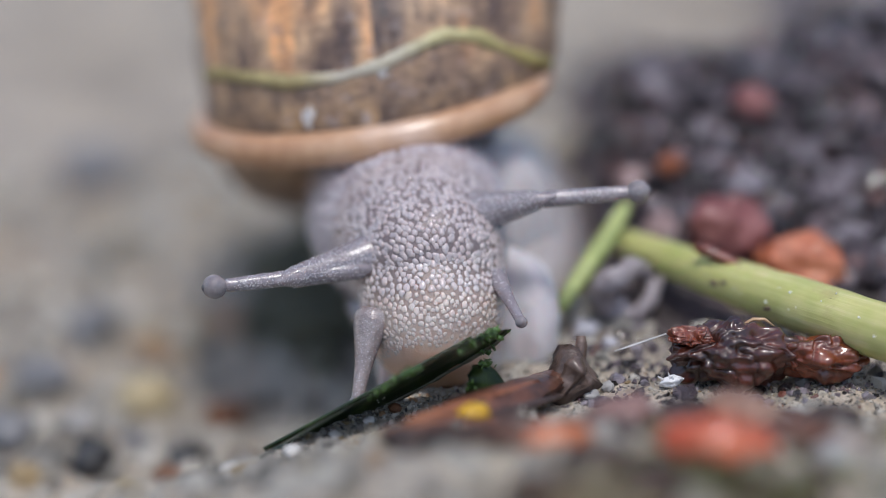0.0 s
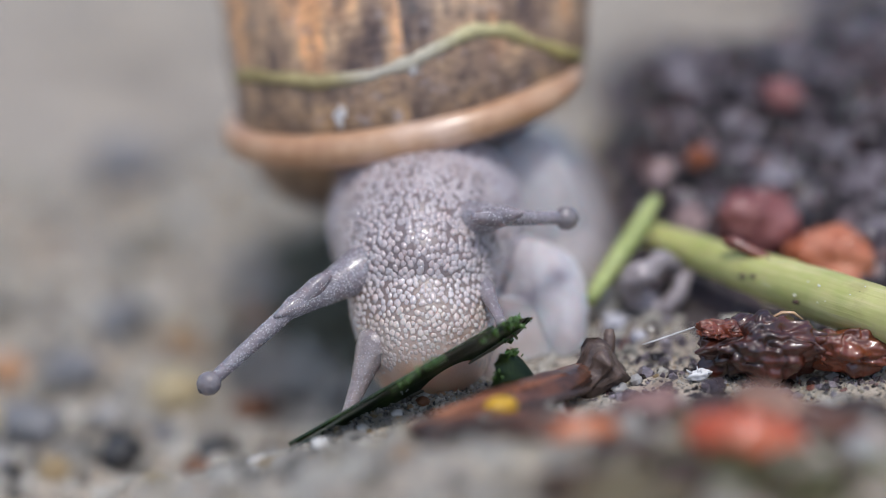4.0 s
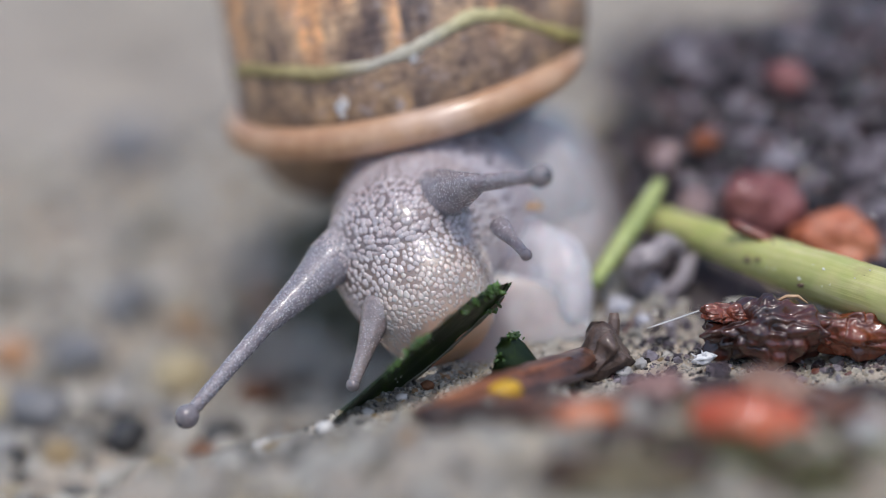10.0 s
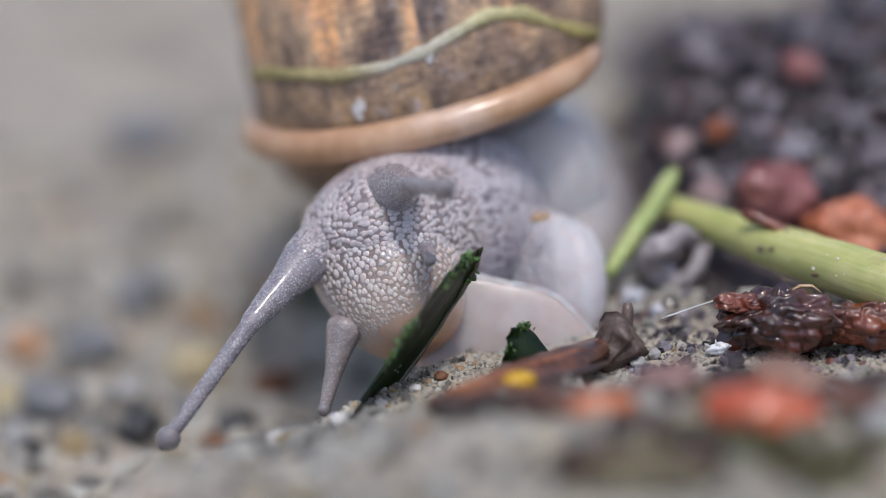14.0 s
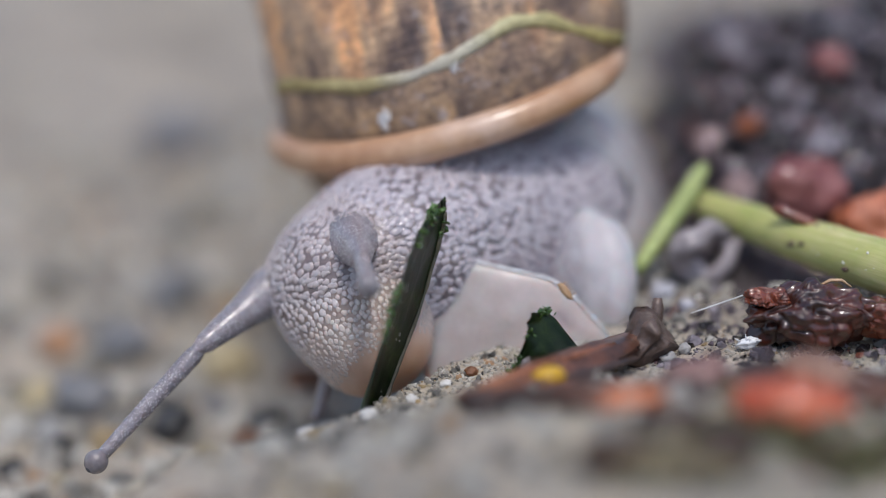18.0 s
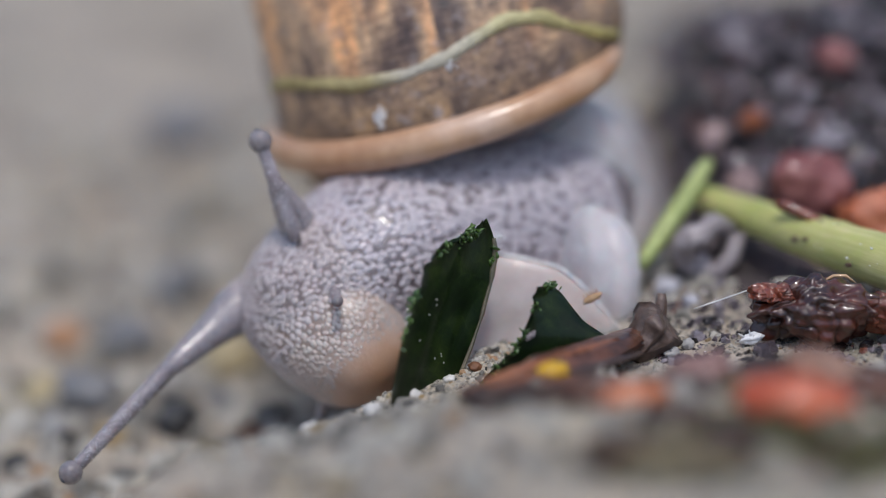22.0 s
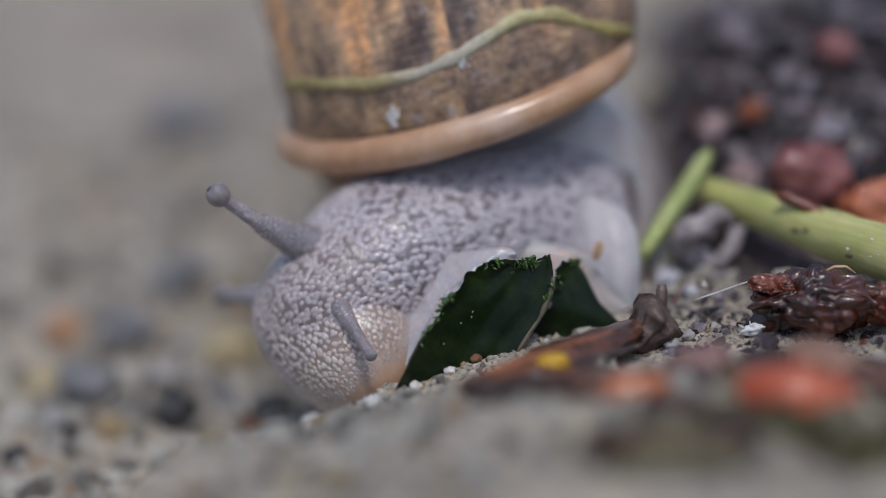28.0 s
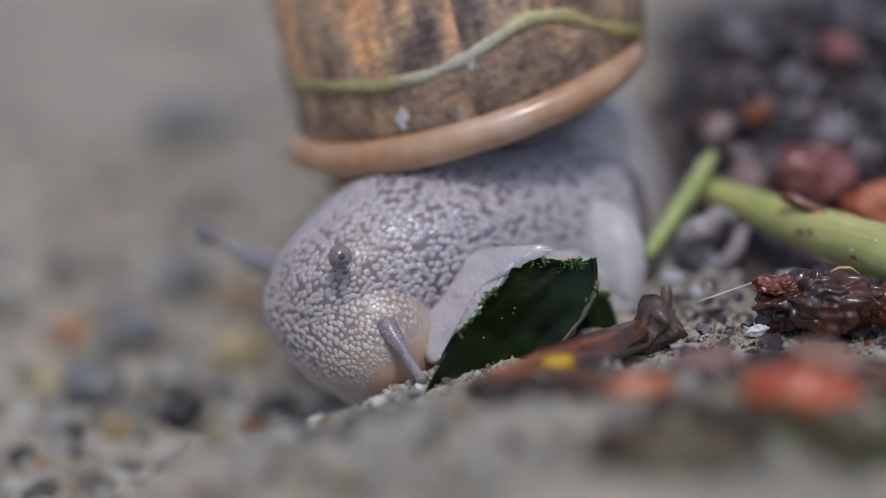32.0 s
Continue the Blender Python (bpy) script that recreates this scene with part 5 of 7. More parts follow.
def build_fold():
    """The thin pale skirt of the foot that drapes over the leaf, with a bright wet margin."""
    rim = [(-5.6, -5.2), (-4.7, -2.8), (-2.5, -1.8), (-0.62, 0.35), (0.6, 1.75), (2.6, 2.5), (3.8, 2.3), (3.0, 3.0), (0.4, 3.1), (-1.8, 3.2), (-4.6, 1.6), (-6.9, -1.0), (-7.0, -3.8)]
    lean = lambda x, y: -0.75 * max(0.0, (y - x) * 0.71 - 0.3) ** 1.25
    bm, line = pad(rim, lean, 0.45, 0.5, 9.0, (-2.0, 0.3), 0.14)
    spots = pad_spots(bm, 0.3, lambda q: 0.0 if (q.y - q.x) * 0.71 < 1.1 else min(1.0, ((q.y - q.x) * 0.71 - 0.9) * 0.8))
    ob = part("foot_fold", bm, FOLD, snail, "pale translucent fold of the foot")
    add_warts(spots, 31, ob, BUMP)
    pale_edge([p + Vector((0, 0, 0.1)) for p in line[6:52]], ob, 0.2, "thin whitish wet edge")
    return ob


neck = [build_neck(i) for i in range(12)]
head = build_head()
left_root, left_shaft = build_stalk(11, 14, 1.8, 0.045, 0.12)
right_root, right_shaft = build_stalk(9.5, 10, 2.1, 0.03, 0.19)
left_feeler = build_feeler(7.0, [1.0, 1.3, 1.28, 1.2, 1.1, 0.98, 0.88, 0.79, 0.71, 0.64, 0.59, 0.54, 0.5, 0.46, 0.43, 0.4], 0.5, STALK_TIP)
right_feeler = build_feeler(6.2, [0.4, 0.74, 0.76, 0.7, 0.64, 0.58, 0.53, 0.49, 0.46, 0.43, 0.41, 0.39, 0.37, 0.36, 0.36, 0.36], 0.44, STALK)
foot = build_foot()
sole = build_sole()
corner = build_corner()
corner.location = (Vector((3.7, 10.0, 0.8)) - SNAIL_AT) * MM
lobe = build_lobe()
lobe.matrix_local = Matrix.Translation((LOBE_AT - SNAIL_AT) * MM) @ pose(0, 0, 0, 69, 0, 1.5)
rim_left = build_fold()


# ---- what moves ----
SHELL_ROWS = [
    (0, pose(-0.00901, 0.00523, 0.01399, -80.2, -0.3, -86.5)),
    (2, pose(-0.00891, 0.00463, 0.01394, -79.5, -0.3, -86.2)),
    (3.5, pose(-0.00881, 0.00451, 0.01386, -79.0, -0.4, -86.0)),
    (6, pose(-0.00882, 0.00437, 0.01396, -78.0, -0.5, -85.7)),
    (9, pose(-0.00910, 0.00395, 0.01377, -77.0, -0.5, -85.3)),
    (11.5, pose(-0.00885, 0.00359, 0.01357, -76.4, -0.6, -85.1)),
    (13, pose(-0.00871, 0.00285, 0.01334, -76.1, -0.6, -85.0)),
    (14.5, pose(-0.00878, 0.00273, 0.01325, -75.8, -0.6, -84.9)),
    (16.5, pose(-0.00897, 0.00253, 0.01279, -75.3, -0.7, -84.7)),
    (17.5, pose(-0.00902, 0.00179, 0.01262, -75.1, -0.7, -84.6)),
    (19, pose(-0.00938, 0.00223, 0.01254, -74.8, -0.7, -84.5)),
    (20, pose(-0.00977, 0.00196, 0.01247, -74.7, -0.7, -84.5)),
    (22, pose(-0.00970, 0.00167, 0.01245, -74.6, -0.8, -84.4)),
    (23, pose(-0.00952, 0.00185, 0.01250, -74.5, -0.8, -84.4)),
    (25.5, pose(-0.00899, 0.00137, 0.01230, -74.3, -0.8, -84.4)),
    (27.5, pose(-0.00879, 0.00086, 0.01218, -74.2, -0.8, -84.3)),
    (29.5, pose(-0.00852, 0.00069, 0.01229, -74.0, -0.8, -84.3)),
    (32, pose(-0.00843, 0.00050, 0.01229, -73.9, -0.8, -84.2)),
]
HEAD_ROWS = [
    (0, pose(-0.00496, -0.01151, 0.00628, 4.6, -139.4, 88.3)),
    (2, pose(-0.00739, -0.01193, 0.00530, 4.1, -140.7, 88.5)),
    (3.5, pose(-0.00763, -0.01200, 0.00461, 5.4, -138.5, 87.9)),
    (6, pose(-0.00840, -0.01196, 0.00496, 26.2, -139.0, 79.5)),
    (7.5, pose(-0.00986, -0.01177, 0.00455, 29.7, -142.3, 79.7)),
    (9, pose(-0.01017, -0.01170, 0.00505, 36.7, -142.9, 77.2)),
    (11.5, pose(-0.00805, -0.01115, 0.00635, 36.3, -139.0, 74.8)),
    (13, pose(-0.01066, -0.01153, 0.00568, 28.5, -141.2, 79.6)),
    (14.5, pose(-0.01299, -0.01159, 0.00555, 34.0, -141.1, 77.2)),
    (16.5, pose(-0.01574, -0.01249, 0.00367, 39.8, -141.5, 74.8)),
    (17.5, pose(-0.01639, -0.01346, 0.00274, 43.2, -143.0, 74.3)),
    (18, pose(-0.01716, -0.01294, 0.00268, 40.0, -141.7, 74.8)),
    (19, pose(-0.01822, -0.01240, 0.00159, 51.5, -141.5, 68.3)),
    (20, pose(-0.01893, -0.01161, 0.00096, 52.8, -143.7, 69.8)),
    (21, pose(-0.01926, -0.01120, 0.00101, 51.2, -143.9, 71.0)),
    (22, pose(-0.01969, -0.01158, 0.00020, 55.4, -143.9, 68.5)),
    (23, pose(-0.01970, -0.01174, -0.00024, -122.9, -35.0, -111.4)),
    (24.5, pose(-0.02008, -0.01194, -0.00064, -124.9, -34.6, -109.7)),
    (25.5, pose(-0.01992, -0.01198, -0.00101, -123.5, -33.7, -109.3)),
    (27.5, pose(-0.01996, -0.01280, -0.00125, -122.8, -32.6, -108.2)),
    (28, pose(-0.01838, -0.01304, -0.00097, 49.6, -142.6, 70.7)),
    (29.5, pose(-0.01809, -0.01362, -0.00006, 51.0, -144.2, 71.6)),
    (31, pose(-0.01818, -0.01353, 0.00024, 49.9, -145.4, 73.4)),
    (32, pose(-0.01788, -0.01356, 0.00044, 51.6, -145.5, 72.8)),
]
NECK_0_ROWS = [
    (0, pose(-0.00512, -0.01056, 0.00655, 81.4, -4.9, -165.7)),
    (2, pose(-0.00736, -0.01088, 0.00583, 70.4, 1.6, 176.5)),
    (3.5, pose(-0.00761, -0.01091, 0.00528, 66.2, 1.0, 178.0)),
    (6, pose(-0.00828, -0.01091, 0.00549, 70.9, 4.4, 168.4)),
    (7.5, pose(-0.00961, -0.01077, 0.00494, 76.6, 8.2, 157.7)),
    (9, pose(-0.00989, -0.01080, 0.00517, 88.1, 9.1, 155.5)),
    (11.5, pose(-0.00789, -0.01040, 0.00607, -70.4, 174.5, -14.6)),
    (13, pose(-0.01030, -0.01073, 0.00553, 100.9, 10.6, 150.1)),
    (14.5, pose(-0.01257, -0.01108, 0.00534, 105.9, 13.6, 140.1)),
    (16.5, pose(-0.01543, -0.01211, 0.00371, 86.9, 13.8, 138.6)),
    (17.5, pose(-0.01599, -0.01300, 0.00282, 84.1, 14.4, 137.2)),
    (18, pose(-0.01670, -0.01246, 0.00275, 84.0, 15.2, 133.5)),
    (19, pose(-0.01773, -0.01186, 0.00179, 74.0, 16.5, 127.9)),
    (20, pose(-0.01845, -0.01108, 0.00112, 74.2, 17.5, 123.7)),
    (21, pose(-0.01877, -0.01069, 0.00111, 77.0, 17.9, 121.9)),
    (22, pose(-0.01918, -0.01104, 0.00040, 70.4, 18.0, 121.4)),
    (23, pose(-0.01921, -0.01117, -0.00000, 68.5, 18.2, 121.4)),
    (24.5, pose(-0.01960, -0.01139, -0.00044, 69.6, 18.2, 121.7)),
    (25.5, pose(-0.01945, -0.01143, -0.00081, 70.4, 18.1, 122.3)),
    (27.5, pose(-0.01938, -0.01222, -0.00099, 70.9, 18.1, 122.2)),
    (28, pose(-0.01787, -0.01244, -0.00069, 68.4, 17.1, 126.5)),
    (29.5, pose(-0.01756, -0.01304, 0.00018, 72.3, 16.7, 128.1)),
    (31, pose(-0.01765, -0.01295, 0.00047, 74.5, 16.6, 128.8)),
    (32, pose(-0.01734, -0.01297, 0.00066, 74.6, 16.8, 127.9)),
]
NECK_1_ROWS = [
    (0, pose(-0.00545, -0.00921, 0.00676, 82.0, -4.2, -167.5)),
    (2, pose(-0.00728, -0.00942, 0.00636, 74.0, 1.4, 177.0)),
    (3.5, pose(-0.00757, -0.00938, 0.00595, 70.6, 0.8, 178.4)),
    (6, pose(-0.00802, -0.00944, 0.00600, 74.3, 3.8, 170.1)),
    (7.5, pose(-0.00908, -0.00935, 0.00530, 78.6, 7.2, 160.7)),
    (9, pose(-0.00930, -0.00949, 0.00522, 86.9, 8.0, 158.7)),
    (11.5, pose(-0.00755, -0.00927, 0.00565, -74.3, 175.2, -12.5)),
    (13, pose(-0.00955, -0.00953, 0.00527, 96.0, 9.4, 153.7)),
    (14.5, pose(-0.01176, -0.01022, 0.00502, 101.0, 12.5, 144.1)),
    (16.5, pose(-0.01482, -0.01140, 0.00376, 87.4, 13.8, 138.6)),
    (17.5, pose(-0.01526, -0.01217, 0.00293, 84.7, 14.7, 136.3)),
    (18, pose(-0.01587, -0.01163, 0.00287, 84.7, 15.4, 132.8)),
    (19, pose(-0.01684, -0.01104, 0.00212, 75.8, 16.5, 127.6)),
    (20, pose(-0.01752, -0.01034, 0.00144, 75.5, 17.6, 123.1)),
    (21, pose(-0.01784, -0.01001, 0.00136, 78.5, 18.0, 121.3)),
    (22, pose(-0.01823, -0.01031, 0.00081, 72.5, 18.0, 121.1)),
    (23, pose(-0.01827, -0.01043, 0.00044, 70.7, 18.2, 121.2)),
    (24.5, pose(-0.01867, -0.01065, -0.00002, 71.9, 18.2, 121.5)),
    (25.5, pose(-0.01853, -0.01069, -0.00042, 72.2, 18.2, 121.8)),
    (27.5, pose(-0.01834, -0.01140, -0.00056, 72.2, 18.2, 121.5)),
    (28, pose(-0.01692, -0.01156, -0.00020, 70.5, 17.2, 125.9)),
    (29.5, pose(-0.01661, -0.01214, 0.00058, 74.2, 16.9, 127.5)),
    (31, pose(-0.01670, -0.01206, 0.00081, 76.0, 16.8, 127.8)),
    (32, pose(-0.01637, -0.01209, 0.00100, 76.0, 16.9, 127.3)),
]
NECK_2_ROWS = [
    (0, pose(-0.00578, -0.00742, 0.00699, 88.1, -3.0, -171.0)),
    (2, pose(-0.00721, -0.00756, 0.00679, 85.5, 1.0, 178.1)),
    (3.5, pose(-0.00754, -0.00749, 0.00648, 84.4, 0.6, 179.1)),
    (6, pose(-0.00776, -0.00758, 0.00643, 85.8, 2.7, 173.2)),
    (7.5, pose(-0.00856, -0.00752, 0.00563, 87.2, 5.2, 166.3)),
    (9, pose(-0.00872, -0.00773, 0.00535, 89.9, 5.9, 164.8)),
    (11.5, pose(-0.00722, -0.00769, 0.00529, -83.4, 176.6, -8.8)),
    (13, pose(-0.00881, -0.00784, 0.00520, 92.5, 7.0, 160.9)),
    (14.5, pose(-0.01092, -0.00899, 0.00484, 95.5, 10.1, 152.0)),
    (16.5, pose(-0.01411, -0.01058, 0.00380, 88.2, 13.9, 138.4)),
    (17.5, pose(-0.01442, -0.01128, 0.00303, 85.8, 14.9, 135.4)),
    (18, pose(-0.01494, -0.01075, 0.00297, 86.0, 15.6, 131.8)),
    (19, pose(-0.01584, -0.01017, 0.00241, 78.7, 16.6, 127.1)),
    (20, pose(-0.01649, -0.00958, 0.00173, 78.2, 17.7, 122.4)),
    (21, pose(-0.01680, -0.00931, 0.00157, 81.0, 18.1, 120.7)),
    (22, pose(-0.01717, -0.00954, 0.00115, 75.8, 18.2, 120.2)),
    (23, pose(-0.01721, -0.00965, 0.00083, 74.8, 18.3, 120.5)),
    (24.5, pose(-0.01762, -0.00988, 0.00033, 75.3, 18.4, 120.5)),
    (25.5, pose(-0.01748, -0.00992, -0.00006, 75.3, 18.4, 120.6)),
    (27.5, pose(-0.01719, -0.01056, -0.00015, 74.9, 18.4, 120.8)),
    (28, pose(-0.01586, -0.01065, 0.00021, 74.3, 17.4, 124.8)),
    (29.5, pose(-0.01555, -0.01121, 0.00092, 77.3, 17.1, 126.6)),
    (31, pose(-0.01564, -0.01115, 0.00111, 78.8, 17.1, 126.5)),
    (32, pose(-0.01531, -0.01118, 0.00130, 78.8, 17.0, 126.7)),
]
NECK_3_ROWS = [
    (0, pose(-0.00613, -0.00490, 0.00690, 92.7, -3.1, -170.6)),
    (2, pose(-0.00714, -0.00504, 0.00670, -87.3, 179.0, -2.0)),
    (3.5, pose(-0.00751, -0.00497, 0.00638, -87.2, 179.4, -0.9)),
    (6, pose(-0.00751, -0.00506, 0.00633, 92.9, 2.8, 172.9)),
    (7.5, pose(-0.00804, -0.00500, 0.00552, 93.0, 5.5, 165.7)),
    (9, pose(-0.00814, -0.00520, 0.00523, 93.1, 6.1, 164.2)),
    (11.5, pose(-0.00689, -0.00517, 0.00517, 93.3, 3.5, 170.8)),
    (13, pose(-0.00807, -0.00531, 0.00507, 93.2, 7.3, 160.1)),
    (14.5, pose(-0.01007, -0.00717, 0.00468, 94.8, 10.1, 151.9)),
    (16.5, pose(-0.01328, -0.00964, 0.00383, 88.9, 13.9, 138.1)),
    (17.5, pose(-0.01350, -0.01032, 0.00311, 87.2, 15.0, 134.9)),
    (18, pose(-0.01392, -0.00982, 0.00305, 86.9, 15.8, 131.2)),
    (19, pose(-0.01475, -0.00926, 0.00265, 81.1, 16.8, 126.3)),
    (20, pose(-0.01535, -0.00876, 0.00197, 80.9, 17.8, 122.0)),
    (21, pose(-0.01563, -0.00855, 0.00176, 82.6, 18.2, 120.1)),
    (22, pose(-0.01599, -0.00875, 0.00146, 78.5, 18.3, 119.7)),
    (23, pose(-0.01603, -0.00884, 0.00115, 77.9, 18.5, 119.7)),
    (24.5, pose(-0.01644, -0.00908, 0.00065, 78.1, 18.5, 119.6)),
    (25.5, pose(-0.01631, -0.00912, 0.00026, 77.9, 18.6, 119.3)),
    (27.5, pose(-0.01593, -0.00967, 0.00020, 77.8, 18.4, 120.3)),
    (28, pose(-0.01471, -0.00973, 0.00057, 77.2, 17.6, 124.0)),
    (29.5, pose(-0.01441, -0.01026, 0.00120, 80.1, 17.2, 125.8)),
    (31, pose(-0.01450, -0.01022, 0.00135, 81.4, 17.3, 125.8)),
    (32, pose(-0.01417, -0.01024, 0.00154, 81.5, 17.2, 126.0)),
]
NECK_4_ROWS = [
    (0, pose(-0.00647, -0.00334, 0.00680, 97.3, -4.1, -167.8)),
    (2, pose(-0.00706, -0.00348, 0.00660, -82.6, 178.7, -2.9)),
    (3.5, pose(-0.00747, -0.00341, 0.00628, -82.5, 179.2, -1.5)),
    (6, pose(-0.00724, -0.00350, 0.00623, -82.5, 176.2, -9.7)),
    (7.5, pose(-0.00750, -0.00343, 0.00541, 97.3, 7.1, 161.1)),
    (9, pose(-0.00753, -0.00364, 0.00512, 97.4, 7.9, 159.2)),
    (11.5, pose(-0.00655, -0.00361, 0.00506, -82.2, 175.3, -12.2)),
    (13, pose(-0.00730, -0.00375, 0.00495, 97.3, 9.2, 154.2)),
    (14.5, pose(-0.00916, -0.00581, 0.00454, 97.0, 11.4, 147.8)),
    (16.5, pose(-0.01235, -0.00860, 0.00385, 89.4, 14.0, 138.0)),
    (17.5, pose(-0.01248, -0.00930, 0.00316, 88.2, 15.1, 134.4)),
    (18, pose(-0.01282, -0.00883, 0.00312, 87.7, 15.9, 130.6)),
    (19, pose(-0.01355, -0.00832, 0.00285, 83.4, 16.9, 125.7)),
    (20, pose(-0.01410, -0.00791, 0.00217, 83.0, 17.9, 121.4)),
    (21, pose(-0.01436, -0.00776, 0.00193, 84.3, 18.3, 119.8)),
    (22, pose(-0.01469, -0.00791, 0.00172, 81.2, 18.3, 119.6)),
    (23, pose(-0.01473, -0.00800, 0.00143, 80.7, 18.6, 119.1)),
    (24.5, pose(-0.01513, -0.00823, 0.00092, 80.7, 18.6, 119.1)),
    (25.5, pose(-0.01498, -0.00828, 0.00054, 80.4, 18.8, 118.4)),
    (27.5, pose(-0.01456, -0.00877, 0.00050, 80.1, 18.5, 119.9)),
    (28, pose(-0.01347, -0.00878, 0.00087, 80.1, 17.7, 123.4)),
    (29.5, pose(-0.01317, -0.00930, 0.00143, 82.6, 17.4, 125.0)),
    (31, pose(-0.01326, -0.00927, 0.00155, 83.9, 17.4, 125.0)),
    (32, pose(-0.01294, -0.00930, 0.00173, 84.0, 17.3, 125.3)),
]
NECK_5_ROWS = [
    (0, pose(-0.00681, -0.00185, 0.00650, -79.1, -177.3, 8.2)),
    (2, pose(-0.00698, -0.00199, 0.00630, -79.1, 179.1, -1.6)),
    (3.5, pose(-0.00742, -0.00192, 0.00598, -79.0, 179.5, -0.7)),
    (6, pose(-0.00696, -0.00201, 0.00592, -78.9, 177.5, -6.1)),
    (7.5, pose(-0.00694, -0.00194, 0.00510, -79.0, 175.2, -12.3)),
    (9, pose(-0.00691, -0.00214, 0.00481, -78.9, 174.7, -13.7)),
    (11.5, pose(-0.00620, -0.00212, 0.00475, -78.6, 177.0, -7.9)),
    (13, pose(-0.00651, -0.00225, 0.00464, -79.0, 173.6, -17.3)),
    (14.5, pose(-0.00823, -0.00441, 0.00429, 99.0, 9.1, 154.9)),
    (16.5, pose(-0.01130, -0.00743, 0.00386, 89.8, 14.0, 137.8)),
    (17.5, pose(-0.01137, -0.00820, 0.00320, 88.9, 15.2, 134.1)),
    (18, pose(-0.01162, -0.00780, 0.00317, 88.4, 16.1, 129.8)),
    (19, pose(-0.01225, -0.00733, 0.00300, 85.4, 17.0, 125.4)),
    (20, pose(-0.01273, -0.00702, 0.00234, 84.7, 18.0, 121.1)),
    (21, pose(-0.01297, -0.00692, 0.00206, 85.8, 18.3, 119.7)),
    (22, pose(-0.01328, -0.00704, 0.00193, 83.4, 18.4, 119.3)),
    (23, pose(-0.01330, -0.00713, 0.00165, 83.3, 18.6, 118.6)),
    (24.5, pose(-0.01369, -0.00735, 0.00115, 82.8, 18.8, 118.3)),
    (25.5, pose(-0.01353, -0.00741, 0.00078, 82.3, 18.9, 117.9)),
    (27.5, pose(-0.01309, -0.00783, 0.00076, 82.0, 18.6, 119.6)),
    (28, pose(-0.01211, -0.00781, 0.00110, 82.7, 17.8, 122.8)),
    (29.5, pose(-0.01184, -0.00831, 0.00160, 84.9, 17.5, 124.5)),
    (31, pose(-0.01193, -0.00830, 0.00168, 86.1, 17.6, 124.3)),
    (32, pose(-0.01162, -0.00832, 0.00186, 86.1, 17.4, 124.7)),
]
NECK_6_ROWS = [
    (0, pose(-0.00700, 0.00014, 0.00612, -81.2, -179.2, 2.8)),
    (2, pose(-0.00695, -0.00000, 0.00592, -81.2, 179.7, -0.0)),
    (3.5, pose(-0.00742, 0.00007, 0.00560, -81.1, 179.9, 0.4)),
    (6, pose(-0.00684, -0.00002, 0.00554, -81.0, 179.3, -1.3)),
    (7.5, pose(-0.00668, 0.00005, 0.00471, -80.8, 178.6, -3.2)),
    (9, pose(-0.00661, -0.00015, 0.00441, -80.7, 178.3, -3.6)),
    (11.5, pose(-0.00603, -0.00013, 0.00435, -80.6, 179.1, -2.0)),
    (13, pose(-0.00613, -0.00026, 0.00424, -80.6, 178.2, -4.9)),
    (14.5, pose(-0.00758, -0.00264, 0.00398, 97.9, 5.6, 165.0)),
    (16.5, pose(-0.01014, -0.00616, 0.00386, 90.3, 14.1, 137.6)),
    (17.5, pose(-0.01016, -0.00703, 0.00322, 89.8, 15.3, 133.7)),
    (18, pose(-0.01032, -0.00672, 0.00321, 89.0, 16.2, 129.3)),
    (19, pose(-0.01085, -0.00630, 0.00311, 87.2, 17.1, 125.1)),
    (20, pose(-0.01127, -0.00610, 0.00246, 86.6, 18.0, 120.8)),
    (21, pose(-0.01148, -0.00603, 0.00217, 86.9, 18.4, 119.3)),
    (22, pose(-0.01175, -0.00612, 0.00210, 85.4, 18.4, 119.1)),
    (23, pose(-0.01176, -0.00623, 0.00182, 85.5, 18.7, 118.2)),
    (24.5, pose(-0.01212, -0.00645, 0.00134, 84.8, 18.8, 117.8)),
    (25.5, pose(-0.01194, -0.00650, 0.00099, 84.0, 19.0, 117.2)),
    (27.5, pose(-0.01151, -0.00685, 0.00098, 83.9, 18.6, 119.2)),
    (28, pose(-0.01067, -0.00682, 0.00128, 85.0, 17.9, 122.2)),
    (29.5, pose(-0.01041, -0.00730, 0.00172, 87.2, 17.6, 124.0)),
    (31, pose(-0.01050, -0.00731, 0.00177, 88.0, 17.7, 123.8)),
    (32, pose(-0.01021, -0.00733, 0.00195, 88.0, 17.6, 124.0)),
]
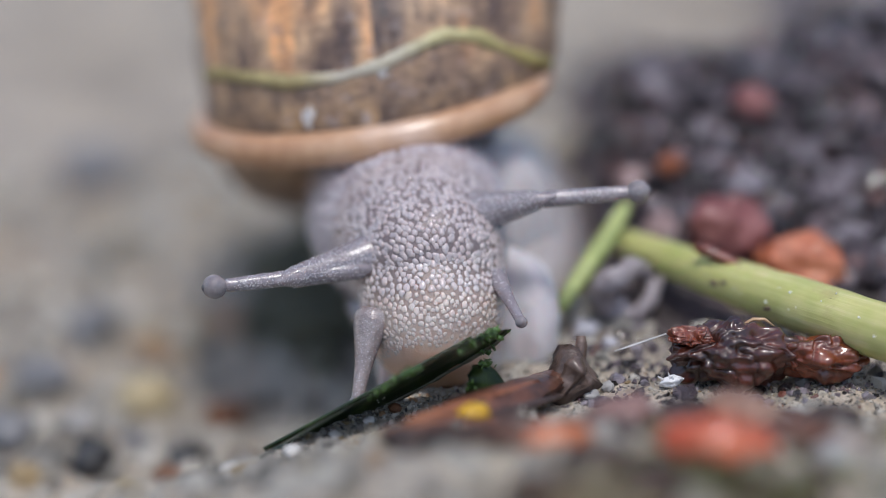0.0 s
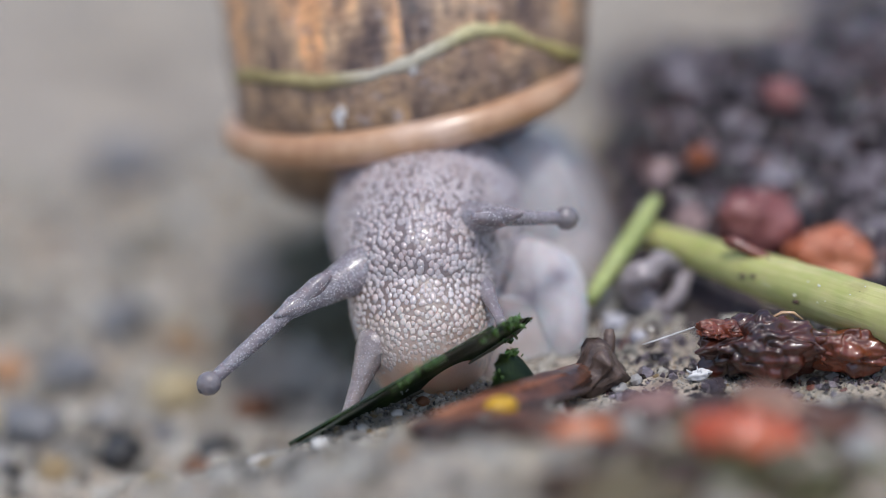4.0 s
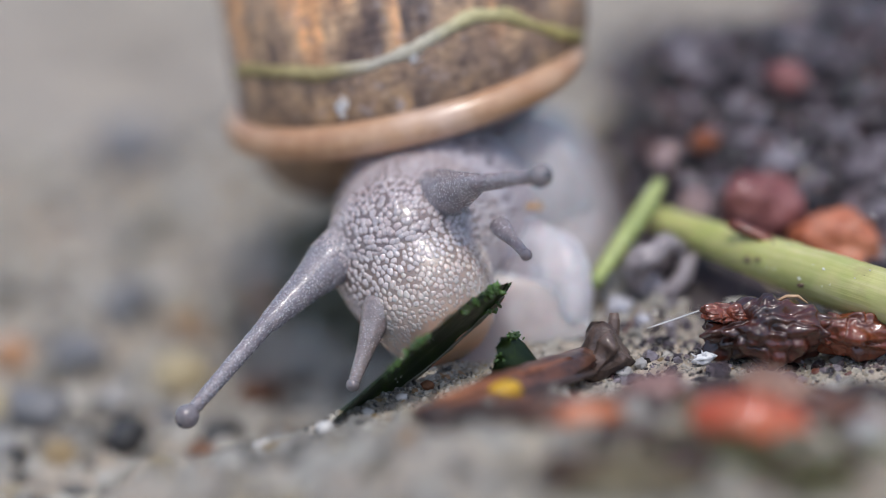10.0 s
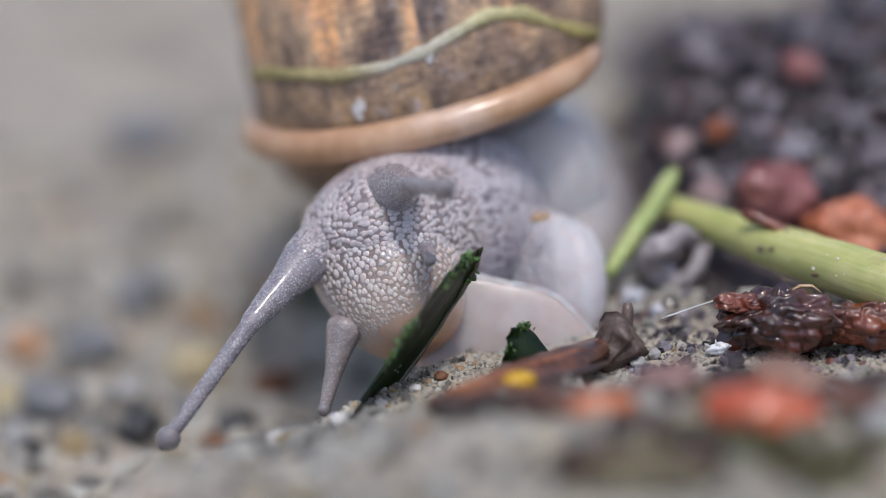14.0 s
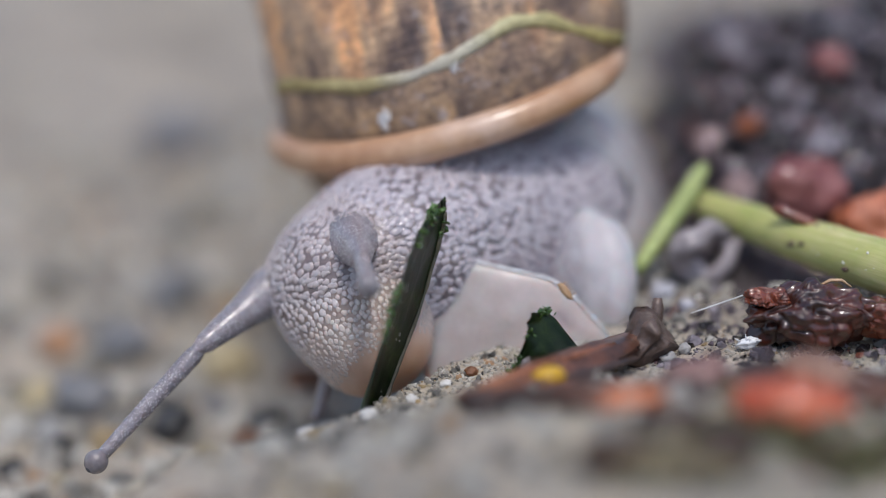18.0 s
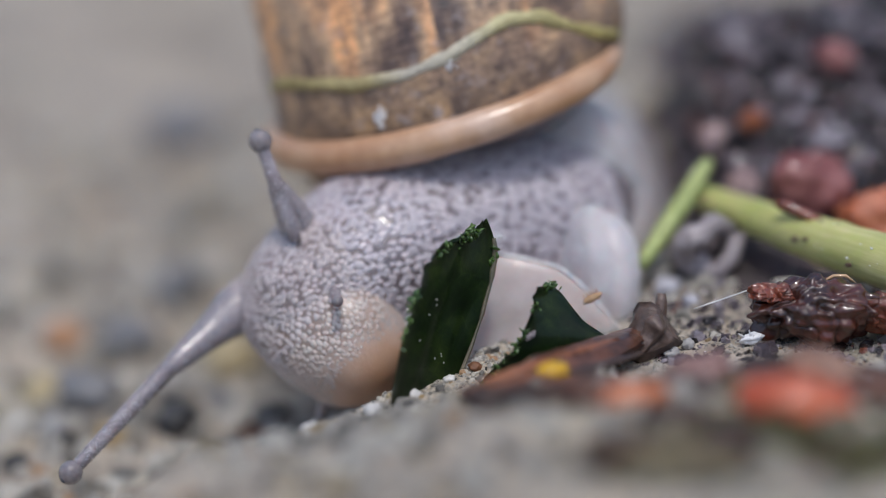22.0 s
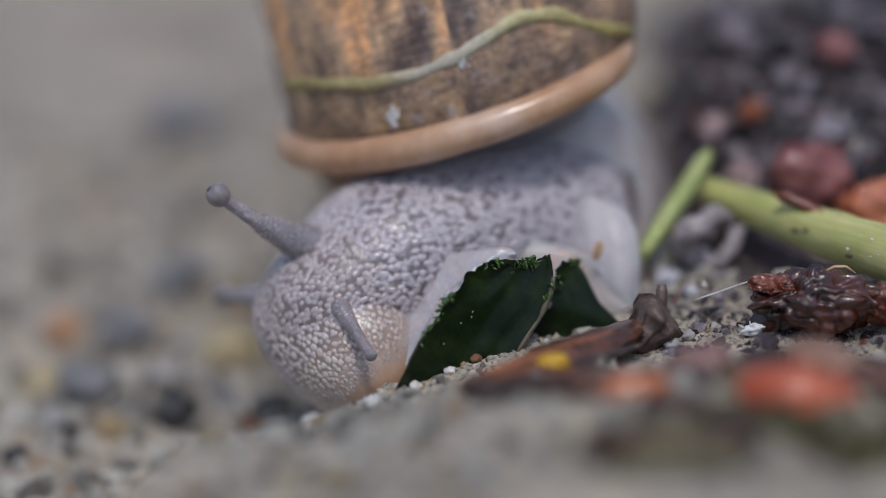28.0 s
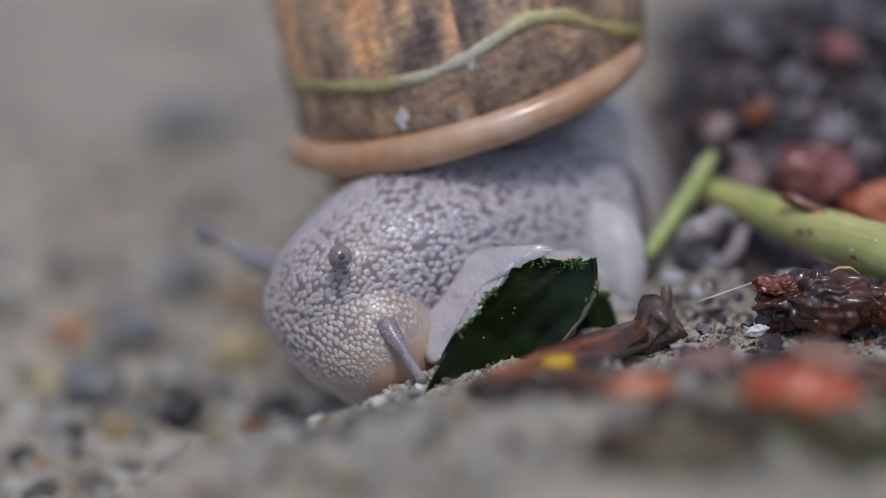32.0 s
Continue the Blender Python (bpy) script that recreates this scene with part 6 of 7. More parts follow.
NECK_7_ROWS = [
    (0, pose(-0.00702, 0.00218, 0.00587, -83.4, 180.0, 0.6)),
    (2, pose(-0.00697, 0.00204, 0.00567, -83.4, 179.9, 0.6)),
    (3.5, pose(-0.00745, 0.00211, 0.00535, -83.4, -180.0, 0.8)),
    (6, pose(-0.00686, 0.00202, 0.00529, -83.3, -180.0, 0.7)),
    (7.5, pose(-0.00670, 0.00209, 0.00445, -83.1, 180.0, 0.7)),
    (9, pose(-0.00664, 0.00188, 0.00415, -82.9, 179.9, 0.7)),
    (11.5, pose(-0.00605, 0.00191, 0.00408, -82.9, -179.9, 0.5)),
    (13, pose(-0.00615, 0.00178, 0.00397, -82.9, -179.8, 0.5)),
    (14.5, pose(-0.00720, -0.00076, 0.00376, -83.7, 176.2, -10.1)),
    (16.5, pose(-0.00887, -0.00478, 0.00384, 90.8, 14.1, 137.6)),
    (17.5, pose(-0.00886, -0.00580, 0.00321, 90.5, 15.4, 133.3)),
    (18, pose(-0.00894, -0.00559, 0.00323, 89.5, 16.3, 129.1)),
    (19, pose(-0.00935, -0.00523, 0.00317, 88.8, 17.1, 124.8)),
    (20, pose(-0.00968, -0.00512, 0.00255, 87.9, 18.1, 120.5)),
    (21, pose(-0.00986, -0.00510, 0.00224, 87.9, 18.4, 119.1)),
    (22, pose(-0.01011, -0.00517, 0.00221, 87.0, 18.5, 118.6)),
    (23, pose(-0.01008, -0.00530, 0.00192, 87.4, 18.8, 117.9)),
    (24.5, pose(-0.01042, -0.00550, 0.00148, 86.3, 18.9, 117.6)),
    (25.5, pose(-0.01021, -0.00556, 0.00116, 85.5, 19.1, 116.7)),
    (27.5, pose(-0.00983, -0.00585, 0.00115, 85.7, 18.7, 119.0)),
    (28, pose(-0.00912, -0.00581, 0.00140, 87.1, 18.0, 121.8)),
    (29.5, pose(-0.00890, -0.00626, 0.00177, 89.1, 17.7, 123.6)),
    (31, pose(-0.00899, -0.00629, 0.00180, 89.7, 17.8, 123.2)),
    (32, pose(-0.00872, -0.00632, 0.00198, 89.7, 17.7, 123.5)),
]
NECK_8_ROWS = [
    (0, pose(-0.00705, 0.00474, 0.00559, -87.4, 180.0, 0.6)),
    (2, pose(-0.00700, 0.00460, 0.00540, -87.3, 179.9, 0.6)),
    (3.5, pose(-0.00748, 0.00466, 0.00506, -87.3, -180.0, 0.8)),
    (6, pose(-0.00689, 0.00458, 0.00500, -87.2, -180.0, 0.7)),
    (7.5, pose(-0.00673, 0.00464, 0.00416, -87.0, 180.0, 0.7)),
    (9, pose(-0.00667, 0.00444, 0.00384, -86.8, 179.9, 0.7)),
    (11.5, pose(-0.00607, 0.00446, 0.00378, -86.8, -179.9, 0.5)),
    (13, pose(-0.00617, 0.00433, 0.00367, -86.8, -179.8, 0.5)),
    (14.5, pose(-0.00681, 0.00150, 0.00352, 93.7, 3.9, 169.7)),
    (16.5, pose(-0.00749, -0.00328, 0.00381, 90.8, 14.1, 137.5)),
    (17.5, pose(-0.00746, -0.00450, 0.00319, 90.9, 15.5, 133.1)),
    (18, pose(-0.00747, -0.00439, 0.00324, 90.0, 16.4, 128.6)),
    (19, pose(-0.00776, -0.00412, 0.00319, 90.0, 17.2, 124.4)),
    (20, pose(-0.00799, -0.00412, 0.00260, 89.1, 18.1, 120.2)),
    (21, pose(-0.00814, -0.00412, 0.00230, 88.8, 18.4, 118.9)),
    (22, pose(-0.00835, -0.00419, 0.00229, 88.6, 18.5, 118.5)),
    (23, pose(-0.00829, -0.00433, 0.00199, 89.1, 18.8, 117.6)),
    (24.5, pose(-0.00860, -0.00452, 0.00159, 87.7, 18.9, 117.2)),
    (25.5, pose(-0.00836, -0.00458, 0.00130, 86.8, 19.1, 116.3)),
    (27.5, pose(-0.00804, -0.00482, 0.00126, 87.2, 18.7, 118.8)),
    (28, pose(-0.00748, -0.00478, 0.00146, 89.1, 18.1, 121.5)),
    (29.5, pose(-0.00728, -0.00520, 0.00177, 90.8, 17.7, 123.3)),
    (31, pose(-0.00738, -0.00526, 0.00178, 91.5, 17.9, 122.7)),
    (32, pose(-0.00714, -0.00529, 0.00196, 91.5, 17.7, 123.3)),
]
NECK_9_ROWS = [
    (0, pose(-0.00707, 0.00689, 0.00565, 85.0, 0.0, -179.4)),
    (2, pose(-0.00702, 0.00675, 0.00546, 85.0, 0.1, -179.4)),
    (3.5, pose(-0.00752, 0.00681, 0.00512, 85.1, -0.0, -179.2)),
    (6, pose(-0.00692, 0.00673, 0.00506, 85.1, -0.0, -179.3)),
    (7.5, pose(-0.00675, 0.00679, 0.00421, 85.3, 0.0, -179.3)),
    (9, pose(-0.00669, 0.00659, 0.00389, 85.5, 0.1, -179.3)),
    (11.5, pose(-0.00609, 0.00661, 0.00382, 85.5, -0.1, -179.5)),
    (13, pose(-0.00619, 0.00648, 0.00371, 85.5, -0.2, -179.5)),
    (14.5, pose(-0.00639, 0.00362, 0.00348, 89.4, 4.5, 167.9)),
    (16.5, pose(-0.00600, -0.00167, 0.00378, 91.0, 14.1, 137.4)),
    (17.5, pose(-0.00597, -0.00312, 0.00315, 91.6, 15.5, 133.0)),
    (18, pose(-0.00590, -0.00316, 0.00323, 90.6, 16.5, 128.2)),
    (19, pose(-0.00605, -0.00298, 0.00316, 91.3, 17.2, 124.1)),
    (20, pose(-0.00619, -0.00307, 0.00261, 90.3, 18.1, 120.1)),
    (21, pose(-0.00630, -0.00310, 0.00232, 89.8, 18.5, 118.7)),
    (22, pose(-0.00648, -0.00316, 0.00231, 89.9, 18.5, 118.4)),
    (23, pose(-0.00638, -0.00334, 0.00198, 90.7, 18.9, 117.3)),
    (24.5, pose(-0.00665, -0.00350, 0.00164, 89.2, 19.0, 116.9)),
    (25.5, pose(-0.00636, -0.00357, 0.00139, 88.0, 19.2, 115.9)),
    (27.5, pose(-0.00615, -0.00376, 0.00134, 88.5, 18.7, 118.6)),
    (28, pose(-0.00574, -0.00372, 0.00146, 90.9, 18.1, 121.1)),
    (29.5, pose(-0.00559, -0.00411, 0.00172, 92.4, 17.8, 122.8)),
    (31, pose(-0.00568, -0.00420, 0.00171, 92.9, 18.0, 122.3)),
    (32, pose(-0.00548, -0.00423, 0.00189, 93.1, 17.8, 123.1)),
]
NECK_10_ROWS = [
    (0, pose(-0.00708, 0.00859, 0.00593, 73.4, 0.0, -179.4)),
    (2, pose(-0.00704, 0.00844, 0.00573, 73.4, 0.1, -179.4)),
    (3.5, pose(-0.00754, 0.00851, 0.00540, 72.8, -0.0, -179.2)),
    (6, pose(-0.00694, 0.00842, 0.00533, 71.7, -0.0, -179.3)),
    (7.5, pose(-0.00677, 0.00849, 0.00447, 71.2, 0.0, -179.3)),
    (9, pose(-0.00671, 0.00829, 0.00415, 70.7, 0.1, -179.3)),
    (11.5, pose(-0.00610, 0.00831, 0.00408, 70.7, -0.1, -179.5)),
    (13, pose(-0.00620, 0.00818, 0.00397, 72.0, -0.2, -179.5)),
    (14.5, pose(-0.00594, 0.00556, 0.00356, 84.5, 5.3, 165.8)),
    (16.5, pose(-0.00439, 0.00006, 0.00373, 91.3, 14.1, 137.3)),
    (17.5, pose(-0.00439, -0.00168, 0.00308, 92.0, 15.6, 132.6)),
    (18, pose(-0.00425, -0.00187, 0.00320, 91.0, 16.5, 128.0)),
    (19, pose(-0.00426, -0.00179, 0.00309, 92.6, 17.3, 124.0)),
    (20, pose(-0.00429, -0.00198, 0.00258, 91.2, 18.2, 119.9)),
    (21, pose(-0.00435, -0.00204, 0.00232, 90.4, 18.5, 118.6)),
    (22, pose(-0.00449, -0.00210, 0.00230, 91.0, 18.6, 118.1)),
    (23, pose(-0.00434, -0.00231, 0.00194, 92.0, 18.9, 117.1)),
    (24.5, pose(-0.00457, -0.00245, 0.00165, 90.3, 19.0, 116.7)),
    (25.5, pose(-0.00423, -0.00252, 0.00145, 89.0, 19.2, 115.6)),
    (27.5, pose(-0.00415, -0.00266, 0.00138, 89.7, 18.8, 118.4)),
    (28, pose(-0.00390, -0.00264, 0.00140, 92.5, 18.2, 120.7)),
    (29.5, pose(-0.00379, -0.00300, 0.00161, 93.8, 17.9, 122.4)),
    (31, pose(-0.00389, -0.00312, 0.00159, 94.3, 18.0, 121.8)),
    (32, pose(-0.00374, -0.00314, 0.00176, 94.5, 17.8, 122.7)),
]
NECK_11_ROWS = [
    (0, pose(-0.00710, 0.00987, 0.00654, 64.5, 0.0, -179.4)),
    (2, pose(-0.00706, 0.00973, 0.00635, 64.5, 0.1, -179.4)),
    (3.5, pose(-0.00756, 0.00982, 0.00605, 63.2, -0.0, -179.2)),
    (6, pose(-0.00695, 0.00975, 0.00606, 61.3, -0.0, -179.3)),
    (7.5, pose(-0.00679, 0.00984, 0.00525, 60.3, 0.0, -179.3)),
    (9, pose(-0.00673, 0.00966, 0.00496, 59.3, 0.1, -179.3)),
    (11.5, pose(-0.00611, 0.00968, 0.00489, 59.3, -0.1, -179.5)),
    (13, pose(-0.00621, 0.00952, 0.00469, 61.5, -0.2, -179.5)),
    (14.5, pose(-0.00548, 0.00736, 0.00385, 81.2, 5.7, 164.6)),
    (16.5, pose(-0.00268, 0.00189, 0.00367, 91.4, 14.2, 137.3)),
    (17.5, pose(-0.00271, -0.00018, 0.00300, 92.1, 15.6, 132.3)),
    (18, pose(-0.00250, -0.00053, 0.00316, 91.1, 16.5, 127.8)),
    (19, pose(-0.00236, -0.00056, 0.00297, 93.2, 17.3, 123.8)),
    (20, pose(-0.00228, -0.00085, 0.00252, 91.6, 18.2, 119.9)),
    (21, pose(-0.00229, -0.00093, 0.00229, 90.7, 18.5, 118.5)),
    (22, pose(-0.00239, -0.00100, 0.00224, 91.5, 18.6, 118.1)),
    (23, pose(-0.00219, -0.00125, 0.00183, 92.7, 18.9, 117.1)),
    (24.5, pose(-0.00237, -0.00136, 0.00162, 90.6, 19.0, 116.5)),
    (25.5, pose(-0.00197, -0.00144, 0.00147, 89.4, 19.3, 115.3)),
    (27.5, pose(-0.00206, -0.00154, 0.00136, 90.4, 18.8, 118.3)),
    (28, pose(-0.00196, -0.00154, 0.00128, 93.3, 18.2, 120.6)),
    (29.5, pose(-0.00191, -0.00188, 0.00144, 94.6, 17.9, 122.3)),
    (31, pose(-0.00200, -0.00203, 0.00140, 95.2, 18.1, 121.7)),
    (32, pose(-0.00190, -0.00205, 0.00157, 95.3, 17.9, 122.4)),
]
LEFT_STALK_ROOT_ROWS = [
    (0, pose(-0.00517, -0.01067, 0.00790, 96.0, -24.5, -65.0)),
    (2, pose(-0.00724, -0.01128, 0.00775, 100.7, -25.6, -67.7)),
    (3.5, pose(-0.00843, -0.01076, 0.00684, 100.4, -29.5, -57.4)),
    (6, pose(-0.01033, -0.01016, 0.00753, 121.8, -42.1, -60.0)),
    (7.5, pose(-0.01190, -0.01040, 0.00736, 124.5, -40.8, -63.4)),
    (9, pose(-0.01255, -0.01111, 0.00715, 123.5, -38.3, -65.3)),
    (11.5, pose(-0.01094, -0.01072, 0.00774, 122.3, -38.4, -64.3)),
    (13, pose(-0.01273, -0.01063, 0.00761, 122.6, -39.6, -63.1)),
    (14.5, pose(-0.01589, -0.01203, 0.00684, 127.6, -41.6, -64.7)),
    (16.5, pose(-0.01867, -0.01007, 0.00463, 129.1, -36.5, -70.7)),
    (17.5, pose(-0.01900, -0.01087, 0.00344, 123.4, -36.4, -67.4)),
    (18, pose(-0.01943, -0.01025, 0.00337, 113.9, -37.3, -59.0)),
    (19, pose(-0.02111, -0.00993, 0.00248, 110.3, -34.4, -59.6)),
    (20, pose(-0.02202, -0.00931, 0.00169, 115.0, -36.2, -61.2)),
    (21, pose(-0.02234, -0.00883, 0.00147, 116.2, -37.5, -60.6)),
    (22, pose(-0.02256, -0.00897, 0.00111, 116.8, -38.2, -60.2)),
    (23, pose(-0.02283, -0.00923, 0.00097, 118.9, -38.2, -62.0)),
    (24.5, pose(-0.02243, -0.00767, 0.00084, 122.5, -37.4, -65.6)),
    (25.5, pose(-0.02227, -0.00680, -0.00009, 121.0, -37.1, -64.8)),
    (27.5, pose(-0.01848, -0.00711, 0.00074, 116.4, -18.1, -94.3)),
    (28, pose(-0.01444, -0.00973, -0.00044, 96.9, -18.9, -105.0)),
    (29.5, pose(-0.01512, -0.01201, 0.00167, 97.9, -18.7, -123.4)),
    (31, pose(-0.01547, -0.01189, 0.00097, 93.4, -21.1, -121.1)),
    (32, pose(-0.01584, -0.01176, 0.00036, 85.4, -24.8, -118.3)),
]
LEFT_STALK_SHAFT_ROWS = [
    (0, pose(-0.00661, -0.01372, 0.00720, 92.7, -21.0, -78.0)),
    (2, pose(-0.00998, -0.01427, 0.00737, 102.8, -22.4, -80.1)),
    (3.5, pose(-0.01198, -0.01515, 0.00826, 123.6, -24.9, -82.4)),
    (6, pose(-0.01374, -0.01463, 0.00660, 140.9, -38.0, -75.5)),
    (7.5, pose(-0.01546, -0.01495, 0.00567, 138.2, -36.6, -75.3)),
    (9, pose(-0.01630, -0.01542, 0.00504, 131.6, -34.9, -73.6)),
    (11.5, pose(-0.01486, -0.01496, 0.00597, 134.8, -35.9, -74.2)),
    (13, pose(-0.01727, -0.01603, 0.00529, 138.6, -34.4, -77.2)),
    (14.5, pose(-0.01944, -0.01757, 0.00465, 140.7, -30.9, -80.8)),
    (16.5, pose(-0.02348, -0.01525, 0.00102, 137.7, -29.4, -81.2)),
    (17.5, pose(-0.02412, -0.01600, 0.00019, 130.4, -32.7, -75.3)),
    (18, pose(-0.02501, -0.01629, 0.00126, 132.1, -32.5, -76.3)),
    (19, pose(-0.02595, -0.01498, 0.00081, 117.2, -30.3, -71.5)),
    (20, pose(-0.02672, -0.01451, -0.00050, 120.6, -31.1, -72.2)),
    (21, pose(-0.02682, -0.01417, -0.00069, 123.0, -31.9, -72.5)),
    (22, pose(-0.02743, -0.01454, -0.00098, 130.8, -33.4, -74.8)),
    (23, pose(-0.02728, -0.01431, -0.00114, 130.1, -34.0, -73.7)),
    (24.5, pose(-0.02747, -0.01309, -0.00232, 129.6, -32.7, -75.0)),
    (25.5, pose(-0.02706, -0.01199, -0.00298, 126.3, -32.4, -73.7)),
    (27.5, pose(-0.02509, -0.00730, 0.00141, 148.7, -9.5, -96.8)),
    (28, pose(-0.01735, -0.01529, 0.00088, 103.6, -14.9, -139.6)),
    (29.5, pose(-0.01362, -0.01095, 0.00076, 92.9, -20.5, -114.1)),
    (31, pose(-0.01455, -0.01059, -0.00097, 82.9, -23.4, -109.4)),
    (32, pose(-0.01649, -0.01025, -0.00280, 65.4, -26.4, -103.4)),
]
RIGHT_STALK_ROOT_ROWS = [
    (0, pose(-0.00598, -0.00927, 0.00862, -71.9, -14.3, -112.2)),
    (2, pose(-0.00711, -0.00853, 0.00842, -73.9, -12.9, -128.8)),
    (3.5, pose(-0.00848, -0.00831, 0.00758, -73.1, -12.0, -130.8)),
    (6, pose(-0.00878, -0.00849, 0.00776, -65.4, -3.2, -135.0)),
    (7.5, pose(-0.00904, -0.00832, 0.00808, -66.8, -2.4, -142.0)),
    (9, pose(-0.00853, -0.00888, 0.00788, -60.9, 9.0, -144.1)),
    (10, pose(-0.00790, -0.00911, 0.00849, -64.0, 6.5, -149.5)),
    (11, pose(-0.00839, -0.00904, 0.00846, -60.8, 12.6, -147.8)),
    (11.5, pose(-0.00833, -0.00921, 0.00891, -58.3, 15.4, -144.8)),
    (12, pose(-0.00852, -0.00974, 0.00918, -56.5, 18.7, -143.7)),
    (12.4, pose(-0.00892, -0.00985, 0.00927, -57.5, 21.3, -147.3)),
    (12.7, pose(-0.00936, -0.01001, 0.00944, -59.1, 20.7, -149.9)),
    (13, pose(-0.00979, -0.01010, 0.00959, -61.1, 19.6, -153.3)),
    (13.3, pose(-0.01022, -0.01005, 0.00949, -63.4, 15.4, -156.3)),
    (13.6, pose(-0.01075, -0.01005, 0.00916, -65.6, 12.3, -160.3)),
    (14, pose(-0.01173, -0.00980, 0.00858, -65.8, 11.0, -160.1)),
    (14.4, pose(-0.01330, -0.00966, 0.00825, -69.7, -2.4, -160.9)),
    (16.5, pose(-0.01553, -0.01142, 0.00838, 79.0, -111.6, 19.9)),
    (17.5, pose(-0.01587, -0.01267, 0.00689, 78.1, -114.2, 22.2)),
    (18, pose(-0.01639, -0.01157, 0.00605, 106.1, -128.1, -4.6)),
    (19, pose(-0.01733, -0.00973, 0.00420, 12.9, 45.7, -77.4)),
    (20, pose(-0.01797, -0.00863, 0.00215, 26.6, 27.9, -67.8)),
    (21, pose(-0.01797, -0.00957, 0.00143, 20.3, 13.3, -77.7)),
    (22, pose(-0.01858, -0.00937, 0.00116, 24.2, 15.1, -74.3)),
    (23, pose(-0.01838, -0.00974, 0.00084, 24.5, 13.0, -74.9)),
    (24.5, pose(-0.01854, -0.00798, 0.00099, 41.3, 11.3, -62.2)),
    (25.5, pose(-0.01809, -0.00840, 0.00065, 45.5, 7.0, -61.6)),
    (27.5, pose(-0.01808, -0.00956, 0.00141, 57.6, -2.8, -59.6)),
    (28, pose(-0.01602, -0.01068, 0.00165, 56.3, -1.3, -58.9)),
    (29.5, pose(-0.01695, -0.00989, 0.00248, 57.7, 19.2, -33.7)),
    (31, pose(-0.01610, -0.00768, 0.00192, 67.0, 5.5, -20.7)),
    (32, pose(-0.01768, -0.00661, 0.00093, 67.3, -0.0, 1.0)),
]
RIGHT_STALK_SHAFT_ROWS = [
    (0, pose(0.00000, -0.01194, 0.01121, -84.6, -19.9, -91.1)),
    (2, pose(-0.00360, -0.01453, 0.01152, -98.4, -18.6, -75.5)),
    (3.5, pose(-0.00561, -0.01602, 0.01116, -101.0, -16.9, -59.2)),
    (6, pose(-0.00738, -0.01417, 0.01053, -76.1, -18.6, -96.6)),
    (7.5, pose(-0.00757, -0.01317, 0.01029, -70.9, -12.4, -118.8)),
    (9, pose(-0.00716, -0.01355, 0.01102, -69.5, -8.4, -132.3)),
    (10, pose(-0.00652, -0.01417, 0.01139, -71.0, -9.1, -136.9)),
    (11, pose(-0.00725, -0.01375, 0.01162, -70.0, -7.2, -141.2)),
    (11.5, pose(-0.00727, -0.01404, 0.01210, -65.7, -3.3, -135.7)),
    (12, pose(-0.00766, -0.01466, 0.01240, -63.3, -1.0, -134.3)),
    (12.4, pose(-0.00863, -0.01444, 0.01215, -65.1, -0.2, -141.1)),
    (12.7, pose(-0.00921, -0.01453, 0.01211, -65.6, 0.1, -143.5)),
    (13, pose(-0.00977, -0.01455, 0.01232, -69.8, -5.3, -148.8)),
    (13.3, pose(-0.01004, -0.01446, 0.01217, -72.0, -8.9, -152.2)),
    (13.6, pose(-0.01065, -0.01432, 0.01173, -74.3, -14.0, -157.3)),
    (14, pose(-0.01131, -0.01425, 0.01126, -74.9, -15.9, -158.8)),
    (14.4, pose(-0.01187, -0.01387, 0.01093, 98.9, -147.3, 16.8)),
    (16.5, pose(-0.01455, -0.01806, 0.00876, 37.5, -118.2, 62.2)),
    (17.5, pose(-0.01476, -0.01950, 0.00707, 43.9, -121.9, 59.0)),
    (18, pose(-0.01553, -0.01723, 0.00748, 96.4, -113.2, 2.0)),
    (19, pose(-0.01717, -0.01299, 0.00562, 14.3, 33.5, -77.6)),
    (20, pose(-0.01677, -0.01338, 0.00388, 32.3, -2.9, -78.5)),
    (21, pose(-0.01882, -0.01401, 0.00468, 18.7, -18.9, -89.6)),
    (22, pose(-0.01957, -0.01443, 0.00373, 19.6, -18.7, -89.5)),
    (23, pose(-0.01946, -0.01445, 0.00361, 20.4, -18.9, -89.6)),
    (24.5, pose(-0.01940, -0.01186, 0.00356, 41.9, -8.1, -78.4)),
    (25.5, pose(-0.01877, -0.01160, 0.00353, 52.5, -9.8, -75.3)),
    (27.5, pose(-0.02012, -0.01262, 0.00336, 57.8, -11.5, -75.0)),
    (28, pose(-0.01798, -0.01390, 0.00300, 51.3, -9.1, -75.1)),
    (29.5, pose(-0.01569, -0.01282, 0.00376, 61.1, 2.4, -44.6)),
    (31, pose(-0.01674, -0.00935, 0.00328, 71.4, -7.9, -15.3)),
    (32, pose(-0.01789, -0.00910, 0.00200, 67.4, 0.0, 3.4)),
]
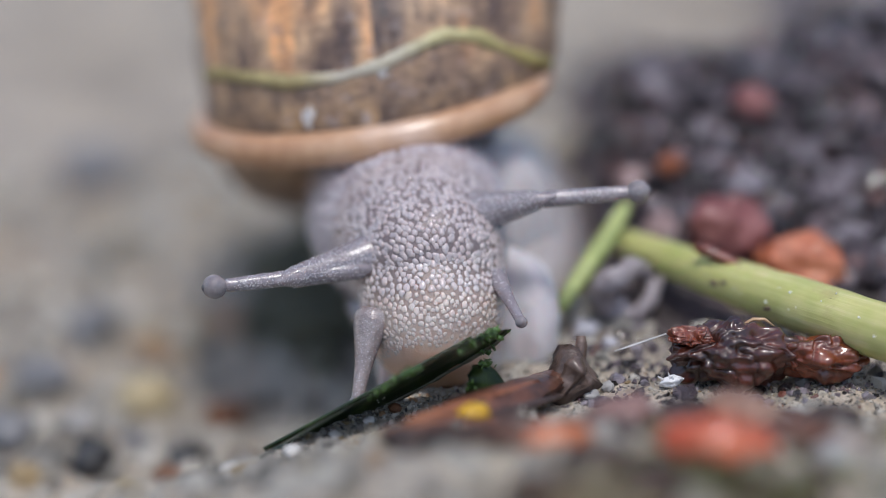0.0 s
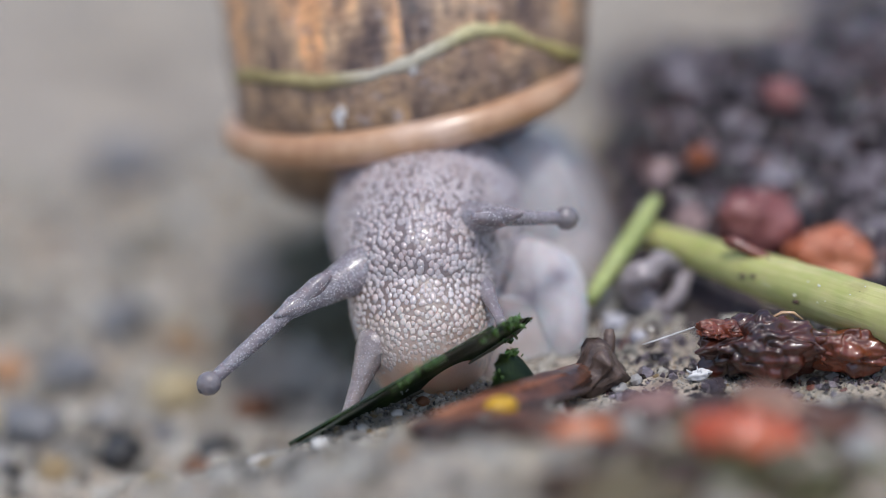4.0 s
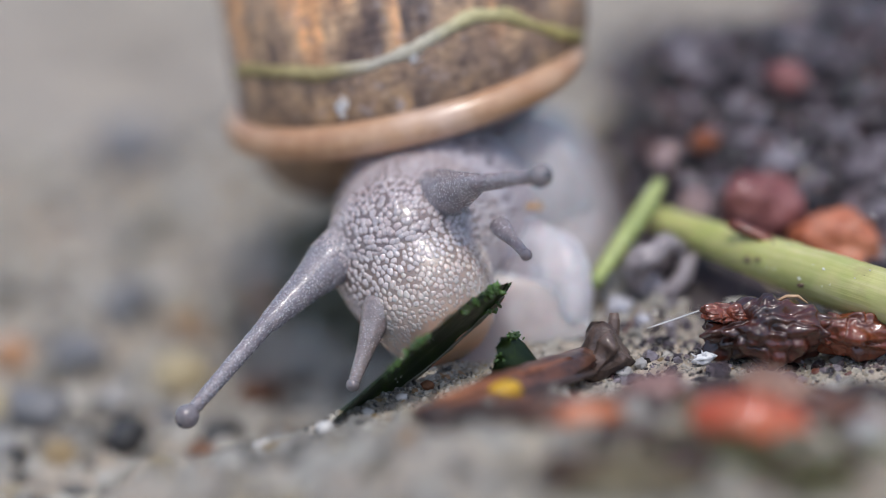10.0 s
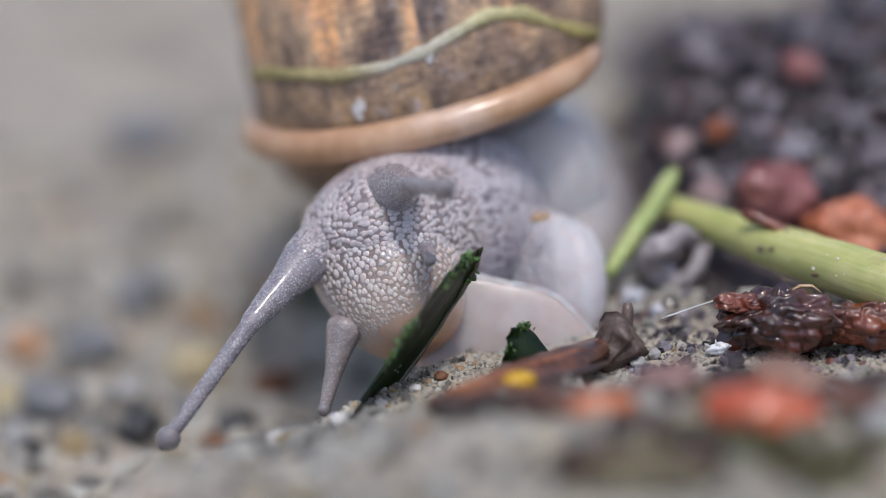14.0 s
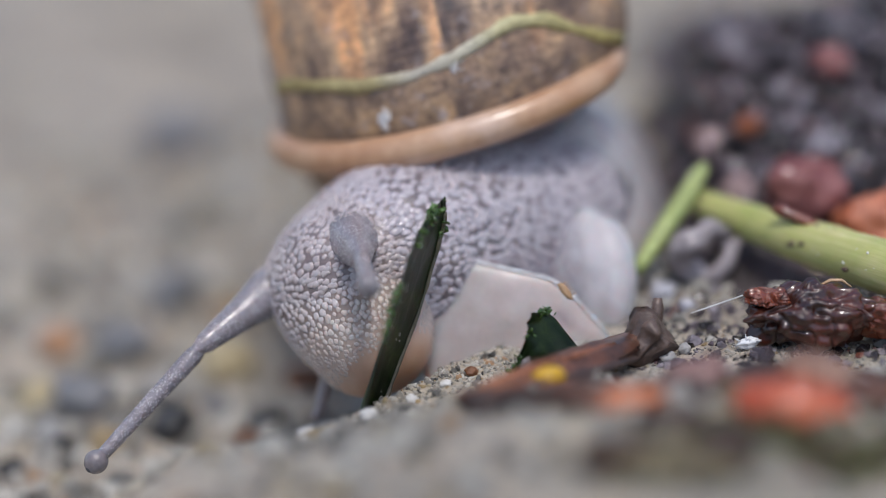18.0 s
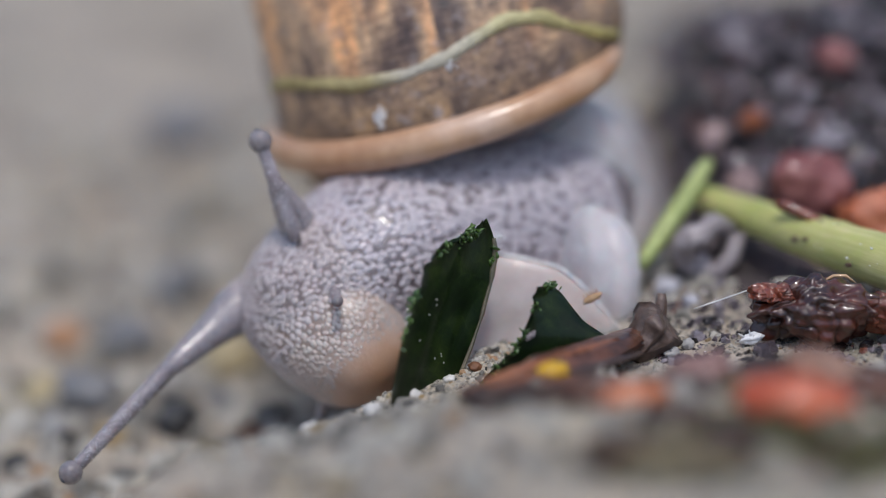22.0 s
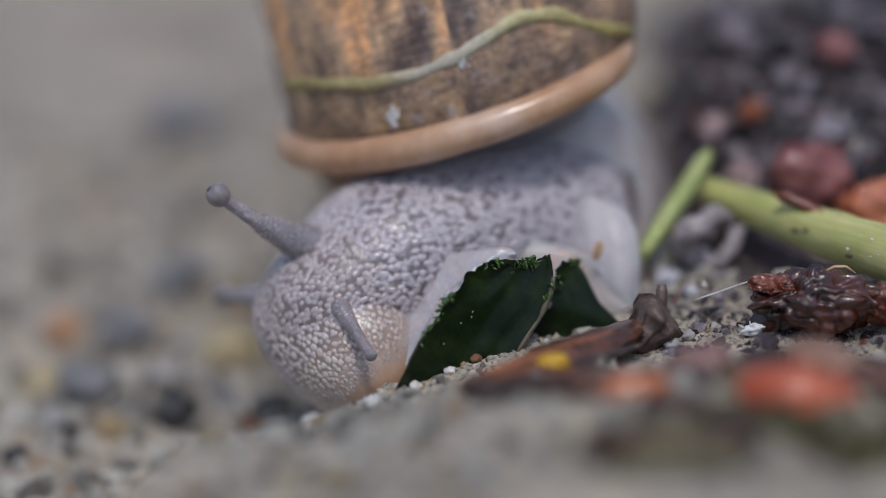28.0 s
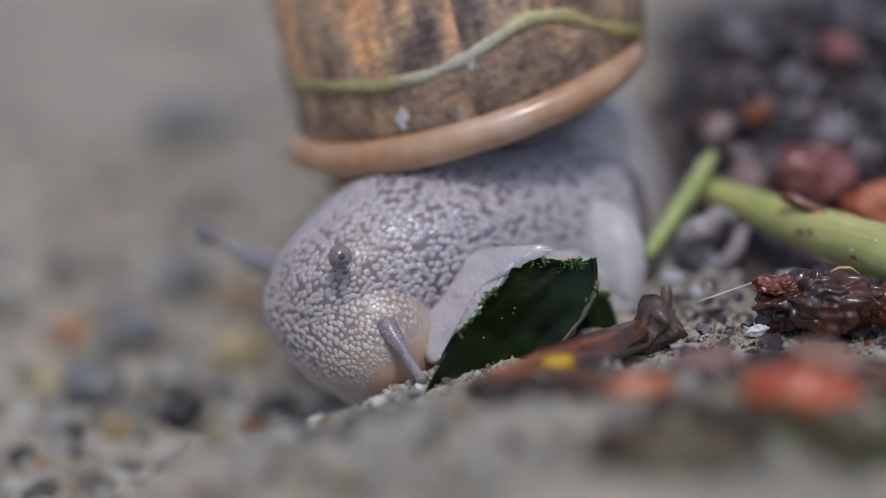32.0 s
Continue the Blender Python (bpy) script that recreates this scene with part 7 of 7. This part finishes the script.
LEFT_FEELER_ROWS = [
    (0, pose(-0.00901, -0.01599, 0.00452, -11.2, -147.4, 92.6)),
    (2, pose(-0.01022, -0.01665, 0.00300, 152.5, -31.6, -83.7)),
    (3.5, pose(-0.01072, -0.01670, 0.00237, -24.4, -148.0, 95.7)),
    (6, pose(-0.01003, -0.01649, 0.00293, -21.6, -146.9, 95.4)),
    (7.5, pose(-0.01073, -0.01675, 0.00151, 148.4, -31.8, -82.4)),
    (9, pose(-0.01126, -0.01647, 0.00259, -19.5, -146.8, 94.9)),
    (11.5, pose(-0.00948, -0.01550, 0.00462, -25.1, -146.0, 96.8)),
    (13, pose(-0.01260, -0.01682, 0.00259, -19.6, -148.8, 94.2)),
    (14.5, pose(-0.01454, -0.01644, 0.00148, -14.1, -154.2, 91.6)),
    (16.5, pose(-0.01507, -0.01390, 0.00045, 158.6, -20.9, -89.6)),
    (17.5, pose(-0.01679, -0.01377, -0.00028, -15.2, -158.7, 90.4)),
    (19, pose(-0.01720, -0.01339, -0.00056, -14.3, -159.0, 90.3)),
    (21, pose(-0.01792, -0.01233, -0.00152, -9.7, -158.8, 90.2)),
    (23, pose(-0.01731, -0.01147, -0.00197, -15.2, -158.6, 90.4)),
    (25.5, pose(-0.01727, -0.01031, -0.00190, -16.2, -158.5, 90.5)),
    (28, pose(-0.01670, -0.01100, -0.00083, -17.1, -158.5, 90.5)),
    (32, pose(-0.01581, -0.01179, -0.00020, 157.7, -21.6, -89.3)),
]
RIGHT_FEELER_ROWS = [
    (0, pose(-0.00042, -0.01364, 0.00655, 56.5, -122.2, 48.5)),
    (2, pose(-0.00288, -0.01398, 0.00538, 69.5, -117.0, 32.6)),
    (3.5, pose(-0.00328, -0.01382, 0.00507, 68.3, -114.5, 32.4)),
    (6, pose(-0.00329, -0.01348, 0.00707, 80.9, -133.6, 32.4)),
    (7.5, pose(-0.00429, -0.01362, 0.00590, 82.7, -136.5, 32.8)),
    (9, pose(-0.00446, -0.01258, 0.00692, 96.1, -139.0, 15.1)),
    (10, pose(-0.00249, -0.01308, 0.00831, 85.5, -129.0, 22.8)),
    (11, pose(-0.00271, -0.01297, 0.00841, 80.7, -118.6, 21.8)),
    (11.5, pose(-0.00221, -0.01300, 0.00895, 77.9, -114.8, 22.7)),
    (12, pose(-0.00296, -0.01376, 0.00812, 84.2, -112.9, 15.1)),
    (12.4, pose(-0.00385, -0.01359, 0.00786, 98.7, -121.4, 2.5)),
    (12.7, pose(-0.00500, -0.01333, 0.00792, 116.3, -116.7, -19.7)),
    (13, pose(-0.00644, -0.01355, 0.00775, 78.3, 0.0, 1.7)),
    (13.6, pose(-0.00806, -0.01376, 0.00721, 77.4, 0.0, 2.5)),
    (14, pose(-0.00870, -0.01418, 0.00639, 111.3, -118.3, -13.6)),
    (14.5, pose(-0.00990, -0.01423, 0.00600, 104.8, -125.8, -3.7)),
    (16.5, pose(-0.01259, -0.01466, 0.00223, -41.5, -75.6, 134.1)),
    (17.5, pose(-0.01502, -0.01572, 0.00106, -71.8, -19.4, -177.3)),
    (18, pose(-0.01544, -0.01474, 0.00296, 70.6, -0.0, 7.7)),
    (19, pose(-0.01584, -0.01313, 0.00467, 71.2, -3.7, -10.2)),
    (20, pose(-0.01738, -0.01260, 0.00375, 73.5, -5.3, -14.3)),
    (21, pose(-0.01761, -0.01232, 0.00298, 78.6, -1.2, -3.6)),
    (22, pose(-0.01801, -0.01273, 0.00241, 83.4, 3.1, 7.6)),
    (23, pose(-0.01774, -0.01416, 0.00389, 63.1, -122.7, 42.6)),
    (24.5, pose(-0.01853, -0.01584, 0.00200, 51.2, -129.3, 58.0)),
    (25.5, pose(-0.01812, -0.01691, 0.00132, 42.7, -135.4, 68.7)),
    (27.5, pose(-0.01842, -0.01764, 0.00027, 62.0, -139.4, 58.4)),
    (28, pose(-0.01741, -0.01686, 0.00172, 57.5, -131.3, 54.4)),
    (29.5, pose(-0.01608, -0.01787, 0.00224, 45.7, -129.8, 62.6)),
    (31, pose(-0.01498, -0.01866, 0.00046, 61.3, -137.8, 57.2)),
    (32, pose(-0.01439, -0.01875, 0.00119, 49.6, -135.2, 63.9)),
]
RIM_LEFT_ROWS = [
    (0, pose(-0.00419, -0.00607, 0.00428, 70.0, -0.0, 0.0)),
    (14.5, pose(-0.00779, -0.00533, 0.00093, 70.0, 0.0, -0.0)),
    (18, pose(-0.01077, -0.00722, 0.00178, 70.0, 0.0, 0.0)),
    (20, pose(-0.01091, -0.00934, 0.00117, 70.0, 0.0, 0.0)),
    (22, pose(-0.00856, -0.01423, 0.00322, 69.8, -7.5, 2.8)),
    (24.5, pose(-0.00777, -0.01581, 0.00270, 69.8, -7.5, 2.8)),
    (25.5, pose(-0.00734, -0.01633, 0.00222, 69.8, -7.5, 2.8)),
    (27.5, pose(-0.00794, -0.01725, 0.00229, 69.8, -7.5, 2.8)),
    (28, pose(-0.00772, -0.01734, 0.00251, 69.8, -7.5, 2.8)),
    (29.5, pose(-0.00653, -0.01818, 0.00321, 69.9, -5.6, 2.1)),
    (31, pose(-0.00583, -0.01834, 0.00316, 69.9, -5.6, 2.1)),
    (32, pose(-0.00553, -0.01843, 0.00337, 69.9, -5.6, 2.1)),
]
LEAF_ROWS = [
    (0, pose(-0.01285, -0.00953, -0.00356, 144.3, -26.7, 10.9)),
    (2, pose(-0.01277, -0.00963, -0.00342, 144.3, -27.0, 11.5)),
    (3.5, pose(-0.01297, -0.00959, -0.00363, 144.1, -27.8, 12.2)),
    (6, pose(-0.01304, -0.00987, -0.00408, 143.8, -29.8, 13.3)),
    (7.5, pose(-0.01247, -0.00984, -0.00478, 142.8, -33.3, 15.5)),
    (9, pose(-0.01250, -0.01013, -0.00509, 139.5, -36.8, 17.8)),
    (11.5, pose(-0.01341, -0.01034, -0.00564, 135.0, -37.9, 18.6)),
    (13, pose(-0.01301, -0.01078, -0.00653, 133.1, -44.4, 23.5)),
    (14.5, pose(-0.01194, -0.01088, -0.00670, 128.9, -52.5, 32.0)),
    (16.5, pose(-0.01187, -0.01077, -0.00618, 119.5, -60.5, 44.7)),
    (17.5, pose(-0.01174, -0.01138, -0.00603, 122.1, -58.5, 42.1)),
    (18, pose(-0.01193, -0.01110, -0.00599, 114.3, -61.8, 48.8)),
    (19, pose(-0.01114, -0.01112, -0.00624, 109.8, -62.9, 51.5)),
    (20, pose(-0.01139, -0.01157, -0.00723, 105.3, -62.8, 52.1)),
    (21, pose(-0.01003, -0.01144, -0.00691, 92.6, -63.0, 52.9)),
    (22, pose(-0.00949, -0.01212, -0.00730, 75.2, -56.0, 57.0)),
    (23, pose(-0.00829, -0.01212, -0.00746, 63.9, -57.0, 60.6)),
    (24.5, pose(-0.00966, -0.01263, -0.00735, 64.9, -48.7, 49.3)),
    (25.5, pose(-0.00959, -0.01267, -0.00764, 63.5, -47.0, 46.5)),
    (27.5, pose(-0.01037, -0.01219, -0.00751, 68.1, -43.6, 41.5)),
    (28, pose(-0.01046, -0.01180, -0.00723, 70.5, -41.5, 38.9)),
    (29.5, pose(-0.00951, -0.01170, -0.00663, 72.2, -40.4, 36.9)),
    (31, pose(-0.00915, -0.01160, -0.00653, 73.4, -39.1, 35.6)),
    (32, pose(-0.00881, -0.01154, -0.00628, 74.4, -37.9, 34.4)),
]
SCRAP_ROWS = [
    (0, pose(0.00255, -0.00664, 0.00229, 70.0, -0.0, 0.0)),
    (6, pose(0.00241, -0.00643, 0.00260, 70.0, -0.0, 0.0)),
    (9, pose(0.00230, -0.00624, 0.00253, 70.0, 0.0, 0.0)),
    (13, pose(0.00209, -0.00632, 0.00242, 70.0, 0.0, -0.0)),
    (14.5, pose(0.00202, -0.00622, 0.00257, 70.0, 0.0, -0.0)),
    (16.5, pose(0.00194, -0.00619, 0.00287, 70.0, -0.0, 0.0)),
    (18, pose(0.00139, -0.00629, 0.00327, 70.0, 0.0, 0.0)),
    (20, pose(0.00159, -0.00610, 0.00368, 70.0, 0.0, 0.0)),
    (21, pose(0.00148, -0.00590, 0.00424, 70.0, 0.0, 0.0)),
    (22, pose(0.00153, -0.00578, 0.00467, 70.0, -0.0, -0.0)),
    (23, pose(0.00190, -0.00564, 0.00502, 70.0, 1.9, -0.7)),
    (24.5, pose(0.00212, -0.00518, 0.00542, 70.0, 3.8, -1.4)),
    (25.5, pose(0.00252, -0.00484, 0.00524, 69.9, 5.6, -2.1)),
    (27.5, pose(0.00305, -0.00105, 0.00405, 69.7, 9.4, -3.5)),
    (29.5, pose(0.00423, -0.00011, 0.00317, 69.3, 15.0, -5.6)),
    (32, pose(0.00513, -0.00083, 0.00155, 68.8, 18.7, -7.1)),
]
FLAKE_ROWS = [
    (0, pose(0.00399, 0.00798, 0.00741, 70.0, -0.0, 0.0)),
    (13, pose(0.00425, 0.00524, 0.00752, 69.7, -9.4, 3.5)),
    (14.5, pose(0.00312, 0.00315, 0.00637, 68.8, -18.7, 7.1)),
    (16.5, pose(0.00198, -0.00130, 0.00507, 66.0, 32.6, -13.5)),
    (17.5, pose(0.00247, -0.00215, 0.00398, 64.6, 37.2, -16.0)),
    (18, pose(0.00322, -0.00218, 0.00324, 60.5, 46.0, -22.2)),
    (20, pose(0.00384, -0.00287, 0.00129, 43.2, 62.0, -43.2)),
    (22, pose(0.00489, -0.00208, 0.00227, 67.2, -28.0, 11.2)),
    (24.5, pose(0.00482, -0.00056, 0.00308, 53.9, -54.5, 30.6)),
    (27.5, pose(0.00534, 0.00147, 0.00372, 43.2, -62.0, 43.2)),
    (32, pose(0.00556, 0.00410, 0.00315, 43.2, -62.0, 43.2)),
]
SOLE_ROWS = [
    (0, pose(-0.00230, -0.01102, -0.00143, 70.0, -0.0, 0.0)),
    (6, pose(-0.00181, -0.01173, -0.00099, 70.0, -0.0, 0.0)),
    (9, pose(-0.00205, -0.01183, -0.00057, 70.0, 0.0, 0.0)),
    (13, pose(-0.00245, -0.01316, -0.00128, 70.0, 0.0, -0.0)),
    (14.5, pose(-0.00314, -0.01425, -0.00111, 70.0, 0.0, -0.0)),
    (16.5, pose(-0.00434, -0.01444, 0.00010, 70.0, -0.0, 0.0)),
    (17.5, pose(-0.00478, -0.01526, -0.00001, 70.0, 0.0, 0.0)),
    (18, pose(-0.00495, -0.01510, -0.00011, 70.0, 0.0, 0.0)),
    (20, pose(-0.00535, -0.01498, -0.00005, 70.0, 0.0, 0.0)),
    (22, pose(-0.00470, -0.01411, 0.00008, 70.0, -0.0, -0.0)),
    (24.5, pose(-0.00345, -0.01301, 0.00015, 70.0, 0.0, -0.0)),
    (28, pose(-0.00321, -0.01197, -0.00034, 70.0, -0.0, -0.0)),
    (32, pose(-0.00345, -0.01201, -0.00046, 70.0, -0.0, -0.0)),
]


def motions():
    walk(shell, SHELL_ROWS)
    walk(head, HEAD_ROWS)
    for fold, rows in zip(neck, (NECK_0_ROWS, NECK_1_ROWS, NECK_2_ROWS, NECK_3_ROWS, NECK_4_ROWS, NECK_5_ROWS, NECK_6_ROWS, NECK_7_ROWS, NECK_8_ROWS, NECK_9_ROWS, NECK_10_ROWS, NECK_11_ROWS)):
        walk(fold, rows)
    walk(left_root, LEFT_STALK_ROOT_ROWS)
    walk(left_shaft, LEFT_STALK_SHAFT_ROWS)
    walk(right_root, RIGHT_STALK_ROOT_ROWS)
    walk(right_shaft, RIGHT_STALK_SHAFT_ROWS)
    walk(left_feeler, LEFT_FEELER_ROWS)
    walk(right_feeler, RIGHT_FEELER_ROWS)
    walk(rim_left, RIM_LEFT_ROWS)
    walk(leaf, LEAF_ROWS)
    walk(leaf_piece, SCRAP_ROWS)
    walk(flake, FLAKE_ROWS)
    walk(sole, SOLE_ROWS)


motions()
